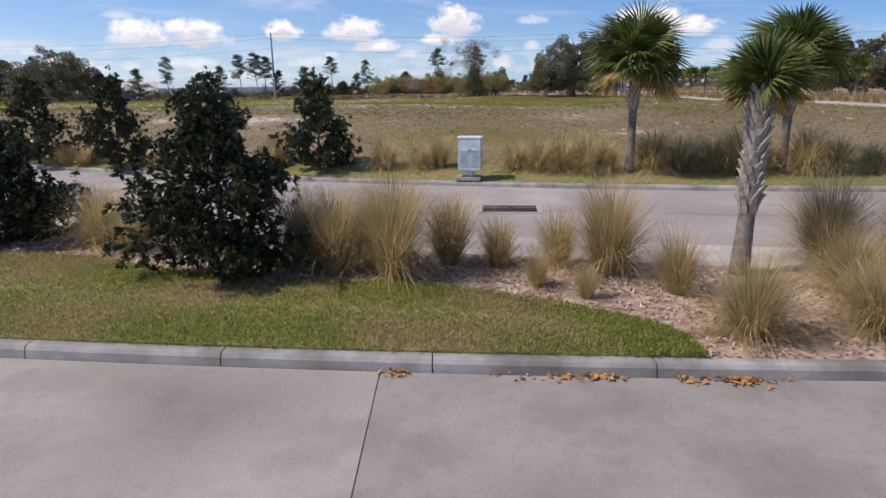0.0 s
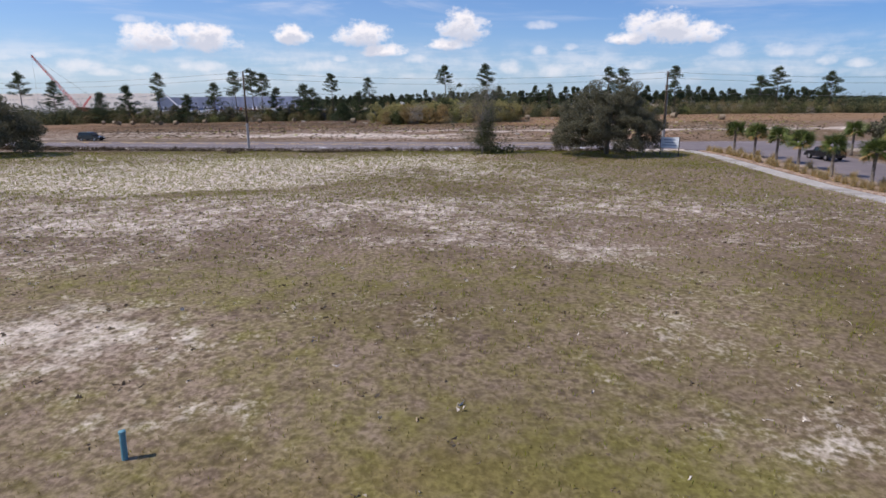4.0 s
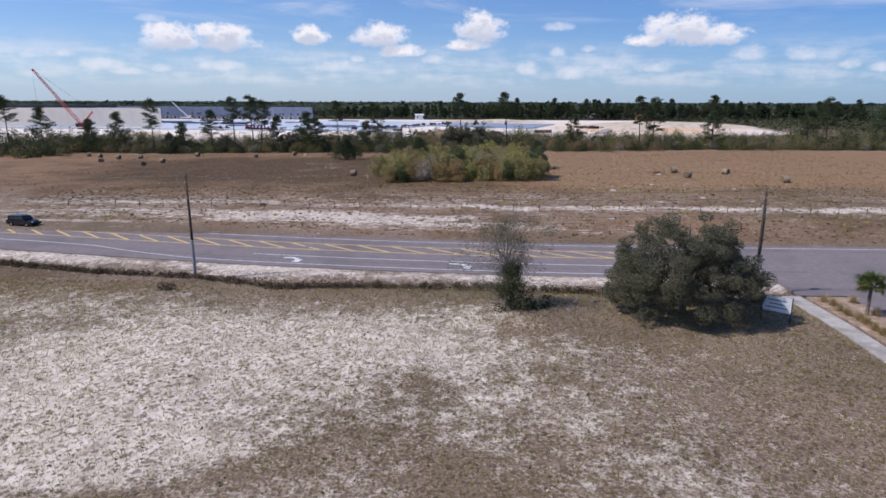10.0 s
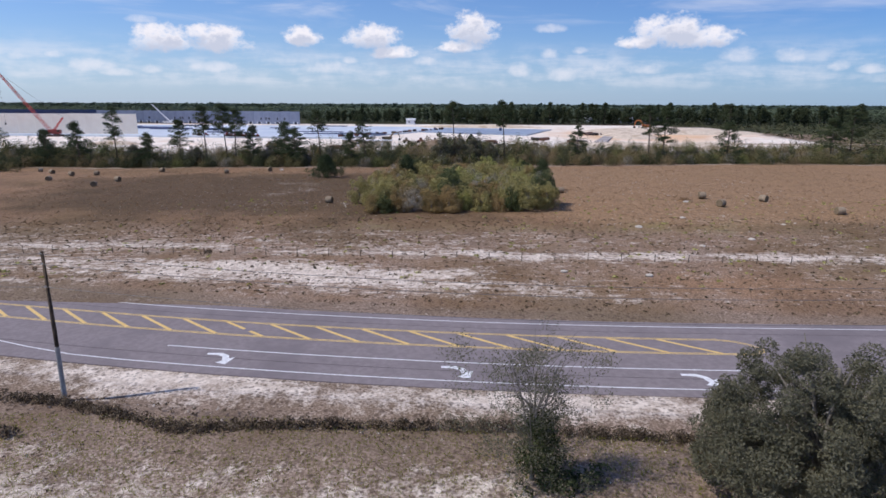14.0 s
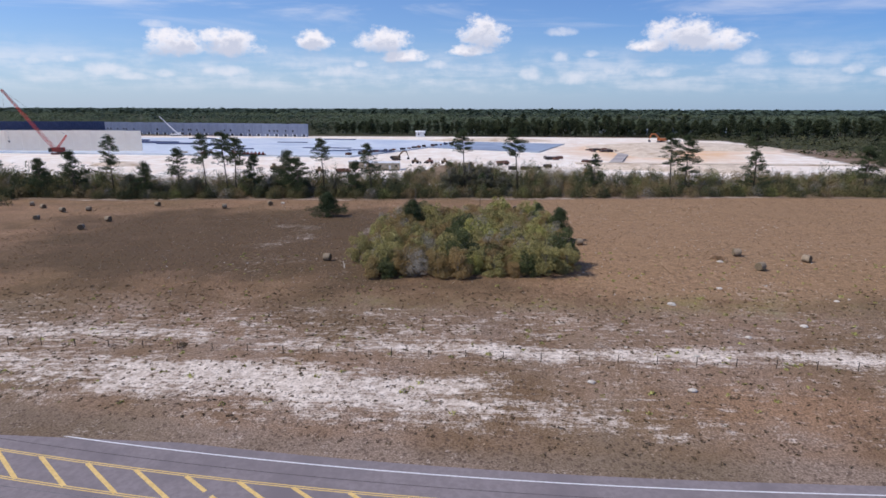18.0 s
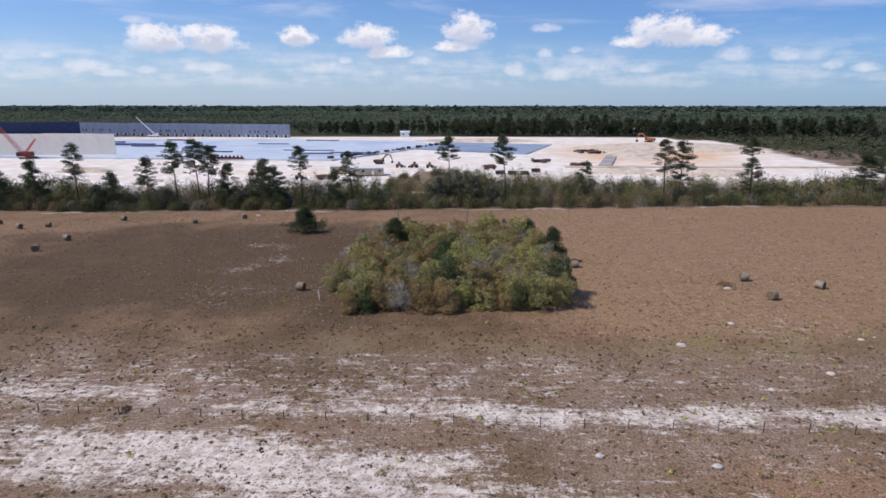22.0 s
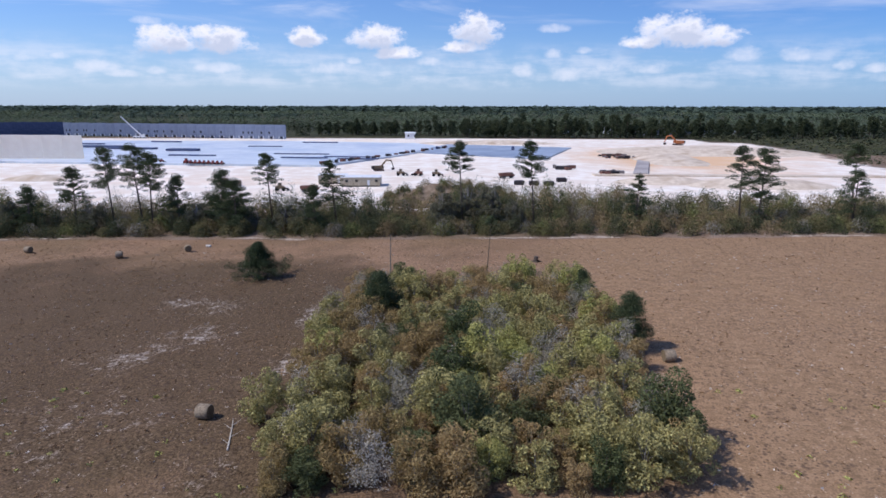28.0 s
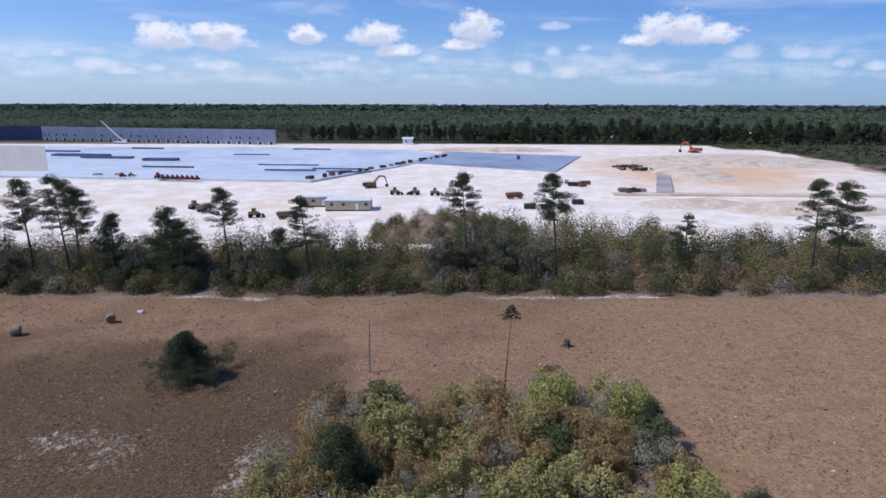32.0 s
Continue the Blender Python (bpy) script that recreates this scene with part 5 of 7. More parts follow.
palm((4.9, 9.55, 0.14), 21, 3.08, 0.38, 0.135, 1.0, 30, 7, "cabbage palm with criss-cross trunk in the mulch bed", True, 24, 0.35, 60)
palm((6.7, 21.6, 0.35), 22, 3.75, 0.62, 0.15, 2.45, 50, 11, "cabbage palm with orange dead fronds by the street")
palm((12.1, 21.5, 0.35), 23, 3.85, 0.55, 0.16, 2.3, 46, 8, "cabbage palm with a grey trunk by the street")
first = None
for i, (x, y) in enumerate([(37.0, 97.6), (36.8, 92.0), (36.9, 87.2), (36.6, 82.2), (36.9, 77.0), (37.0, 71.5), (36.8, 66.0), (51.0, 96.0), (51.2, 89.0), (51.0, 82.0), (51.1, 75.0), (51.0, 68.0), (37.0, 60.5), (36.8, 55.0)]):
    m_ = pose(x, y, on_land(x, y), 0, 0, 77 * i)
    if first is None:
        first = palm(m_, 24, 3.1, 0.5, 0.15, 1.9, 26, 5, "small cabbage palm in the planting strip by the side road", False)
    else:
        copy_thing(first, m_)

# hedge of golden grass in the planting strip
for i in range(46):
    for x in ((35.5,) if i % 3 else (35.5, 38.1)):
        y = 101.5 - i * 1.25 + rnd.uniform(-0.2, 0.2)
        clump(pose(x + rnd.uniform(-0.2, 0.2), y, on_land(x, y) + 0.08, 0, 0, rnd.uniform(0, 360)) @ Matrix.Diagonal((0.8, 0.8, 0.8, 1)), 4, "tan ornamental grass clump in the planting strip")


# oaks
def oak(seed, w, d_, h, per=7.0, size=0.30, low=0.6, n=70, grain=1.0):
    rng = np.random.default_rng(seed)
    cl = []
    for i in range(n):
        a, q = rng.uniform(0, 6.28), math.sqrt(rng.uniform(0.05, 1))
        top = h * (1 - 0.55 * q * q) * rng.uniform(0.72, 1.0)
        z = low + (top - low) * rng.uniform(0.05, 1.0) ** 0.7
        s = rng.uniform(0.35, 1.2) * grain
        cl.append(((math.cos(a) * q * w * 0.46, math.sin(a) * q * d_ * 0.46, z), (s * 1.1, s * 1.1, s * 0.8)))
    return crown_mesh("crown", rng, cl, per * 9, size, OAK, 1.5, 0.25, 0.7, 1.2), limbs(rng, h * 0.92, w * 0.27, 9, 0.35, split=0.15)


me, bm = oak(31, 14.6, 11.6, 10.6, 34.0, 0.10, 0.3, 420, 0.75)
tree("oak_tree", (20.7, 98.0, on_land(20.7, 98.0)), "broad grey-green live oak with branches down to the ground", "tree", bm, me, GREYBARK)
me, bm = oak(32, 15, 12, 9.5, 10.0, 0.19, 0.4, 200)
tree("oak_tree", (-62, 100, on_land(-62, 100)), "broad dark oak at the edge of the lot", "tree", bm, me, GREYBARK)
for i, (x, y, w_, h) in enumerate([(57, 92, 11, 9), (60, 80, 12, 10), (58, 66, 11, 9), (66, 100, 12, 9), (70, 88, 12, 10.5), (-78, 108, 13, 8)]):
    if i == 0:
        me, bm = oak(33, 11.5, 11.5, 9.5, 8, 0.26, 0.4, 110)
        first = tree("oak_tree", pose(x, y, on_land(x, y)), "dark green oak beyond the side road", "tree", bm, me, GREYBARK, "roadside oaks")
    else:
        copy_thing(first, pose(x, y, on_land(x, y), 0, 0, 60 * i) @ Matrix.Diagonal((w_ / 11, w_ / 11, h / 9, 1)))

# small tree: ivy-clad stem, thin bare twigs above
rng = np.random.default_rng(35)
e = thing("ivy_tree", (4.6, 98.7, on_land(4.6, 98.7)), "half-bare young tree wrapped in dark ivy at its base", "tree")
bm = limbs(rng, 8.8, 2.1, 9, 0.14, split=0.25)
for i in range(420):
    a, z = rng.uniform(0, 6.28), rng.uniform(2.2, 8.2)
    q = rng.uniform(0.2, 3.0) * min(1.0, z / 5)
    s = Vector((math.cos(a) * q * 0.5, math.sin(a) * q * 0.5, z))
    tube([s, s + Vector((math.cos(a) * rng.uniform(0.4, 1.1), math.sin(a) * rng.uniform(0.4, 1.1), rng.uniform(0.3, 1.4)))], [0.016, 0.005], 3, bm, False)
part("trunk", bm, GREYBARK, e)
cl = [((0.35 + rng.normal(0, 0.8 - 0.12 * z), rng.normal(0, 0.75 - 0.1 * z), z), (0.7, 0.7, 0.55)) for z in np.linspace(0.3, 4.2, 34)]
part("ivy", crown_mesh("ivy", rng, cl, 120, 0.13, IVY, 1.2, 0.45, 0.8, 0.9), None, e, "dark green ivy")
cl = [((rng.normal(0, 1.9), rng.normal(0, 1.6), z), (0.75, 0.75, 0.6)) for z in np.linspace(1.2, 8.6, 150)]
part("crown", crown_mesh("crown", rng, cl, 62, 0.085, OAK, 1.3, 0.2, 0.7, 0.9), None, e, "thin grey-green leaves")
me = crown_mesh("shrub", rng, [((i * 0.7 - 0.7, rng.uniform(-0.5, 0.4), 0.6), (0.9, 0.8, 0.75)) for i in range(5)], 40, 0.22, IVY, 1.2, 0.6, 0.8, 0.9)
ob = new("low_shrub", me)
ob.location = (6.3, 98.3, on_land(6.3, 98.3))
tagged(ob, "low dark green shrub beside the ivy tree", "shrub")


# shrubs of the field's thicket
def scrub(seed, h, w, mat, per=26, size=0.30):
    rng = np.random.default_rng(seed)
    cl = []
    for i in range(34):
        a, q = rng.uniform(0, 6.28), math.sqrt(rng.uniform(0, 1))
        z = h * rng.uniform(0.08, 1.0) * (1 - 0.38 * q * q)
        s = rng.uniform(0.22, 0.62) * w / 3
        cl.append(((math.cos(a) * q * w * 0.36, math.sin(a) * q * w * 0.36, z), (s, s, s * 0.95)))
    return crown_mesh("crown", rng, cl, per, size, mat, 1.3, 0.55, 0.75, 0.9), limbs(rng, h * 0.9, w * 0.3, 5, 0.06, split=0.2)


KINDS = []
for k, mt in enumerate(SCRUB):
    for j in range(2):
        me, bm = scrub(50 + 2 * k + j, 4.6, 4.4, mt, 170 if k != 3 else 90, 0.125 if k != 3 else 0.085)
        st = bpy.data.meshes.new("stem")
        bm.to_mesh(st)
        bm.free()
        st.materials.append(GREYBARK)
        KINDS.append((k, me, st))
SCRUB_LABEL = ["olive-green dense shrub in the field thicket", "bright yellow-green leafy shrub in the field thicket", "brownish half-dry shrub in the field thicket", "grey nearly leafless shrub in the field thicket", "dark green dense shrub in the field thicket"]
rnd = random.Random(9)
y = 182.6
count = 0
while y < 237:
    x = -20.5 + rnd.uniform(-0.6, 0.6)
    while x < 19.5:
        px, py = x + rnd.uniform(-0.8, 0.8), y + rnd.uniform(-0.9, 0.9)
        left = -20.6 + (2.2 if py < 186 else 0) + 2.5 * max(0, (py - 224) / 14)
        right = 19.0 + 1.0 * min(1, max(0, (py - 184) / 20)) - 3 * max(0, (py - 228) / 10)
        if left < px < right :
            f = (py - 182) / 55
            wts = [3.0, 2.2 * (1 - f * 0.7) * (1.8 if px > 4 else 0.4), 3.0 + 3.5 * f, 2.2, 0.6 + (1.5 if px < -8 and f > 0.35 else 0)]
            k = rnd.choices(range(5), wts)[0]
            _, cm, st = KINDS[2 * k + rnd.randint(0, 1)]
            s = rnd.uniform(0.72, 1.3) * (1.08 if k in (0, 1, 4) else 0.92)
            if py < 187:
                s *= 0.95
            e = thing("shrub", pose(px, py, on_land(px, py), 0, 0, rnd.uniform(0, 360)) @ Matrix.Diagonal((s * 1.16, s * 1.16, s * rnd.uniform(0.85, 1.2), 1)), SCRUB_LABEL[k], "shrub", "thicket shrubs")
            part("stem", st, None, e)
            part("crown", cm, None, e)
            count += 1
        x += 3.15
    y += 3.15


# pines
def pine(seed, h, crown_from, w, r0, tiers, mat=PINE, per=22, size=0.4, lean=0.0, spread_low=1.0, flat=0.5):
    """Tall pine: bare leaning stem, uneven tufts on short boughs in the upper part."""
    rng = np.random.default_rng(seed)
    lx, ly = lean * h, rng.uniform(-0.02, 0.02) * h
    bm = tube([(0, 0, -0.2), (lx * 0.45 + rng.uniform(-0.1, 0.1), ly * 0.5, h * 0.5), (lx, ly, h * 0.97)], [r0, r0 * 0.7, r0 * 0.2], 8)
    cl = []
    for i in range(tiers):
        f = crown_from + (1 - crown_from) * (i + rng.uniform(0, 0.9)) / tiers
        a = rng.uniform(0, 6.28)
        t_ = (f - crown_from) / (1 - crown_from)
        reach = w * (0.25 + 0.75 * math.sin(math.pi * min(1, 0.25 + 0.75 * t_) ** 0.8)) * rng.uniform(0.35, 1.0) * (spread_low if t_ < 0.3 else 1)
        s_ = Vector((lx * f, ly * f, h * f - reach * 0.15))
        e_ = s_ + Vector((math.cos(a) * reach, math.sin(a) * reach, reach * 0.3))
        tube([s_, e_], [r0 * 0.22, r0 * 0.06], 4, bm, False)
        s = rng.uniform(0.3, 0.8) * w / 2.6
        cl.append((tuple(e_), (s * 1.15, s * 1.15, s * flat)))
        m2 = s_.lerp(e_, 0.6) + Vector((0, 0, 0.2))
        cl.append((tuple(m2), (s * 0.75, s * 0.75, s * flat * 0.85)))
    cl.append(((lx, ly, h), (w * 0.3, w * 0.3, w * 0.22)))
    return crown_mesh("crown", rng, cl, per, size, mat, 0.7, 0.2, 0.8, 1.0), bm


PINES = [(-195, 297, 22.5, 0.6, 3.2, 0.0), (-178, 294, 18, 0.45, 3.4, 0.02), (-144, 293, 16, 0.3, 3.6, 0.0), (-131, 296, 21.5, 0.5, 3.2, -0.02), (-106, 295, 17, 0.5, 3.0, 0.03), (-96, 296, 21.8, 0.58, 3.4, -0.06),
         (-88, 296, 22.5, 0.55, 3.6, -0.08), (-84, 293, 20.5, 0.6, 3.0, 0.04), (-78.5, 297, 14.5, 0.35, 3.0, 0.0), (-66, 296, 15.5, 0.15, 4.2, 0.0), (-61, 292, 13.5, 0.15, 3.6, 0.0), (-52, 295, 20.0, 0.68, 2.6, -0.05),
         (-40, 292, 12, 0.2, 3.0, 0.0), (-35, 296, 18.0, 0.5, 2.8, -0.08), (-1.2, 296, 22.8, 0.72, 2.8, -0.05), (17.5, 293, 22.7, 0.66, 3.0, -0.08), (44.5, 296, 14.0, 0.25, 2.6, 0.0), (71.5, 296, 20.8, 0.55, 3.0, -0.04),
         (76.8, 297, 20.2, 0.42, 3.6, 0.02), (100, 295, 14.5, 0.2, 3.4, 0.0), (102, 299, 21.0, 0.8, 2.6, -0.03), (139, 297, 16.0, 0.4, 3.4, 0.0), (148, 300, 20.0, 0.5, 3.4, 0.0), (-118, 294, 12, 0.2, 3.4, 0.0), (-156, 292, 13, 0.2, 3.6, 0.0), (172, 300, 18, 0.45, 3.6, 0)]
for i, (x, y, h, cf, w_, ln) in enumerate(PINES):
    me, bm = pine(100 + i, h, max(0.1, cf - 0.06), w_ * 1.45, 0.26, 52, per=95, size=0.19, lean=ln)
    tree("pine_tree", (x, y, on_land(x, y)), "tall thin pine with a sparse clumped crown" if cf > 0.4 else "dark pine with a dense low crown", "tree", bm, me, BARK, "pines of the tree line")
for i, (x, y, h, w_) in enumerate([(-6.5, 294, 13.5, 4.6), (0, 298, 14.5, 5.0), (6.5, 296, 14.0, 4.6), (-72, 294, 9.5, 4.5), (-48, 293, 8.5, 4.5), (-100, 293, 9, 5), (-124, 295, 10, 5), (12, 294, 9, 4)]):
    me, bm = oak(140 + i, w_ * 1.5, w_ * 1.5, h, 5.0, 0.28, 1.0, 60)
    tree("oak_tree", (x, y, on_land(x, y)), "dark leafy tree in the scrub belt", "tree", bm, me, GREYBARK, "belt trees")

me, bm = pine(130, 6.4, 0.02, 3.5, 0.18, 150, per=150, size=0.13, spread_low=1.9, flat=0.8)
tree("pine_bush", (-39.6, 246.3, on_land(-39.6, 246.3)), "low bushy dark pine alone in the brown field", "tree", bm, me)
me, bm = pine(131, 7.0, 0.05, 2.8, 0.14, 90, per=150, size=0.14, flat=0.9)
tree("pine_tree", (20.2, 211.5, on_land(20.2, 211.5)), "young green pine at the edge of the thicket", "tree", bm, me)
me, bm = pine(132, 8.0, 0.1, 3.2, 0.16, 90, per=130, size=0.15, flat=0.9)
tree("pine_tree", (-13.0, 219.5, on_land(-13.0, 219.5)), "dense dark pine standing out of the thicket", "tree", bm, me)
me, bm = pine(134, 5.6, 0.1, 2.2, 0.14, 60, per=120, size=0.14, flat=0.9)
tree("pine_tree", (17.6, 229.5, on_land(17.6, 229.5)), "small dark pine in the back of the thicket", "tree", bm, me)
me, bm = pine(133, 12.6, 0.90, 1.35, 0.11, 14, per=60, size=0.3, lean=0.06, flat=0.8)
tree("thin_pine", (2.9, 239.6, on_land(2.9, 239.6)), "very thin bare pine with a small round tuft on top", "tree", bm, me)
e = thing("dead_snag", (-15.0, 248.8, on_land(-15.0, 248.8)), "bare grey dead trunk standing behind the thicket", "dead tree")
part("trunk", tube([(0, 0, -0.2), (0.05, 0, 4), (0.12, 0, 7.8)], [0.13, 0.10, 0.05], 7), GREYBARK, e)
part("branch", tube([(0.08, 0, 5.5), (0.5, 0.1, 6.1)], [0.035, 0.01], 5), GREYBARK, e)


# scrub belt and far woods, too many to count
def stuff_mesh(name, rng, bases, per, size, mats_pick, mat, label, category, squash=0.9, lift=0.0):
    """Clumps at bases (x, y, z, radius, height) in one mesh."""
    n = len(bases)
    B = np.repeat(bases, per, axis=0)
    d_ = rng.normal(0, 1, (n * per, 3))
    d_ /= np.linalg.norm(d_, axis=1, keepdims=True)
    d_[:, 2] = np.abs(d_[:, 2]) * 1.15 - 0.25
    q = rng.uniform(0.55, 1.05, (n * per, 1))
    P = B[:, :3] + d_ * q * np.stack([B[:, 3], B[:, 3], B[:, 4] * squash], 1) + np.stack([0 * B[:, 4], 0 * B[:, 4], B[:, 4] * 0.12], 1)
    sz = (size * B[:, 3])[:, None]
    V = leaf_chips(rng, P, d_ + np.array([0, 0, lift]), sz * 1.15, 1.2, 0.7, 0.8)
    ob = new(name, quad_mesh(name, V, tris(n * per), mat))
    return tagged(ob, label, category, kind="stuff")


rng = np.random.default_rng(77)


def belt(n, y0, y1, x0, x1, hlo, hhi, rlo, rhi):
    x = rng.uniform(x0, x1, n)
    y = y0 + (y1 - y0) * rng.uniform(0, 1, n) ** 0.9
    f = (y - y0) / (y1 - y0)
    h = rng.uniform(hlo, hhi, n) * (0.75 + 0.75 * f)
    r = rng.uniform(rlo, rhi, n)
    return np.stack([x, y, land(x, y), r, h], 1)


BELT_LABEL = "dense mixed scrub belt behind the brown field"
for k, (n, share) in enumerate(((330, 0), (110, 0), (330, 0), (120, 0), (260, 0))):
    stuff_mesh("scrub_belt", rng, belt(n, 286.5, 318, -185, 185, 3.8, 6.2, 1.8, 3.1), 520, 0.105, None, BELT[k], BELT_LABEL, "scrub")
stuff_mesh("scrub_belt", rng, belt(120, 285.5, 291, -185, 185, 3.0, 4.4, 1.6, 2.5), 520, 0.10, None, BELT[4], BELT_LABEL, "scrub")
stuff_mesh("scrub_belt", rng, belt(110, 285.5, 291, -185, 185, 2.8, 4.2, 1.6, 2.5), 520, 0.10, None, BELT[0], BELT_LABEL, "scrub")
# taller dark stands in the belt, and a rise of scrub behind its middle
for k, n in ((0, 46), (2, 50), (3, 18), (1, 16)):
    stuff_mesh("scrub_belt", rng, np.concatenate([belt(n, 312, 344, -8, 52, 5.5, 7.0, 1.8, 3.2), belt(n, 308, 330, 30, 180, 4.0, 5.2, 1.8, 3.0)]), 480, 0.11, None, BELT[k], BELT_LABEL, "scrub")
stuff_mesh("scrub_belt", rng, np.concatenate([belt(16, 300, 322, -10, 12, 7.5, 9.5, 2.0, 3.2), belt(40, 296, 320, -80, -22, 7.0, 8.5, 2.0, 3.0)]), 620, 0.10, None, BELT[4], "dark leafy stands in the scrub belt", "scrub")
stuff_mesh("scrub_belt", rng, np.concatenate([belt(70, 288, 314, -165, -22, 6.0, 8.5, 1.8, 3.0), belt(26, 292, 314, -12, 60, 5.5, 8.0, 1.8, 3.0)]), 620, 0.10, None, BELT[4], "dark leafy stands in the scrub belt", "scrub")
for k, n in ((0, 46), (2, 40), (1, 22), (4, 14)):
    B = belt(n, 329, 347, -28, 17, 2.2, 3.6, 1.4, 2.4)
    B[:, 2] += 5.6 * np.clip(1 - ((B[:, 0] + 6) / 23) ** 2 - ((B[:, 1] - 338) / 10) ** 2, 0, 1) ** 0.8
    stuff_mesh("scrub_belt", rng, B, 380, 0.11, None, BELT[k], "scrub growing over the brown soil rise", "scrub")
# west and east ends, where the woods stand nearer and taller
stuff_mesh("scrub_belt", rng, np.concatenate([belt(150, 258, 335, -260, -150, 4, 8, 2.5, 4.5), belt(90, 290, 324, 138, 250, 5, 8, 2.2, 3.6), belt(120, 290, 420, 272, 360, 5, 9, 2.5, 4.5)]), 300, 0.13, None, BELT[4], "dark woods beside the field", "woods")
stuff_mesh("scrub_belt", rng, np.concatenate([belt(90, 262, 330, -250, -150, 4, 6, 2.5, 4.0), belt(110, 288, 322, 132, 250, 4, 6, 2.2, 3.6), belt(120, 288, 400, 268, 340, 4, 7, 2.2, 4.0)]), 300, 0.13, None, BELT[0], "olive woods beside the field", "woods")


def far_woods(n, y0, y1, wide, rlo, rhi, hlo, hhi, per, size, mat, near_edge=None):
    y = y0 * (y1 / y0) ** rng.uniform(0, 1, n)
    x = rng.uniform(-1, 1, n) * wide * y
    h = rng.uniform(hlo, hhi, n)
    B = np.stack([x, y, land(x, y) - 1, rng.uniform(rlo, rhi, n), h], 1)
    if near_edge is not None:
        B = B[near_edge(x, y)]
    stuff_mesh("far_woods", rng, B, per, size, None, mat, "distant flat green woods to the horizon", "woods", lift=2.6)


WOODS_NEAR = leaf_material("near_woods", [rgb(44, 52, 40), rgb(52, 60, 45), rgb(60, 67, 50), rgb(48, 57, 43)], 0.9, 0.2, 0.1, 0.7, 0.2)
# lighter than the near trees, some distance haze put into the leaf colour
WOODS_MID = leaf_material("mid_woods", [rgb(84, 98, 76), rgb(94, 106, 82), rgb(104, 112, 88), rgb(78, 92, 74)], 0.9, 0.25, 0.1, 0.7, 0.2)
WOODS_EAST = leaf_material("east_scrub", [rgb(84, 90, 62), rgb(98, 98, 72), rgb(78, 84, 58), rgb(108, 104, 78)], 0.9, 0.2, 0.1, 1.0, 0.2)
def grove(x, y):
    """Where the darker stands of the far woods lie."""
    return np.sin(x * 0.011 + y * 0.006) + np.sin(y * 0.012 - x * 0.006 + 1.3) + 0.6 * np.sin(x * 0.031 + 0.4) > 0.35


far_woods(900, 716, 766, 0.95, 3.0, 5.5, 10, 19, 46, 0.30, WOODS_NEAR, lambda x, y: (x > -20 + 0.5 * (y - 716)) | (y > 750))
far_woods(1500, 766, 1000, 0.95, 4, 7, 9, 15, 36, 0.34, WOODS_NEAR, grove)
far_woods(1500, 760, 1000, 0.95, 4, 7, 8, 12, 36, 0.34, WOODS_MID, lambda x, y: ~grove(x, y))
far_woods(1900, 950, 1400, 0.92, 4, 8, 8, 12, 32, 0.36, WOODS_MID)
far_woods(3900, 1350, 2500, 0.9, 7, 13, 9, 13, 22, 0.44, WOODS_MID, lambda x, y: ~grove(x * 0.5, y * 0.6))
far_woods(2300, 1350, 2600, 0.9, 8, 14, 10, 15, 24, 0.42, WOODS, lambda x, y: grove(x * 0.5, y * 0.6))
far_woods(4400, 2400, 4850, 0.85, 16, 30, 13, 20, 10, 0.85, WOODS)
far_woods(5200, 330, 760, 0.9, 2.5, 5, 3.5, 7.5, 26, 0.42, WOODS_EAST, lambda x, y: (x > np.minimum(236 - 0.05 * (600 - y), 262 - 0.25 * np.maximum(y - 500, 0))) & (x < 650))
far_woods(420, 420, 760, 0.9, 4, 6.5, 8, 13, 24, 0.5, WOODS_NEAR, lambda x, y: (x > 275 - 0.2 * np.maximum(y - 500, 0)) & (x < 700))


# the first trees of the far woods, tall and dark along the edge of the site
WOODS_EDGE = leaf_material("edge_woods", [rgb(60, 68, 50), rgb(72, 80, 58), rgb(84, 90, 66), rgb(66, 76, 54)], 0.9, 0.25, 0.06, 0.5, 0.3)


def edge_tree(seed, h, w, low):
    rng_ = np.random.default_rng(seed)
    bm = tube([(0, 0, -0.3), (0.2, 0, h * 0.5), (0.1, 0.1, h * 0.9)], [0.35, 0.26, 0.1], 6)
    cl = []
    for i in range(26):
        f = low + (1 - low) * rng_.uniform(0, 1) ** 0.8
        a, q = rng_.uniform(0, 6.28), w * 0.5 * math.sin(math.pi * min(0.98, 0.2 + 0.75 * (f - low) / (1 - low))) * rng_.uniform(0.2, 1)
        r_ = rng_.uniform(0.18, 0.32) * w
        cl.append(((math.cos(a) * q, math.sin(a) * q, f * h), (r_, r_, r_ * 0.75)))
    return crown_mesh("crown", rng_, cl, 6.0, 0.8, WOODS_EDGE, 1.0, 0.4, 0.8, 0.8), bm


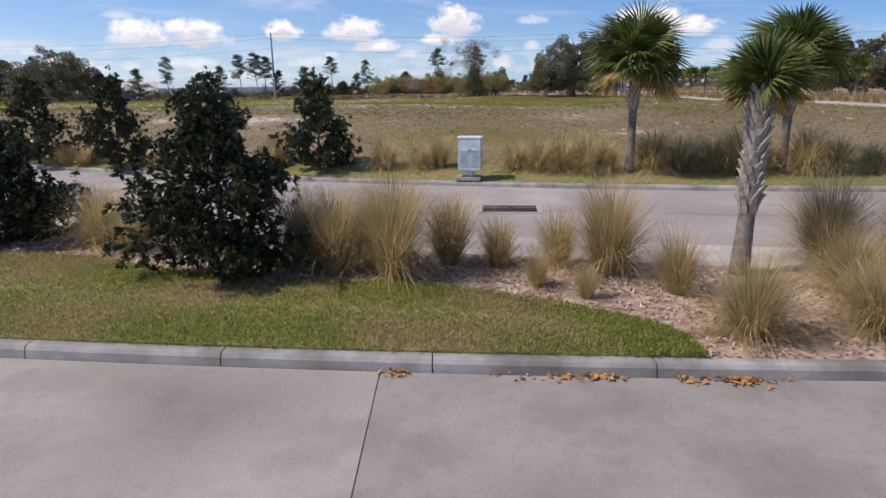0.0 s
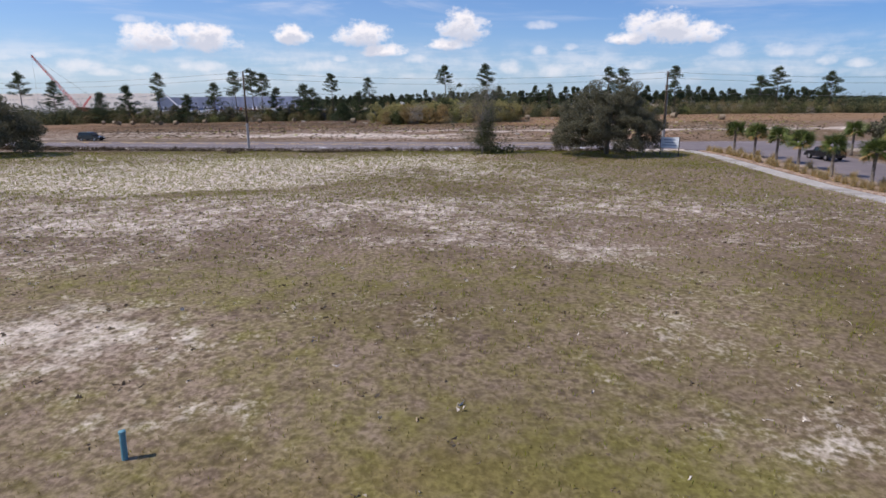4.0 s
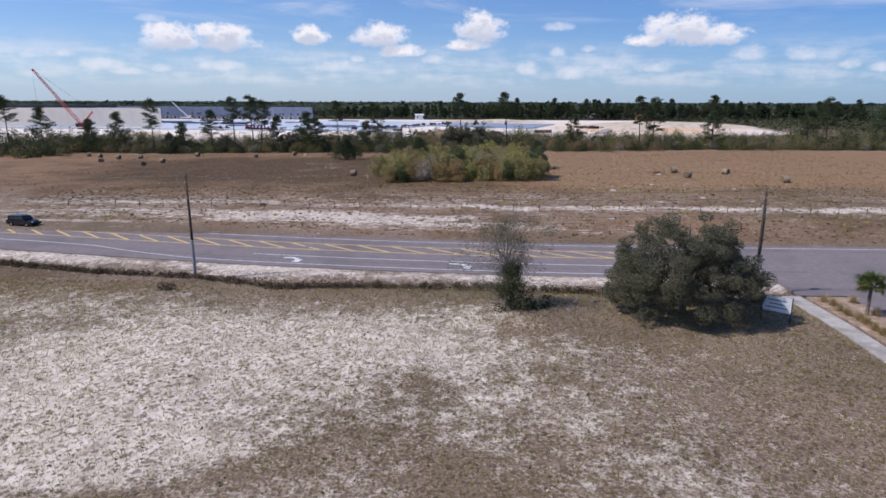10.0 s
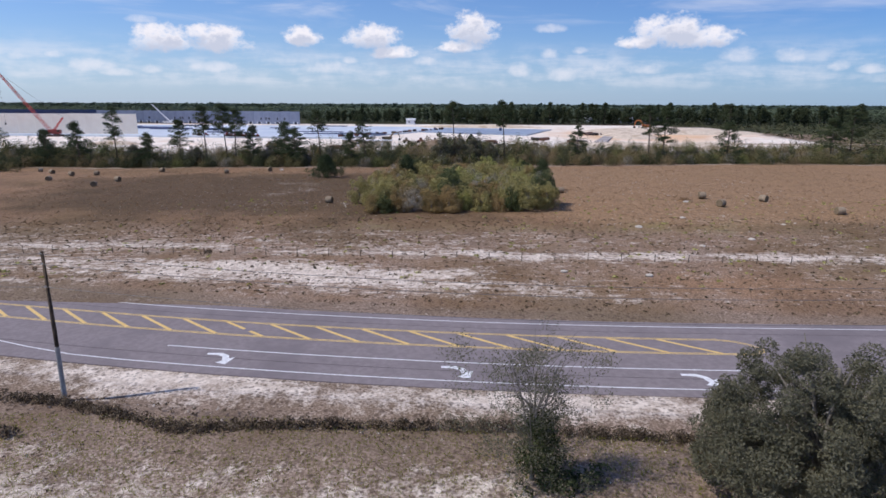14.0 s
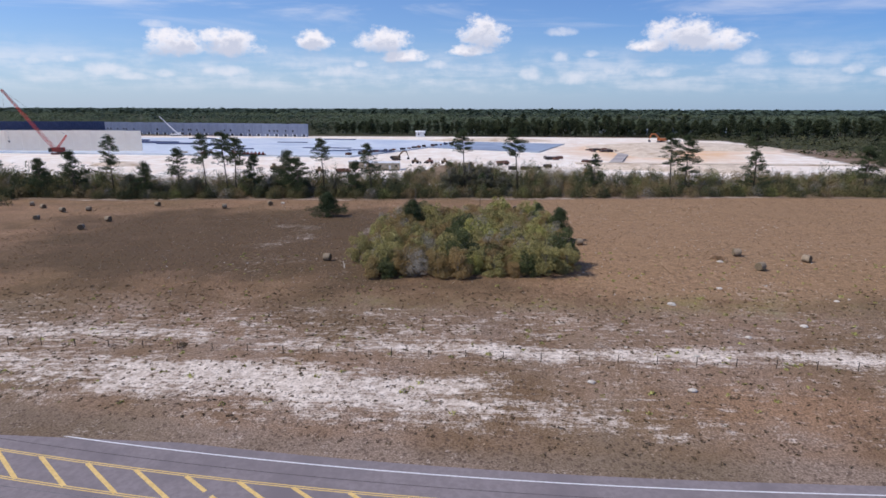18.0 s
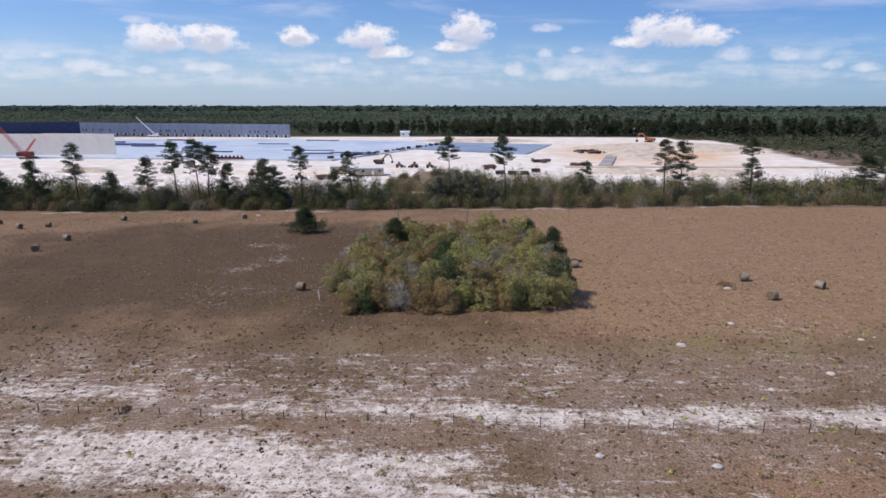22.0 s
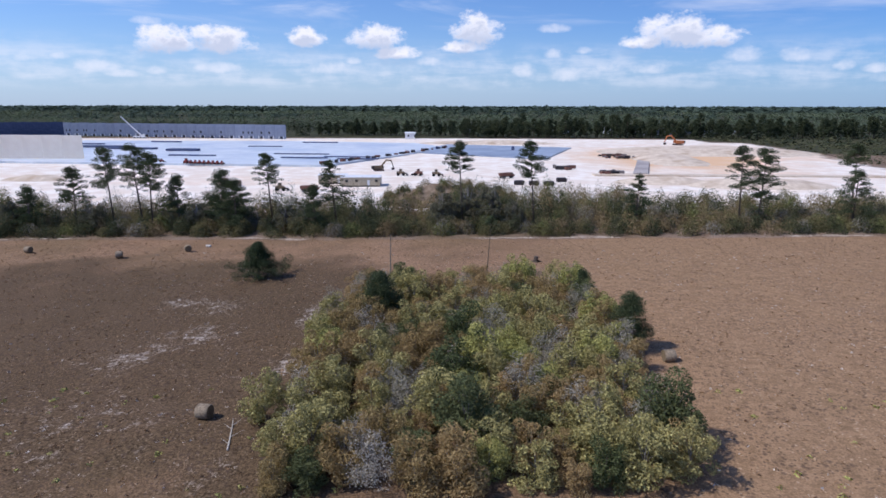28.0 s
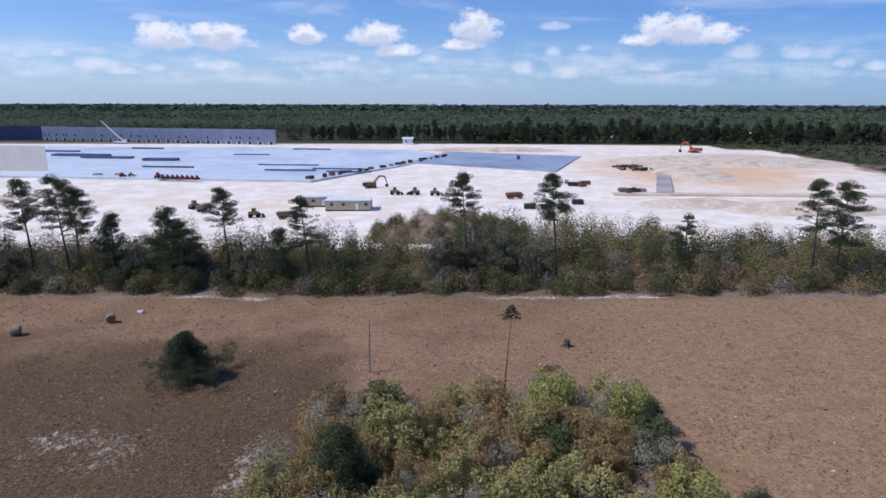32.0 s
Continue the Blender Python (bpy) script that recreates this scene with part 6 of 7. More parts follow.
EDGE = []
for k, (h, w_, low) in enumerate(((20, 7, 0.4), (15, 9, 0.2), (17, 6, 0.3))):
    me, bm = edge_tree(300 + k, h, w_, low)
    EDGE.append(tree("woodland_tree", pose(-30 - 40 * k, 760, 4.0), "tall dark tree at the edge of the far woods", "tree", bm, me, BARK, "trees at the far edge"))
rnd = random.Random(31)
for i in range(200):
    x = -155 + 590 * i / 200 + rnd.uniform(-3, 3)
    y = (752 if x < -10 else 722) + rnd.uniform(0, 22)
    k = rnd.choice((0, 1, 1, 2) if x > 0 else (1, 2))
    sc = rnd.uniform(0.75, 1.15) * (1.0 if x > 0 else 0.8)
    copy_thing(EDGE[k], pose(x, y, float(land(x, y)), 0, 0, rnd.uniform(0, 360)) @ Matrix.Diagonal((sc, sc, sc, 1)))

# ---- ditch grass, field clutter ----
rng = np.random.default_rng(201)
DITCH = [(-140, 134), (-90, 121), (-57.6, 113.0), (-40.3, 108.6), (-29.2, 107.4), (-19.0, 103.8), (-9.0, 104.6), (1.8, 104.9), (14.0, 103.7), (26, 103.6)]


def along(pts, n, spread):
    P = np.array(pts, float)
    L = np.concatenate([[0], np.cumsum(np.linalg.norm(np.diff(P, axis=0), axis=1))])
    s = rng.uniform(0, L[-1], n)
    return np.interp(s, L, P[:, 0]) + rng.normal(0, spread, n), np.interp(s, L, P[:, 1]) + rng.normal(0, spread * 0.6, n)


DITCH_GRASS = leaf_material("ditch_grass", [rgb(88, 76, 64), rgb(104, 90, 76), rgb(80, 72, 56), rgb(116, 100, 84)], 0.9, 0.15, 0.05, 1.0)
x, y = along(DITCH, 1500, 0.35)
stuff_mesh("ditch_grass", rng, np.stack([x, y, land(x, y) - 0.1, rng.uniform(0.3, 0.55, 1500), rng.uniform(0.4, 0.95, 1500)], 1), 44, 0.24, None, DITCH_GRASS, "line of dark dry grass in the roadside ditch", "grass")
x, y = along(DITCH, 500, 0.6)
stuff_mesh("ditch_grass", rng, np.stack([x, y, land(x, y) - 0.1, rng.uniform(0.3, 0.5, 500), rng.uniform(0.4, 0.8, 500)], 1), 50, 0.24, None, DRY_TUFT, "tan dry grass along the roadside ditch", "grass")
ob = new("weed_clump", crown_mesh("weed_clump", rng, [((i * 0.5, rng.uniform(-0.3, 0.3), 0.3), (0.6, 0.5, 0.4)) for i in range(3)], 70, 0.2, DARK_TUFT, 1.4))
ob.location = (-30.4, 102.6, on_land(-30.4, 102.6))
tagged(ob, "dark clump of dry weeds in the sandy lot", "weeds")


def scatter(name, n, x0, x1, y0, y1, rlo, rhi, hlo, hhi, per, size, mat, label, keep=None):
    x, y = rng.uniform(x0, x1, n), rng.uniform(y0, y1, n)
    if keep is not None:
        k = keep(x, y)
        x, y = x[k], y[k]
    m_ = len(x)
    stuff_mesh(name, rng, np.stack([x, y, land(x, y) + lumps(x, y) - 0.04, rng.uniform(rlo, rhi, m_), rng.uniform(hlo, hhi, m_)], 1), per, size, None, mat, label, "grass")


DRY_BLADE = leaf_material("dry_lawn_blades", [rgb(174, 156, 112), rgb(192, 172, 130), rgb(156, 140, 96)], 0.8, 0.4, 0.1, 1.0, 0.4)
in_view = lambda x, y: (np.abs(x) < 14 + 0.72 * y) & (y > street_far(x) + 2.6) & (y < 104.5 + highway(x)) & (x < 32) & (rng.uniform(0, 1, len(x)) < 0.25 + np.clip((y - 30) / 30, 0, 0.75))
scatter("lot_tufts", 5000, -75, 32, 50, 113, 0.10, 0.22, 0.04, 0.10, 10, 0.6, DARK_TUFT, "small dark weed tufts all over the sandy lot", in_view)
scatter("lot_tufts", 9000, -75, 32, 24, 113, 0.08, 0.24, 0.015, 0.055, 7, 0.8, DRY_TUFT, "small dry grass tufts all over the sandy lot", in_view)
beyond = lambda x, y: (y > 128.5 + highway(x)) & (np.abs(x) < 0.8 * y - 40)
CLOD = leaf_material("dark_clods", [rgb(94, 80, 66), rgb(110, 94, 78), rgb(84, 78, 58), rgb(124, 106, 88)], 0.9, 0.1, 0.05, 1.0)
scatter("verge_tufts", 4600, -85, 85, 128, 176, 0.10, 0.32, 0.06, 0.22, 14, 0.6, CLOD, "dark weed tufts on the sandy ground beyond the highway", beyond)
scatter("field_tufts", 14000, -120, 120, 160, 284, 0.12, 0.34, 0.04, 0.14, 6, 0.8, FIELD_TUFT, "brown cut grass tufts over the field", None)
scatter("field_tufts", 500, -60, 90, 136, 200, 0.2, 0.5, 0.12, 0.35, 12, 0.6, SCRUB[1], "green weed tufts in the field", beyond)
# thin standing grass all over the lot, sparse seen from above and closed seen along the ground
n = 130000
x, y = rng.uniform(-1, 1, n) * 62 - 16, 23.5 + 82 * rng.uniform(0, 1, n) ** 0.72
k = (rng.uniform(0, 1, n) < np.interp(y, [24, 42, 48, 60, 68, 110], [0.8, 0.8, 0.6, 0.5, 1, 1]) * np.clip(1.15 - 2.2 * near_sand(x, y), 0.08, 1)) & (y > street_far(x) + 2.4) & (y < 103.5 + highway(x)) & (np.abs(x) < 16 + 0.72 * y) & (x < 33)
x, y = np.repeat(x[k], 3), np.repeat(y[k], 3)
x, y = x + rng.normal(0, 0.07, len(x)), y + rng.normal(0, 0.07, len(x))
base = np.stack([x, y, land(x, y) + lumps(x, y) - 0.02], 1)
dirs = rng.normal(0, 0.2, (len(x), 3)) + np.array([0, 0, 1.0])
dirs /= np.linalg.norm(dirs, axis=1, keepdims=True)
LOT_GRASS = leaf_material("thin_grass", [rgb(140, 142, 62), rgb(156, 154, 72), rgb(130, 136, 56), rgb(164, 156, 84)], 0.85, 0.4, 0.06, 1.0, 0.3)
LOT_STRAW = leaf_material("thin_straw", [rgb(140, 124, 78), rgb(154, 136, 88), rgb(126, 118, 64), rgb(146, 128, 78)], 0.85, 0.4, 0.06, 1.0, 0.3)
far_ = y + 5 * np.sin(x * 0.11) + rng.normal(0, 5, len(y)) > 40
for pick, size_, mt, lab in ((far_, 0.15, LOT_GRASS, "thin olive grass standing all over the lot"), (~far_, 0.10, LOT_STRAW, "thin straw-coloured grass standing on the near lot")):
    tagged(new("lot_grass", quad_mesh("lot_grass", leaf_blades(rng, base[pick], dirs[pick], size_, 0.11, 0.0), quads(int(pick.sum())), mt)), lab, "grass", kind="stuff")
LITTER = leaf_material("pale_litter", [rgb(204, 192, 176), rgb(226, 216, 204), rgb(186, 170, 150)], 0.9, 0.0, 0.1, 1.0)
scatter("pale_litter", 5000, -60, 32, 24, 112, 0.06, 0.2, 0.02, 0.06, 4, 0.9, LITTER, "pale dry litter and pebbles on the lot", in_view)
scatter("pale_litter", 2600, -70, 80, 150, 270, 0.08, 0.3, 0.02, 0.06, 4, 0.9, LITTER, "pale straw litter on the field", None)

# lawn blades and mulch chips close to the lot
n = 80000
x = rng.uniform(-11, 2.95, n)
y = lot_kerb(x) + 0.17 + rng.uniform(0, 1, n) * (np.interp(x, TURF_X, TURF_Y) - lot_kerb(x) - 0.17)
P = np.stack([x, y, np.full(n, 0.175) + rng.uniform(0, 0.04, n)], 1)
D = rng.normal(0, 0.5, (n, 3)) + np.array([0, 0, 1.0])
D /= np.linalg.norm(D, axis=1, keepdims=True)
patch = np.sin(x * 1.3 + 2 * np.sin(y * 1.1)) + np.sin(y * 2.1 - x * 0.7) + 0.8 * np.sin(x * 3.1 + y * 2.3) + rng.normal(0, 0.9, n) > 0.35
for pick, mt, lab in ((~patch, BLADE, "short green grass blades"), (patch, DRY_BLADE, "short straw-coloured grass blades")):
    tagged(new("lawn_blades", quad_mesh("lawn_blades", leaf_blades(rng, P[pick], D[pick], 0.075, 0.085, 0.15), quads(int(pick.sum())), mt)), lab, "grass", kind="stuff")
n = 15000
x = rng.uniform(-12, 12, n)
lo = np.where(x < 2.95, np.interp(x, TURF_X, TURF_Y), lot_kerb(x) + 0.22)
y = lo + rng.uniform(0, 1, n) * (street_far(x) - 10.15 - lo)
MULCH_CHIP = leaf_material("mulch_chips", [rgb(134, 111, 96), rgb(172, 148, 130), rgb(206, 188, 172), rgb(112, 92, 78)], 0.9, 0.0, 0.1, 1.0)
tagged(new("mulch_chips", quad_mesh("mulch_chips", leaf_chips(rng, np.stack([x, y, np.full(n, 0.155)], 1), np.tile([0, 0, 1.0], (n, 1)), 0.055, 1.6, 0.45, 0.7), tris(n), MULCH_CHIP)), "loose pale bark chips on the bed", "mulch", kind="stuff")
LEAF_LITTER = leaf_material("fallen_leaves", [rgb(170, 124, 78), rgb(194, 150, 100), rgb(146, 106, 68)], 0.8, 0.1, 0.1, 1.0)
pts = []
for cx, w_, n in ((1.55, 0.22, 60), (3.2, 0.26, 80), (2.6, 0.10, 16), (-0.55, 0.07, 34), (0.9, 0.4, 16)):
    gx = rng.normal(cx, w_, n)
    pts.append(np.stack([gx, lot_kerb(gx) - np.abs(rng.normal(0.03, 0.07, n)) - 0.01, np.full(n, 0.015) + rng.uniform(0, 0.02, n)], 1))
P = np.concatenate(pts)
tagged(new("fallen_leaves", quad_mesh("fallen_leaves", leaf_chips(rng, P, np.tile([0, 0, 1.0], (len(P), 1)), 0.06, 1.5, 0.5, 0.8), tris(len(P)), LEAF_LITTER)), "small drifts of orange fallen leaves along the kerb", "leaves", kind="stuff")

# hay bales
HAY = material("weathered_hay", rgb(134, 119, 100), rgb(168, 151, 127), 5.0, 0.95, 0.7, c3=rgb(108, 95, 79), scale3=1.2, vary=0.12, bumpscale=14)
HAYEND = material("hay_end", rgb(96, 84, 66), rgb(134, 118, 94), 9.0, 0.95, 0.9, vary=0.1)


def bale_meshes(seed):
    r_ = random.Random(seed)
    bm = bmesh.new()
    rings = []
    for xx, rr in ((-0.68, 0.70), (-0.62, 0.755), (-0.3, 0.775), (0.0, 0.77), (0.32, 0.778), (0.62, 0.755), (0.68, 0.70)):
        rings.append([bm.verts.new((xx + r_.uniform(-0.01, 0.01), rr * math.cos(a) * (1 + r_.uniform(-0.015, 0.015)), 0.72 + rr * math.sin(a) * (0.94 if math.sin(a) < 0 else 1))) for a in [2 * math.pi * k / 20 for k in range(20)]])
    for a, b in zip(rings, rings[1:]):
        for k in range(20):
            bm.faces.new((a[k], a[(k + 1) % 20], b[(k + 1) % 20], b[k]))
    ends = []
    for sgn in (-1, 1):
        e = bmesh.new()
        prev = None
        for j, rr in enumerate((0.70, 0.52, 0.36, 0.2)):
            xx = sgn * (0.68 + (0.012 if j % 2 else -0.004))
            ring = [e.verts.new((xx, rr * math.cos(a), 0.72 + rr * math.sin(a) * (0.94 if math.sin(a) < 0 else 1))) for a in [2 * math.pi * k / 20 for k in range(20)]]
            if prev:
                for k in range(20):
                    e.faces.new((prev[k], prev[(k + 1) % 20], ring[(k + 1) % 20], ring[k]))
            prev = ring
        e.faces.new(prev)
        ends.append(e)
    return bm, ends


b0 = None
for i, (x, y) in enumerate([(-134, 262), (-121, 241.3), (-123.6, 256), (-116.8, 258.3), (-99, 239.1), (-98.5, 226.5), (-100.3, 268.3), (-76.3, 263.3), (-27.2, 192.8), (-63.8, 269.5), (52.8, 197.6), (52.3, 186.6), (70.6, 178.6), (63.2, 192.0), (24.0, 207.6), (-142, 268)]):
    m_ = pose(x, y, on_land(x, y), 0, 0, (37 * i) % 70 - 25 + (90 if i % 4 == 1 else 0))
    if b0 is None:
        b0 = thing("hay_bale", m_, "weathered grey round hay bale lying in the field", "hay bale", "hay bales")
        bm, ends = bale_meshes(5)
        part("wrap", bm, HAY, b0, smooth=True)
        for e in ends:
            part("end_face", e, HAYEND, b0)
    else:
        copy_thing(b0, m_)
        
# brush heaps, stump, pale rocks
for x, y, s in ((48.5, 193.5, 1.3), (10.0, 250.4, 1.0), (-36, 150.5, 0.9)):
    ob = new("brush_heap", crown_mesh("brush_heap", rng, [((rng.normal(0, 0.5), rng.normal(0, 0.4), 0.25), (0.6, 0.5, 0.35)) for _ in range(5)], 60, 0.22, FIELD_TUFT if s > 1.1 else DARK_TUFT, 2.0, 0.3, 0.4, 1.2))
    ob.location, ob.scale = (x, y, on_land(x, y)), (s, s, s)
    tagged(ob, "small heap of dry brush lying in the field", "brush")
stump = thing("tree_stump", (13.9, 258.9, on_land(13.9, 258.9)), "broken brown tree stump in the field", "stump")
part("wood", tube([(0, 0, -0.1), (0, 0, 0.5), (0.05, 0, 1.1), (0.1, 0.05, 1.25)], [0.75, 0.5, 0.45, 0.2], 9), BARK, stump)
for k in range(4):
    part("root", tube([(0.4 * math.cos(k * 1.6), 0.4 * math.sin(k * 1.6), 0.25), (1.3 * math.cos(k * 1.6), 1.3 * math.sin(k * 1.6), 0.0)], [0.18, 0.06], 6), BARK, stump)
DEADWOOD = material("bleached_wood", rgb(176, 166, 152), rgb(204, 196, 184), 6.0, 0.9, 0.3)
ROCK = material("pale_rock", rgb(190, 180, 166), rgb(216, 208, 196), 3.0, 0.9, 0.6, vary=0.1)
for i, (x, y, s) in enumerate([(30.9, 168.3, 0.7), (41, 176, 0.5), (46, 160, 0.55), (28, 150, 0.4), (36.8, 156, 0.45), (47.5, 192.2, 0.6), (20, 152, 0.4), (-61.4, 274.9, 0.7), (56, 170, 0.5), (14, 143, 0.45), (24.5, 141.5, 0.5)]):
    bm = bmesh.new()
    bmesh.ops.create_icosphere(bm, subdivisions=2, radius=1.0)
    for v in bm.verts:
        v.co *= 1 + 0.28 * noise.noise(v.co * 1.3 + Vector((i * 3.1, 0, 0)))
        v.co.z *= 0.5
    me = bpy.data.meshes.new("rock")
    bm.to_mesh(me)
    bm.free()
    me.materials.append(ROCK)
    ob = new("rock", me)
    ob.location, ob.scale = (x, y, on_land(x, y) + 0.1 * s), (s, s * 0.8, s)
    tagged(ob, "pale lump of rock lying in the field", "rock", "field rocks")

fallen = thing("fallen_branch", (-22.6, 189.5, on_land(-22.6, 189.5)), "bleached fallen branch lying beside the thicket", "branch")
part("stem", tube([(0, -2.6, 0.08), (-0.5, -0.6, 0.16), (-1.0, 1.2, 0.12), (-1.4, 2.6, 0.3)], [0.09, 0.075, 0.055, 0.02], 6), DEADWOOD, fallen)
for a, b in (((-0.5, -0.6, 0.16), (0.5, 0.5, 0.4)), ((-0.9, 0.9, 0.14), (-1.9, 1.5, 0.35)), ((-1.1, 1.5, 0.15), (-0.4, 2.4, 0.45)), ((-0.2, -1.7, 0.1), (-1.2, -1.0, 0.3))):
    part("twig", tube([a, b], [0.035, 0.01], 5), DEADWOOD, fallen)

# wire fence along the field
fence = thing("field_fence", (0, 0, 0), "thin wire fence on short wooden posts along the field", "fence")
FP = []
for i in range(34):
    x = -72 + i * 4.5
    y = 148.3 - 0.035 * x
    z = on_land(x, y)
    FP.append(Vector((x, y, z)))
    part("post", tube([(x, y, z - 0.1), (x + 0.02, y, z + 1.15)], [0.05, 0.045], 6), MAT_POLE, fence)
for h in (0.5, 1.05):
    part("wire", tube([p_ + Vector((0, -0.05, h)) for p_ in FP], [0.008] * len(FP), 3, cap=False), MAT_WIRE, fence)

# ---- vehicles ----
GLASS = material("tinted_glass", rgb(22, 26, 30), rgb(30, 34, 38), 2.0, 0.08, spec=0.6)
TYRE = material("tyre", rgb(24, 23, 23), rgb(36, 34, 34), 8.0, 0.9)
RIM = material("rim", rgb(150, 150, 152), rgb(176, 176, 178), 4.0, 0.35, metal=0.7)
LAMP_W = material("clear_lamp", rgb(210, 212, 216), rgb(226, 228, 230), 4.0, 0.2)
LAMP_R = material("red_lamp", rgb(130, 20, 18), rgb(150, 28, 24), 4.0, 0.2)
PAINTS = {"black": material("black_car_paint", rgb(22, 24, 30), rgb(28, 30, 36), 1.0, 0.2, spec=0.6), "white": material("white_car_paint", rgb(218, 220, 222), rgb(228, 230, 232), 1.0, 0.25, spec=0.6)}


def extrude_profile(prof, half_w, taper=0.0):
    """A body from a side outline (x, z), drawn in a little towards the roof by taper."""
    bm = bmesh.new()
    zmax = max(z for _, z in prof)
    L = [bm.verts.new((x, -half_w * (1 - taper * max(0, z) / zmax), z)) for x, z in prof]
    R = [bm.verts.new((x, half_w * (1 - taper * max(0, z) / zmax), z)) for x, z in prof]
    bm.faces.new(L)
    bm.faces.new(R[::-1])
    n_ = len(prof)
    for i in range(n_):
        bm.faces.new((L[i], R[i], R[(i + 1) % n_], L[(i + 1) % n_]))
    bmesh.ops.recalc_face_normals(bm, faces=bm.faces)
    bmesh.ops.bevel(bm, geom=bm.edges[:], offset=0.05, segments=2, affect="EDGES")
    return bm


def car(at, paint, label, suv=True):
    c = thing("car", at, label, "car")
    h = 1.72 if suv else 1.45
    part("body", extrude_profile([(-2.35, 0.35), (-2.38, 0.85), (-2.2, 1.02), (1.1, 1.02), (2.1, 0.88), (2.35, 0.7), (2.33, 0.35)], 0.92, 0.04), PAINTS[paint], c, smooth=False)
    part("cabin", extrude_profile([(-2.15, 1.0), (-1.95, h - 0.1), (-1.6, h), (0.1, h), (0.45, h - 0.08), (1.15, 1.0)], 0.86, 0.14), PAINTS[paint], c)
    for sgn in (-1, 1):
        for a, b in ((-1.8, -0.95), (-0.85, 0.0), (0.08, 0.75)):
            part("side_window", box(b - a, 0.02, 0.4, ((a + b) / 2, sgn * 0.785, 1.02 + (h - 1.02) * 0.5), 0.006, Matrix.Rotation(sgn * 0.13, 3, "X")), GLASS, c)
        part("headlight", box(0.1, 0.36, 0.14, (2.26, sgn * 0.66, 0.74), 0.02), LAMP_W, c)
        part("tail_light", box(0.08, 0.2, 0.3, (-2.33, sgn * 0.78, 0.85), 0.02), LAMP_R, c)
        for x in (-1.42, 1.42):
            wh = part("wheel", tube([(x, sgn * 0.74, 0.35), (x, sgn * 0.93, 0.35)], [0.35, 0.35], 20), TYRE, c)
            part("rim", tube([(x, sgn * 0.92, 0.35), (x, sgn * 0.945, 0.35)], [0.22, 0.20], 14), RIM, wh)
    part("windscreen", box(0.03, 1.45, 0.72, (0.86, 0, 1.02 + (h - 1.02) * 0.5), 0.01, Matrix.Rotation(-0.85, 3, "Y")), GLASS, c)
    part("rear_window", box(0.03, 1.4, 0.45, (-2.09, 0, 1.02 + (h - 1.02) * 0.55), 0.01, Matrix.Rotation(0.25, 3, "Y")), GLASS, c)
    part("bumper", box(0.18, 1.8, 0.22, (2.32, 0, 0.45), 0.05), TYRE, c)
    return c


car(pose(-68.0, 123.0 + float(highway(-68.0)), 2.82, 0, 0, -10), "black", "black estate car on the far lane of the highway")
car(pose(44.3, 90.5, on_land(44.3, 90.5) + 0.12, 0, 0, 95), "black", "dark saloon car on the side road", False)

# ---- building site beyond the scrub belt ----
SHEET = material("pale_slab", rgb(200, 208, 216), rgb(216, 222, 228), 0.12, 0.5, c3=rgb(182, 194, 210), scale3=0.02, place="Position", spec=0.4)
SHEET2 = material("wet_slab", rgb(146, 158, 174), rgb(168, 178, 192), 0.1, 0.45, c3=rgb(126, 140, 162), scale3=0.03, place="Position", spec=0.5)
TILTUP = material("tilt_up_panel", rgb(240, 226, 208), rgb(246, 234, 218), 0.4, 0.85, vary=0.03, c3=rgb(232, 217, 200), scale3=0.1)
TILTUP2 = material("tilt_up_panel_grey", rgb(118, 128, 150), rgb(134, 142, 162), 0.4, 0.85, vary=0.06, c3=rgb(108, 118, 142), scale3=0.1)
# darker copy of the panels, the wall's shade put into its blue-grey
TILTUP3 = material("tilt_up_panel_shaded", rgb(64, 74, 104), rgb(78, 88, 118), 0.4, 0.8, vary=0.05)
# dark blocks stand for openings, the unlit inside put into the colour
OPENING = material("dark_opening", rgb(34, 36, 44), rgb(48, 50, 58), 2.0, 0.8)
RED = material("machine_red", rgb(124, 48, 44), rgb(148, 62, 54), 2.0, 0.6, c3=rgb(100, 46, 44), scale3=0.8)
YEL = material("machine_ochre", rgb(122, 104, 82), rgb(140, 120, 96), 2.0, 0.7, c3=rgb(104, 88, 68), scale3=0.8)
ORANGE = material("machine_orange", rgb(176, 104, 64), rgb(192, 120, 76), 2.0, 0.6)
DARKM = material("dark_steel", rgb(52, 48, 50), rgb(74, 68, 68), 3.0, 0.6, metal=0.3)
RUST = material("rusty_steel", rgb(110, 76, 66), rgb(136, 98, 84), 3.0, 0.8)
BEIGE = material("trailer_siding", rgb(172, 160, 138), rgb(188, 176, 154), 1.0, 0.7)
ROOFW = material("white_roof", rgb(214, 216, 220), rgb(230, 232, 234), 0.5, 0.6)
CRANEW = material("crane_white", rgb(214, 214, 216), rgb(228, 228, 230), 1.0, 0.5)
CRANER = material("crane_red", rgb(196, 84, 72), rgb(214, 104, 90), 1.0, 0.6)
SPOIL = material("spoil", rgb(206, 188, 166), rgb(228, 212, 192), 0.6, 0.95, 0.5, c3=rgb(190, 168, 144), scale3=0.15, place="Position", bumpscale=3)


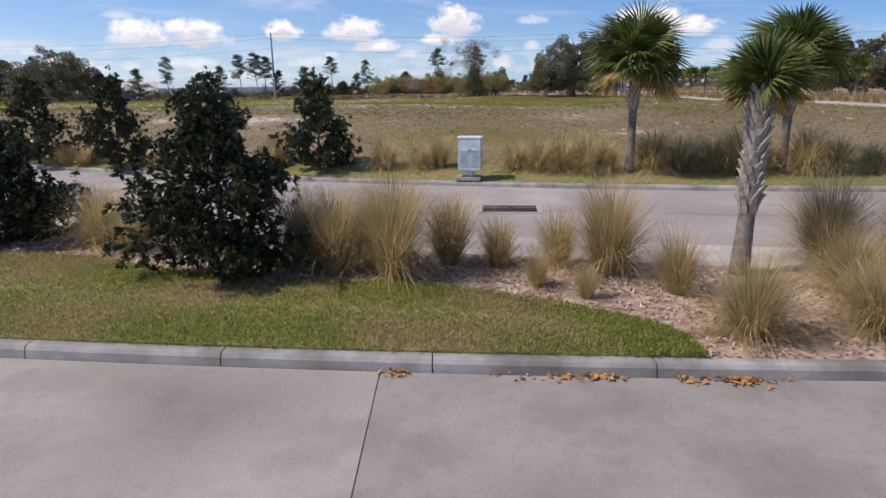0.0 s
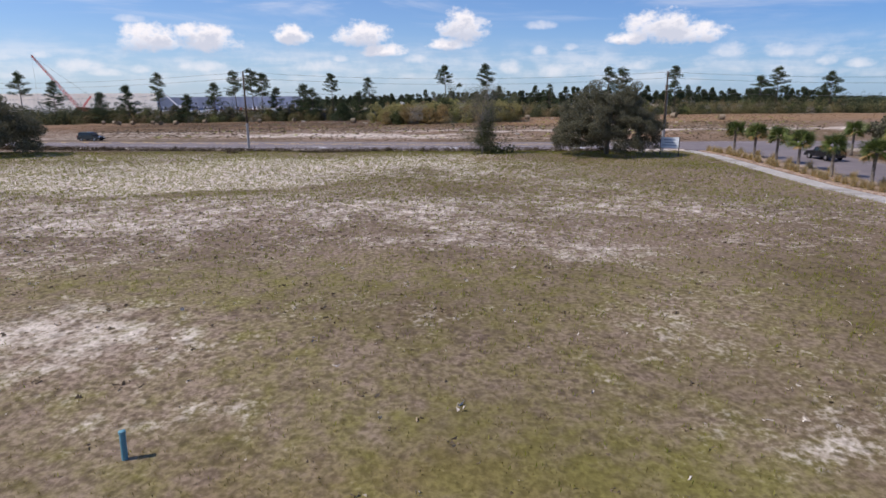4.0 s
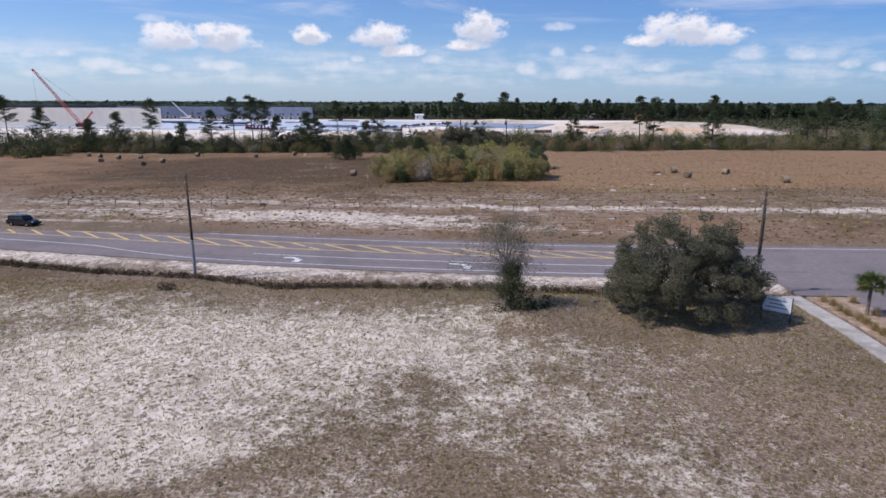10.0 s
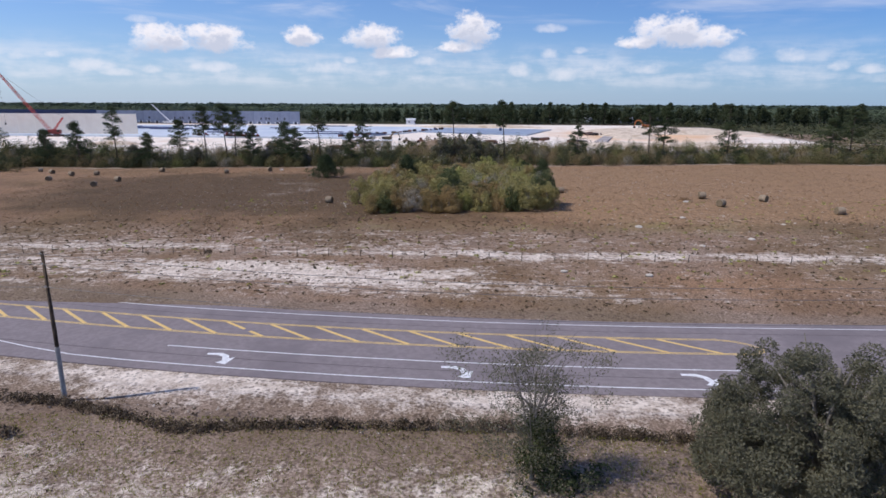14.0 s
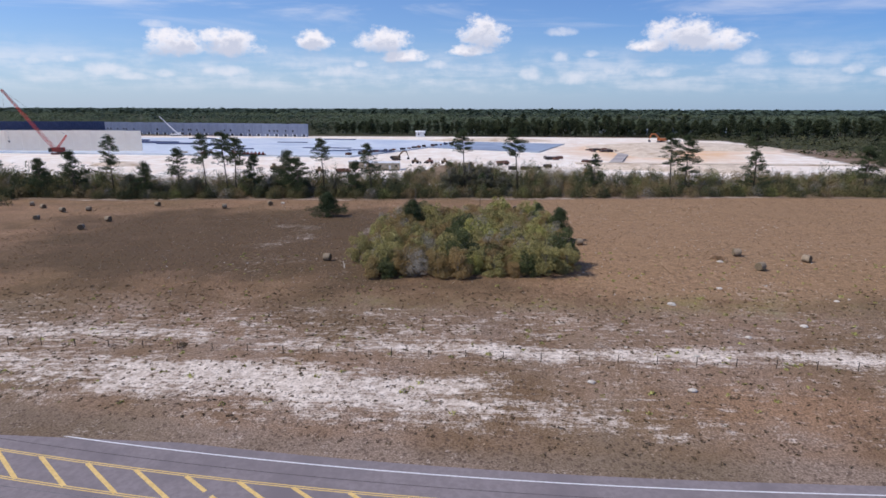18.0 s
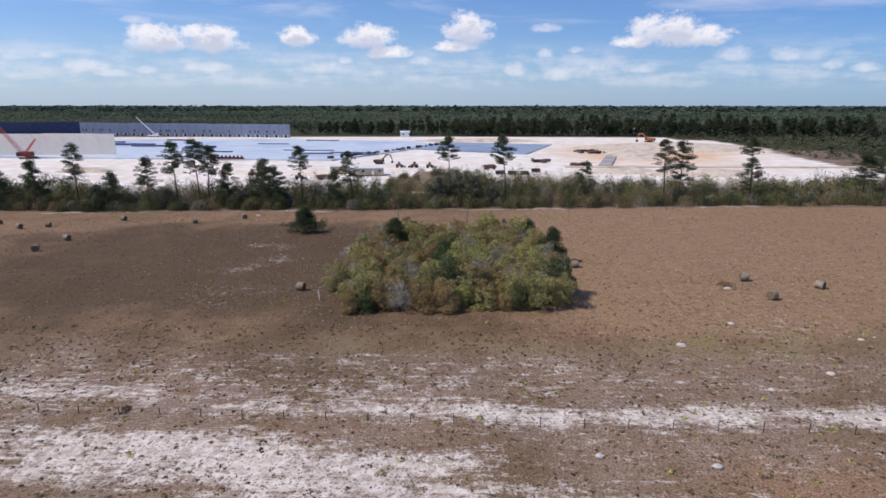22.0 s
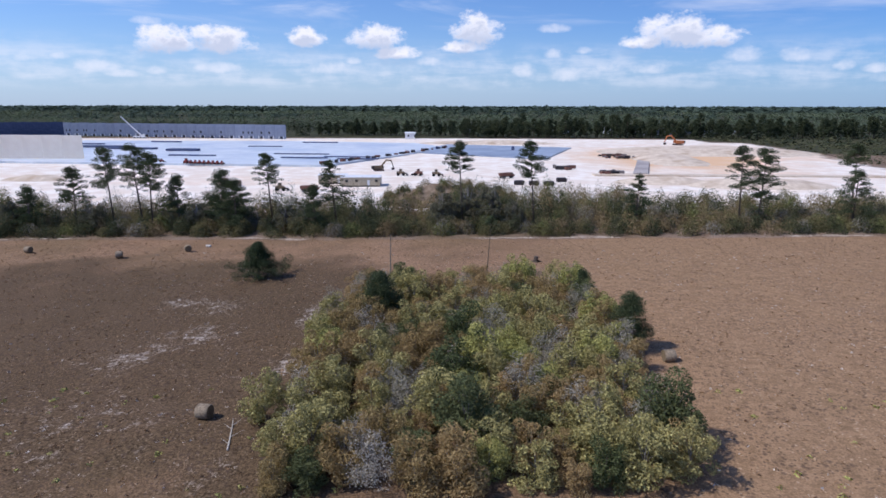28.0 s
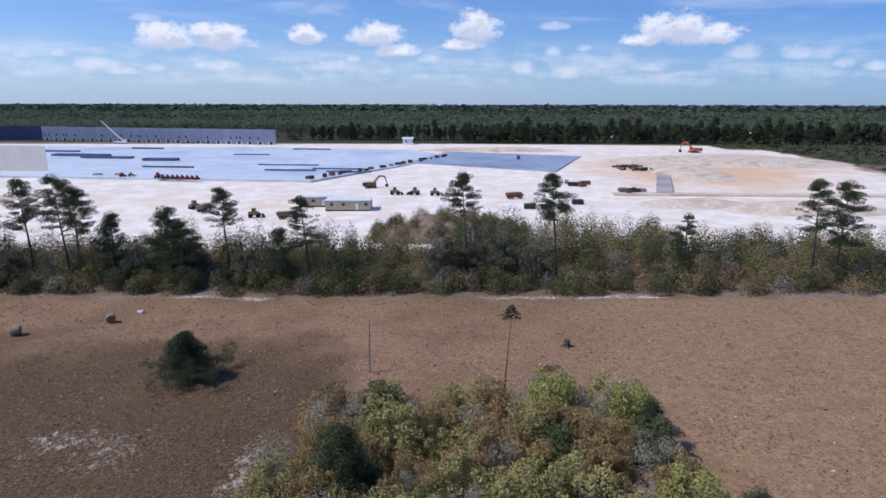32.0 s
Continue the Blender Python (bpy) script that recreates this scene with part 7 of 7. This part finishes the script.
def quad_slab(name, corners, z, mat, label, thick=0.25):
    bm = bmesh.new()
    top = [bm.verts.new((x, y, z)) for x, y in corners]
    low_ = [bm.verts.new((x, y, z - thick)) for x, y in corners]
    bm.faces.new(top)
    n_ = len(corners)
    for i in range(n_):
        bm.faces.new((top[i], low_[i], low_[(i + 1) % n_], top[(i + 1) % n_]))
    bmesh.ops.recalc_face_normals(bm, faces=bm.faces)
    me = bpy.data.meshes.new(name)
    bm.to_mesh(me)
    bm.free()
    me.materials.append(mat)
    return tagged(new(name, me), label, "concrete slab", kind="structure")


quad_slab("floor_slab", [(-430, 476), (-216, 462), (-74, 452), (-40, 520), (-12, 590), (-40, 642), (-150, 664), (-405, 715)], 4.05, SHEET, "huge pale blue-grey concrete floor slab", 1.6)
quad_slab("floor_slab", [(-36, 545), (48, 499), (80, 594), (-14, 628)], 4.1, SHEET2, "darker damp section of the floor slab", 1.4)
quad_slab("haul_track", [(79, 424), (86, 424), (132, 572), (125, 572)], 3.75, material("gravel", rgb(170, 162, 158), rgb(188, 180, 174), 0.5, 0.9, c3=rgb(156, 148, 146), scale3=0.05, place="Position"), "grey gravel haul track on the site", 1.2)
quad_slab("haul_track", [(60, 418), (260, 418), (262, 424), (60, 425)], 3.4, SPOIL, "pale compacted track across the site", 0.8)


def panel_wall(name, a, b, h, n_, mat, label, openings, base):
    """A tilt-up wall from a to b in n panels with joints, braces and small openings."""
    A, B = Vector((*a, base)), Vector((*b, base))
    d_ = (B - A) / n_
    ang = math.atan2(d_.y, d_.x)
    w_ = thing(name, (0, 0, 0), label, "wall")
    rr = random.Random(n_)
    for i in range(n_):
        c = A + d_ * (i + 0.5)
        hh = h + rr.uniform(-0.15, 0.15)
        p_ = part("panel", box(d_.length - 0.08, 0.35, hh, (0, 0, hh / 2), 0.02), mat, w_, at=pose(c.x, c.y, c.z, 0, 0, math.degrees(ang)))
        if openings:
            for k in range(rr.choice((0, 1, 2))):
                part("opening", box(1.5, 0.1, 2.0, (rr.uniform(-2.5, 2.5), -0.16, h * 0.45), 0.02), OPENING, p_)
            part("dock_door", box(2.4, 0.1, 2.8, (0.5, -0.16, 1.4), 0.02), OPENING, p_)
            for sx in (-1.9, 2.6):
                part("brace", box(0.5, 0.4, 2.9, (sx, -0.4, 1.45), 0.03), ROOFW, p_)
    return w_


panel_wall("near_panel_wall", (-222.5, 484), (-384, 476), 15.0, 14, TILTUP, "long pale grey tilt-up concrete wall on the site", False, 2.6)
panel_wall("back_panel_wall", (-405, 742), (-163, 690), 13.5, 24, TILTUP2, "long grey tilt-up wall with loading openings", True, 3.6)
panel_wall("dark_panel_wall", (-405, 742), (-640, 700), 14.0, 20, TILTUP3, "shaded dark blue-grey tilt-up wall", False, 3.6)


def lattice(p0, p1, w0, w1, bays):
    """A square lattice boom between two points."""
    bm = bmesh.new()
    p0, p1 = Vector(p0), Vector(p1)
    q = (p1 - p0).to_track_quat("Z", "Y")
    prev = None
    for i in range(bays + 1):
        f = i / bays
        w_ = w0 + (w1 - w0) * f
        c = p0.lerp(p1, f)
        ring = [c + q @ Vector((sx * w_ / 2, sy * w_ / 2, 0)) for sx, sy in ((-1, -1), (1, -1), (1, 1), (-1, 1))]
        if prev:
            for k in range(4):
                tube([prev[k], ring[k]], [0.14, 0.14], 4, bm, False)
                tube([prev[k], ring[(k + 1) % 4]], [0.08, 0.08], 3, bm, False)
        prev = ring
    return bm


def crawler(c, mat, s=1.0):
    """Tracks and an engine house under a crane or excavator."""
    for sgn in (-1, 1):
        t_ = part("track", box(6.4 * s, 1.0 * s, 1.1 * s, (0, sgn * 2.0 * s, 0.55 * s), 0.3 * s), DARKM, c)
        for k in range(5):
            part("roller", tube([((k - 2) * 1.25 * s, sgn * 1.45 * s, 0.5 * s), ((k - 2) * 1.25 * s, sgn * 2.55 * s, 0.5 * s)], [0.38 * s] * 2, 10), RUST, t_)
    part("turntable", tube([(0, 0, 1.0 * s), (0, 0, 1.4 * s)], [1.3 * s] * 2, 16), DARKM, c)
    part("engine_house", box(5.2 * s, 2.9 * s, 2.1 * s, (-1.0 * s, 0.3 * s, 2.4 * s), 0.15 * s), mat, c)
    part("counterweight", box(1.4 * s, 3.4 * s, 1.9 * s, (-4.0 * s, 0, 2.3 * s), 0.15 * s), DARKM, c)
    cb = part("cab", box(1.7 * s, 1.4 * s, 2.0 * s, (2.2 * s, -1.1 * s, 2.5 * s), 0.12 * s), mat, c)
    part("window", box(1.2 * s, 0.06, 1.0 * s, (2.2 * s, -1.82 * s, 2.8 * s), 0.02), GLASS, cb)


cr = thing("crawler_crane", (-266, 463, 2.75), "red crawler crane with a tall lattice boom", "crane")
crawler(cr, RED, 1.35)
part("boom", lattice((-3, -0.5, 3.5), (-33, 0, 41), 1.7, 0.9, 22), CRANER, cr, "long red lattice boom")
part("mast", lattice((-2, 0.4, 4.0), (5.5, 0.4, 12.5), 0.9, 0.6, 7), CRANER, cr)
part("pendant", tube([(5.5, 0.4, 12.5), (-33, 0, 41)], [0.06, 0.06], 4), DARKM, cr)
part("hoist_rope", tube([(-33, 0, 41), (-33.2, 0, 9)], [0.05, 0.05], 4), DARKM, cr)
part("hook_block", box(0.8, 0.5, 1.4, (-33.2, 0, 8.4), 0.1), DARKM, cr)
cr = thing("mobile_crane", (-303, 697, 4.05), "white mobile crane with a raised boom", "crane")
part("carrier", box(12, 3, 1.5, (0, 0, 1.5), 0.2), CRANEW, cr)
for k in range(4):
    for sgn in (-1, 1):
        part("wheel", tube([(-4.5 + 3 * k, sgn * 1.1, 0.7), (-4.5 + 3 * k, sgn * 1.6, 0.7)], [0.7, 0.7], 14), TYRE, cr)
part("boom", tube([(2, 0, 2.5), (-7, 0, 11), (-16, 0, 20)], [0.75, 0.6, 0.4], 8), CRANEW, cr)
part("cab", box(2.4, 2.6, 2.0, (4.2, 0, 3.0), 0.15), CRANEW, cr)
part("counterweight", box(2.0, 2.8, 1.6, (6.6, 0, 2.8), 0.15), DARKM, cr)


def excavator(at, mat, label, s=1.0):
    e = thing("excavator", at, label, "excavator", "earth movers")
    crawler(e, mat, 0.75 * s)
    part("boom", tube([(1.2 * s, 0.2, 2.2 * s), (4.0 * s, 0.2, 5.2 * s), (6.4 * s, 0.2, 5.0 * s)], [0.42 * s, 0.5 * s, 0.3 * s], 6), mat, e)
    part("stick", tube([(6.2 * s, 0.2, 5.2 * s), (7.6 * s, 0.2, 1.6 * s)], [0.34 * s, 0.22 * s], 6), mat, e)
    part("bucket", box(1.3 * s, 1.3 * s, 1.1 * s, (7.3 * s, 0.2, 0.9 * s), 0.2 * s), DARKM, e)
    return e


excavator(pose(171, 630, 3.8, 0, 0, 180), ORANGE, "orange excavator at the edge of the site", 1.45)
excavator(pose(-43, 436, 2.9, 0, 0, 20), YEL, "ochre excavator working on the sand", 1.0)


def dump_truck(at, mat, label, s=1.0):
    d_ = thing("dump_truck", at, label, "truck", "site trucks")
    part("chassis", box(8.0 * s, 1.0 * s, 0.5 * s, (0, 0, 1.1 * s), 0.08), DARKM, d_)
    for x in (-2.8, -1.4, 2.9):
        for sgn in (-1, 1):
            w_ = part("wheel", tube([(x * s, sgn * 0.75 * s, 0.75 * s), (x * s, sgn * 1.35 * s, 0.75 * s)], [0.75 * s] * 2, 14), TYRE, d_)
            part("rim", tube([(x * s, sgn * 1.33 * s, 0.75 * s), (x * s, sgn * 1.37 * s, 0.75 * s)], [0.35 * s] * 2, 10), RIM, w_)
    part("bed", extrude_profile([(-4.2 * s, 1.5 * s), (-4.4 * s, 3.0 * s), (1.4 * s, 3.3 * s), (1.2 * s, 1.6 * s)], 1.35 * s), mat, d_)
    cb = part("cab", box(1.9 * s, 2.3 * s, 1.9 * s, (2.6 * s, 0, 2.3 * s), 0.15), mat, d_)
    part("window", box(1.3 * s, 2.32 * s, 0.7 * s, (2.7 * s, 0, 2.7 * s), 0.03), GLASS, cb)
    part("bonnet", box(1.2 * s, 1.9 * s, 1.0 * s, (4.0 * s, 0, 1.75 * s), 0.12), mat, d_)
    return d_


def loader(at, mat, label):
    l_ = thing("wheel_loader", at, label, "loader", "earth movers")
    part("body", box(4.2, 2.2, 1.4, (-0.4, 0, 1.8), 0.2), mat, l_)
    cb = part("cab", box(1.6, 1.7, 1.6, (-0.2, 0, 3.2), 0.12), mat, l_)
    part("window", box(1.3, 1.74, 0.8, (-0.2, 0, 3.4), 0.03), GLASS, cb)
    for x in (-1.6, 1.5):
        for sgn in (-1, 1):
            part("wheel", tube([(x, sgn * 0.8, 0.85), (x, sgn * 1.45, 0.85)], [0.85, 0.85], 14), TYRE, l_)
    part("arm", tube([(1.3, 0, 2.2), (3.3, 0, 1.0)], [0.35, 0.25], 6), mat, l_)
    part("bucket", extrude_profile([(3.0, 0.3), (3.1, 1.5), (3.5, 1.4), (4.3, 0.25)], 1.4), DARKM, l_)
    return l_


def sz(x, y):
    return float(land(x, y)) - 0.03


t0 = None
for i, (x, y, a) in enumerate([(-72, 368, 10), (-60, 365.5, 5), (-93.8, 379, 80), (-99, 383, 60), (18.4, 409, 15), (-30, 417, 0), (-13.4, 415.5, 0), (-22, 417, 170)]):
    kind = i % 3
    (dump_truck if i in (1, 2, 4) else loader)(pose(x, y, sz(x, y), 0, 0, a) @ Matrix.Scale(0.8, 4), (YEL, RUST, YEL)[kind], "ochre dusty dump truck parked on the sand" if i in (1, 2, 4) else "dusty wheel loader parked on the sand")
red0 = None
for i in range(9):
    x, y = -149 + i * 2.6, 456 - i * 0.5
    m_ = pose(x, y, 4.05, 0, 0, 85) @ Matrix.Scale(0.72, 4)
    if red0 is None:
        red0 = loader(m_, RED, "red site machine parked in a row on the slab")
    else:
        copy_thing(red0, m_)
copy_thing(red0, pose(-166, 463, 4.05, 0, 0, 30) @ Matrix.Scale(0.72, 4))
copy_thing(red0, pose(-170, 462, 4.05, 0, 0, 60) @ Matrix.Scale(0.72, 4))


def stack(x, y, z, lx, ly, h, rot_, mat, label):
    """A low stack of long bars on bearers."""
    s_ = thing("steel_stack", pose(x, y, z, 0, 0, rot_), label, "material stack", "stacked material")
    n_ = max(2, int(ly / 1.1))
    for i in range(n_):
        part("bar", box(lx, ly / n_ * 0.8, h * (0.8 + 0.2 * (i % 2)), (0, (i - (n_ - 1) / 2) * ly / n_, h / 2 + 0.1), 0.05), mat, s_)
    for k in (-0.35, 0.35):
        part("bearer", box(0.25, ly, 0.12, (lx * k, 0, 0.06), 0.01), RUST, s_)
    return s_


NAVY = material("navy_bars", rgb(74, 84, 114), rgb(100, 110, 140), 1.0, 0.6)
for x, y, lx, ly, h, r_ in ((-262, 575, 40, 7, 1.4, -6), (-235, 560, 34, 6, 1.2, -4), (-192, 545, 22, 5, 1.6, 0), (-150, 590, 26, 2, 0.6, -3), (-168, 505, 30, 2, 0.8, -4), (-104, 520, 36, 1.5, 0.6, -3), (-70, 500, 30, 1.5, 0.6, -4), (-95, 492, 28, 2, 0.7, -3), (-62, 486, 24, 2, 0.7, -3), (-300, 610, 30, 4, 1.0, -5), (-120, 640, 30, 2, 0.8, -4), (-20, 572, 1.5, 1.5, 2.0, 0), (34, 566, 2, 2, 2.4, 0), (-250, 640, 26, 3, 1.0, -5)):
    stack(x, y, 4.05, lx, ly, h, r_, NAVY, "dark stacked bars on the pale slab")
for i in range(26):
    f = i / 25
    x, y = -76 + 64 * f + rnd.uniform(-2.5, 2.5), 455 + 135 * f + rnd.uniform(-3, 3)
    stack(x, y, 4.05, rnd.uniform(1.5, 4), rnd.uniform(1.2, 2.5), rnd.uniform(0.8, 1.8), rnd.uniform(0, 90), DARKM if i % 3 else RUST, "small dark stack of material at the slab edge")
STEEL = material("weathered_steel", rgb(122, 114, 110), rgb(148, 140, 134), 2.0, 0.8, vary=0.15)
for i in range(44):
    x, y = (rnd.uniform(86, 106), rnd.choice((510, 518, 527))) if i < 26 else (rnd.uniform(64, 77), rnd.choice((425, 431))) if i < 36 else (rnd.uniform(46, 55), rnd.uniform(446, 454))
    y += rnd.uniform(-2, 2)
    stack(x, y, sz(x, y) + 0.05, rnd.uniform(1.6, 4.2), rnd.uniform(1.0, 1.9), rnd.uniform(0.7, 1.7), rnd.uniform(-30, 80), (STEEL, RUST, DARKM)[i % 3], "small weathered steel stack on the pale sand")
for x, y, r_ in ((48, 446, 0), (52, 447, 90), (41, 396, 10), (34, 384, 0), (28, 385, 0), (22, 386, 0), (-176, 470, 20), (-186, 468, 10)):
    stack(x, y, sz(x, y), 4, 2.6, 1.8, r_, DARKM if x > 0 else BEIGE, "grey stacked crates on the sand")

# office trailers
for x, y, l_, w_, r_ in ((-43, 384, 16, 8.5, 4), (-56, 390, 12, 5, 8)):
    tr = thing("office_trailer", pose(x, y, sz(x, y), 0, 0, r_), "beige flat-roofed site office trailer", "trailer", "site offices")
    part("body", box(l_, w_, 3.2, (0, 0, 2.1), 0.06), BEIGE, tr)
    part("roof", box(l_ + 0.3, w_ + 0.3, 0.18, (0, 0, 3.8), 0.03), ROOFW, tr)
    part("skirt", box(l_ - 0.2, w_ - 0.2, 0.5, (0, 0, 0.25), 0.02), DARKM, tr)
    part("door", box(1.0, 0.06, 2.1, (l_ * 0.2, -w_ / 2 - 0.02, 1.6), 0.01), ROOFW, tr)
    for k in (-0.35, -0.1, 0.4):
        part("window", box(1.1, 0.05, 0.9, (l_ * k, -w_ / 2 - 0.02, 2.4), 0.01), GLASS, tr)


# spoil heaps
def heap(x, y, lx, ly, h, label, mat=None, seed=0):
    nx, ny = 22, 14
    V, F = [], []
    for j in range(ny + 1):
        for i in range(nx + 1):
            u, v = i / nx * 2 - 1, j / ny * 2 - 1
            q = max(0.0, 1 - (abs(u) ** 2.2 + abs(v) ** 2.2)) ** 0.8
            nz = noise.noise(Vector((u * 2.2 + seed, v * 2.2, seed))) * 0.35 + 1
            V.append((u * lx / 2, v * ly / 2, h * q * nz - 0.15))
    for j in range(ny):
        for i in range(nx):
            a = j * (nx + 1) + i
            F.append((a, a + 1, a + nx + 2, a + nx + 1))
    ob = new("soil_mound", mesh_of("soil_mound", V, F, mat or SPOIL, True))
    ob.location = (x, y, float(land(x, y)) - 0.05)
    return tagged(ob, label, "soil heap", "spoil heaps")


heap(165, 560, 150, 70, 4.0, "broad pale sand bank on the site", seed=1)
heap(120, 505, 40, 80, 3.0, "orange-tinted sand bank on the site", seed=2)
heap(120, 385, 60, 26, 3.0, "grey-beige sand heap behind the scrub", seed=3)
heap(85, 396, 44, 20, 2.4, "grey-beige sand heap behind the scrub", seed=4)
heap(-6, 338, 46, 16, 6.2, "brown soil heap behind the scrub", material("brown_soil", rgb(120, 102, 84), rgb(146, 128, 108), 0.8, 0.95, 0.5), seed=5)
heap(20, 640, 120, 26, 2.6, "pale sand bank at the far side", seed=6)
heap(-190, 398, 30, 14, 2.2, "pale sand heap by the near wall", seed=7)

# buildings in the woods beyond
def shed(x, y, lx, ly, h, roof, wall, label, rot_=0):
    b_ = thing("far_building", pose(x, y, float(land(x, y)), 0, 0, rot_), label, "building", "far buildings")
    part("wall", box(lx, ly, h, (0, 0, h / 2), 0.05), wall, b_)
    bm = bmesh.new()
    vs = [bm.verts.new(q) for q in ((-lx / 2 - 0.6, -ly / 2 - 0.6, h), (lx / 2 + 0.6, -ly / 2 - 0.6, h), (lx / 2 + 0.6, ly / 2 + 0.6, h), (-lx / 2 - 0.6, ly / 2 + 0.6, h), (-lx / 2 - 0.6, 0, h + ly * 0.18), (lx / 2 + 0.6, 0, h + ly * 0.18))]
    for f in ((0, 1, 5, 4), (2, 3, 4, 5), (0, 4, 3), (1, 2, 5), (3, 2, 1, 0)):
        bm.faces.new([vs[i] for i in f])
    part("roof", bm, roof, b_)
    for k in range(max(2, int(lx / 6))):
        part("window", box(1.4, 0.1, 1.6, (-lx / 2 + 3 + k * 6, -ly / 2 - 0.03, h * 0.55), 0.02), OPENING, b_)


shed(-50.3, 704, 9, 6, 5.2, ROOFW, CRANEW, "small white pump house at the far side of the site")
shed(225, 790, 88, 10, 5.0, material("grey_roof", rgb(150, 154, 162), rgb(170, 174, 180), 0.5, 0.7), material("grey_wall", rgb(140, 142, 144), rgb(158, 160, 160), 0.5, 0.8), "long grey building behind the trees")
for x, y, l_ in ((112, 812, 9), (158, 815, 12), (5, 812, 7), (300, 815, 9)):
    shed(x, y, l_ * 0.7, 6, 5.0, ROOFW, ROOFW, "white-roofed building among the far trees")
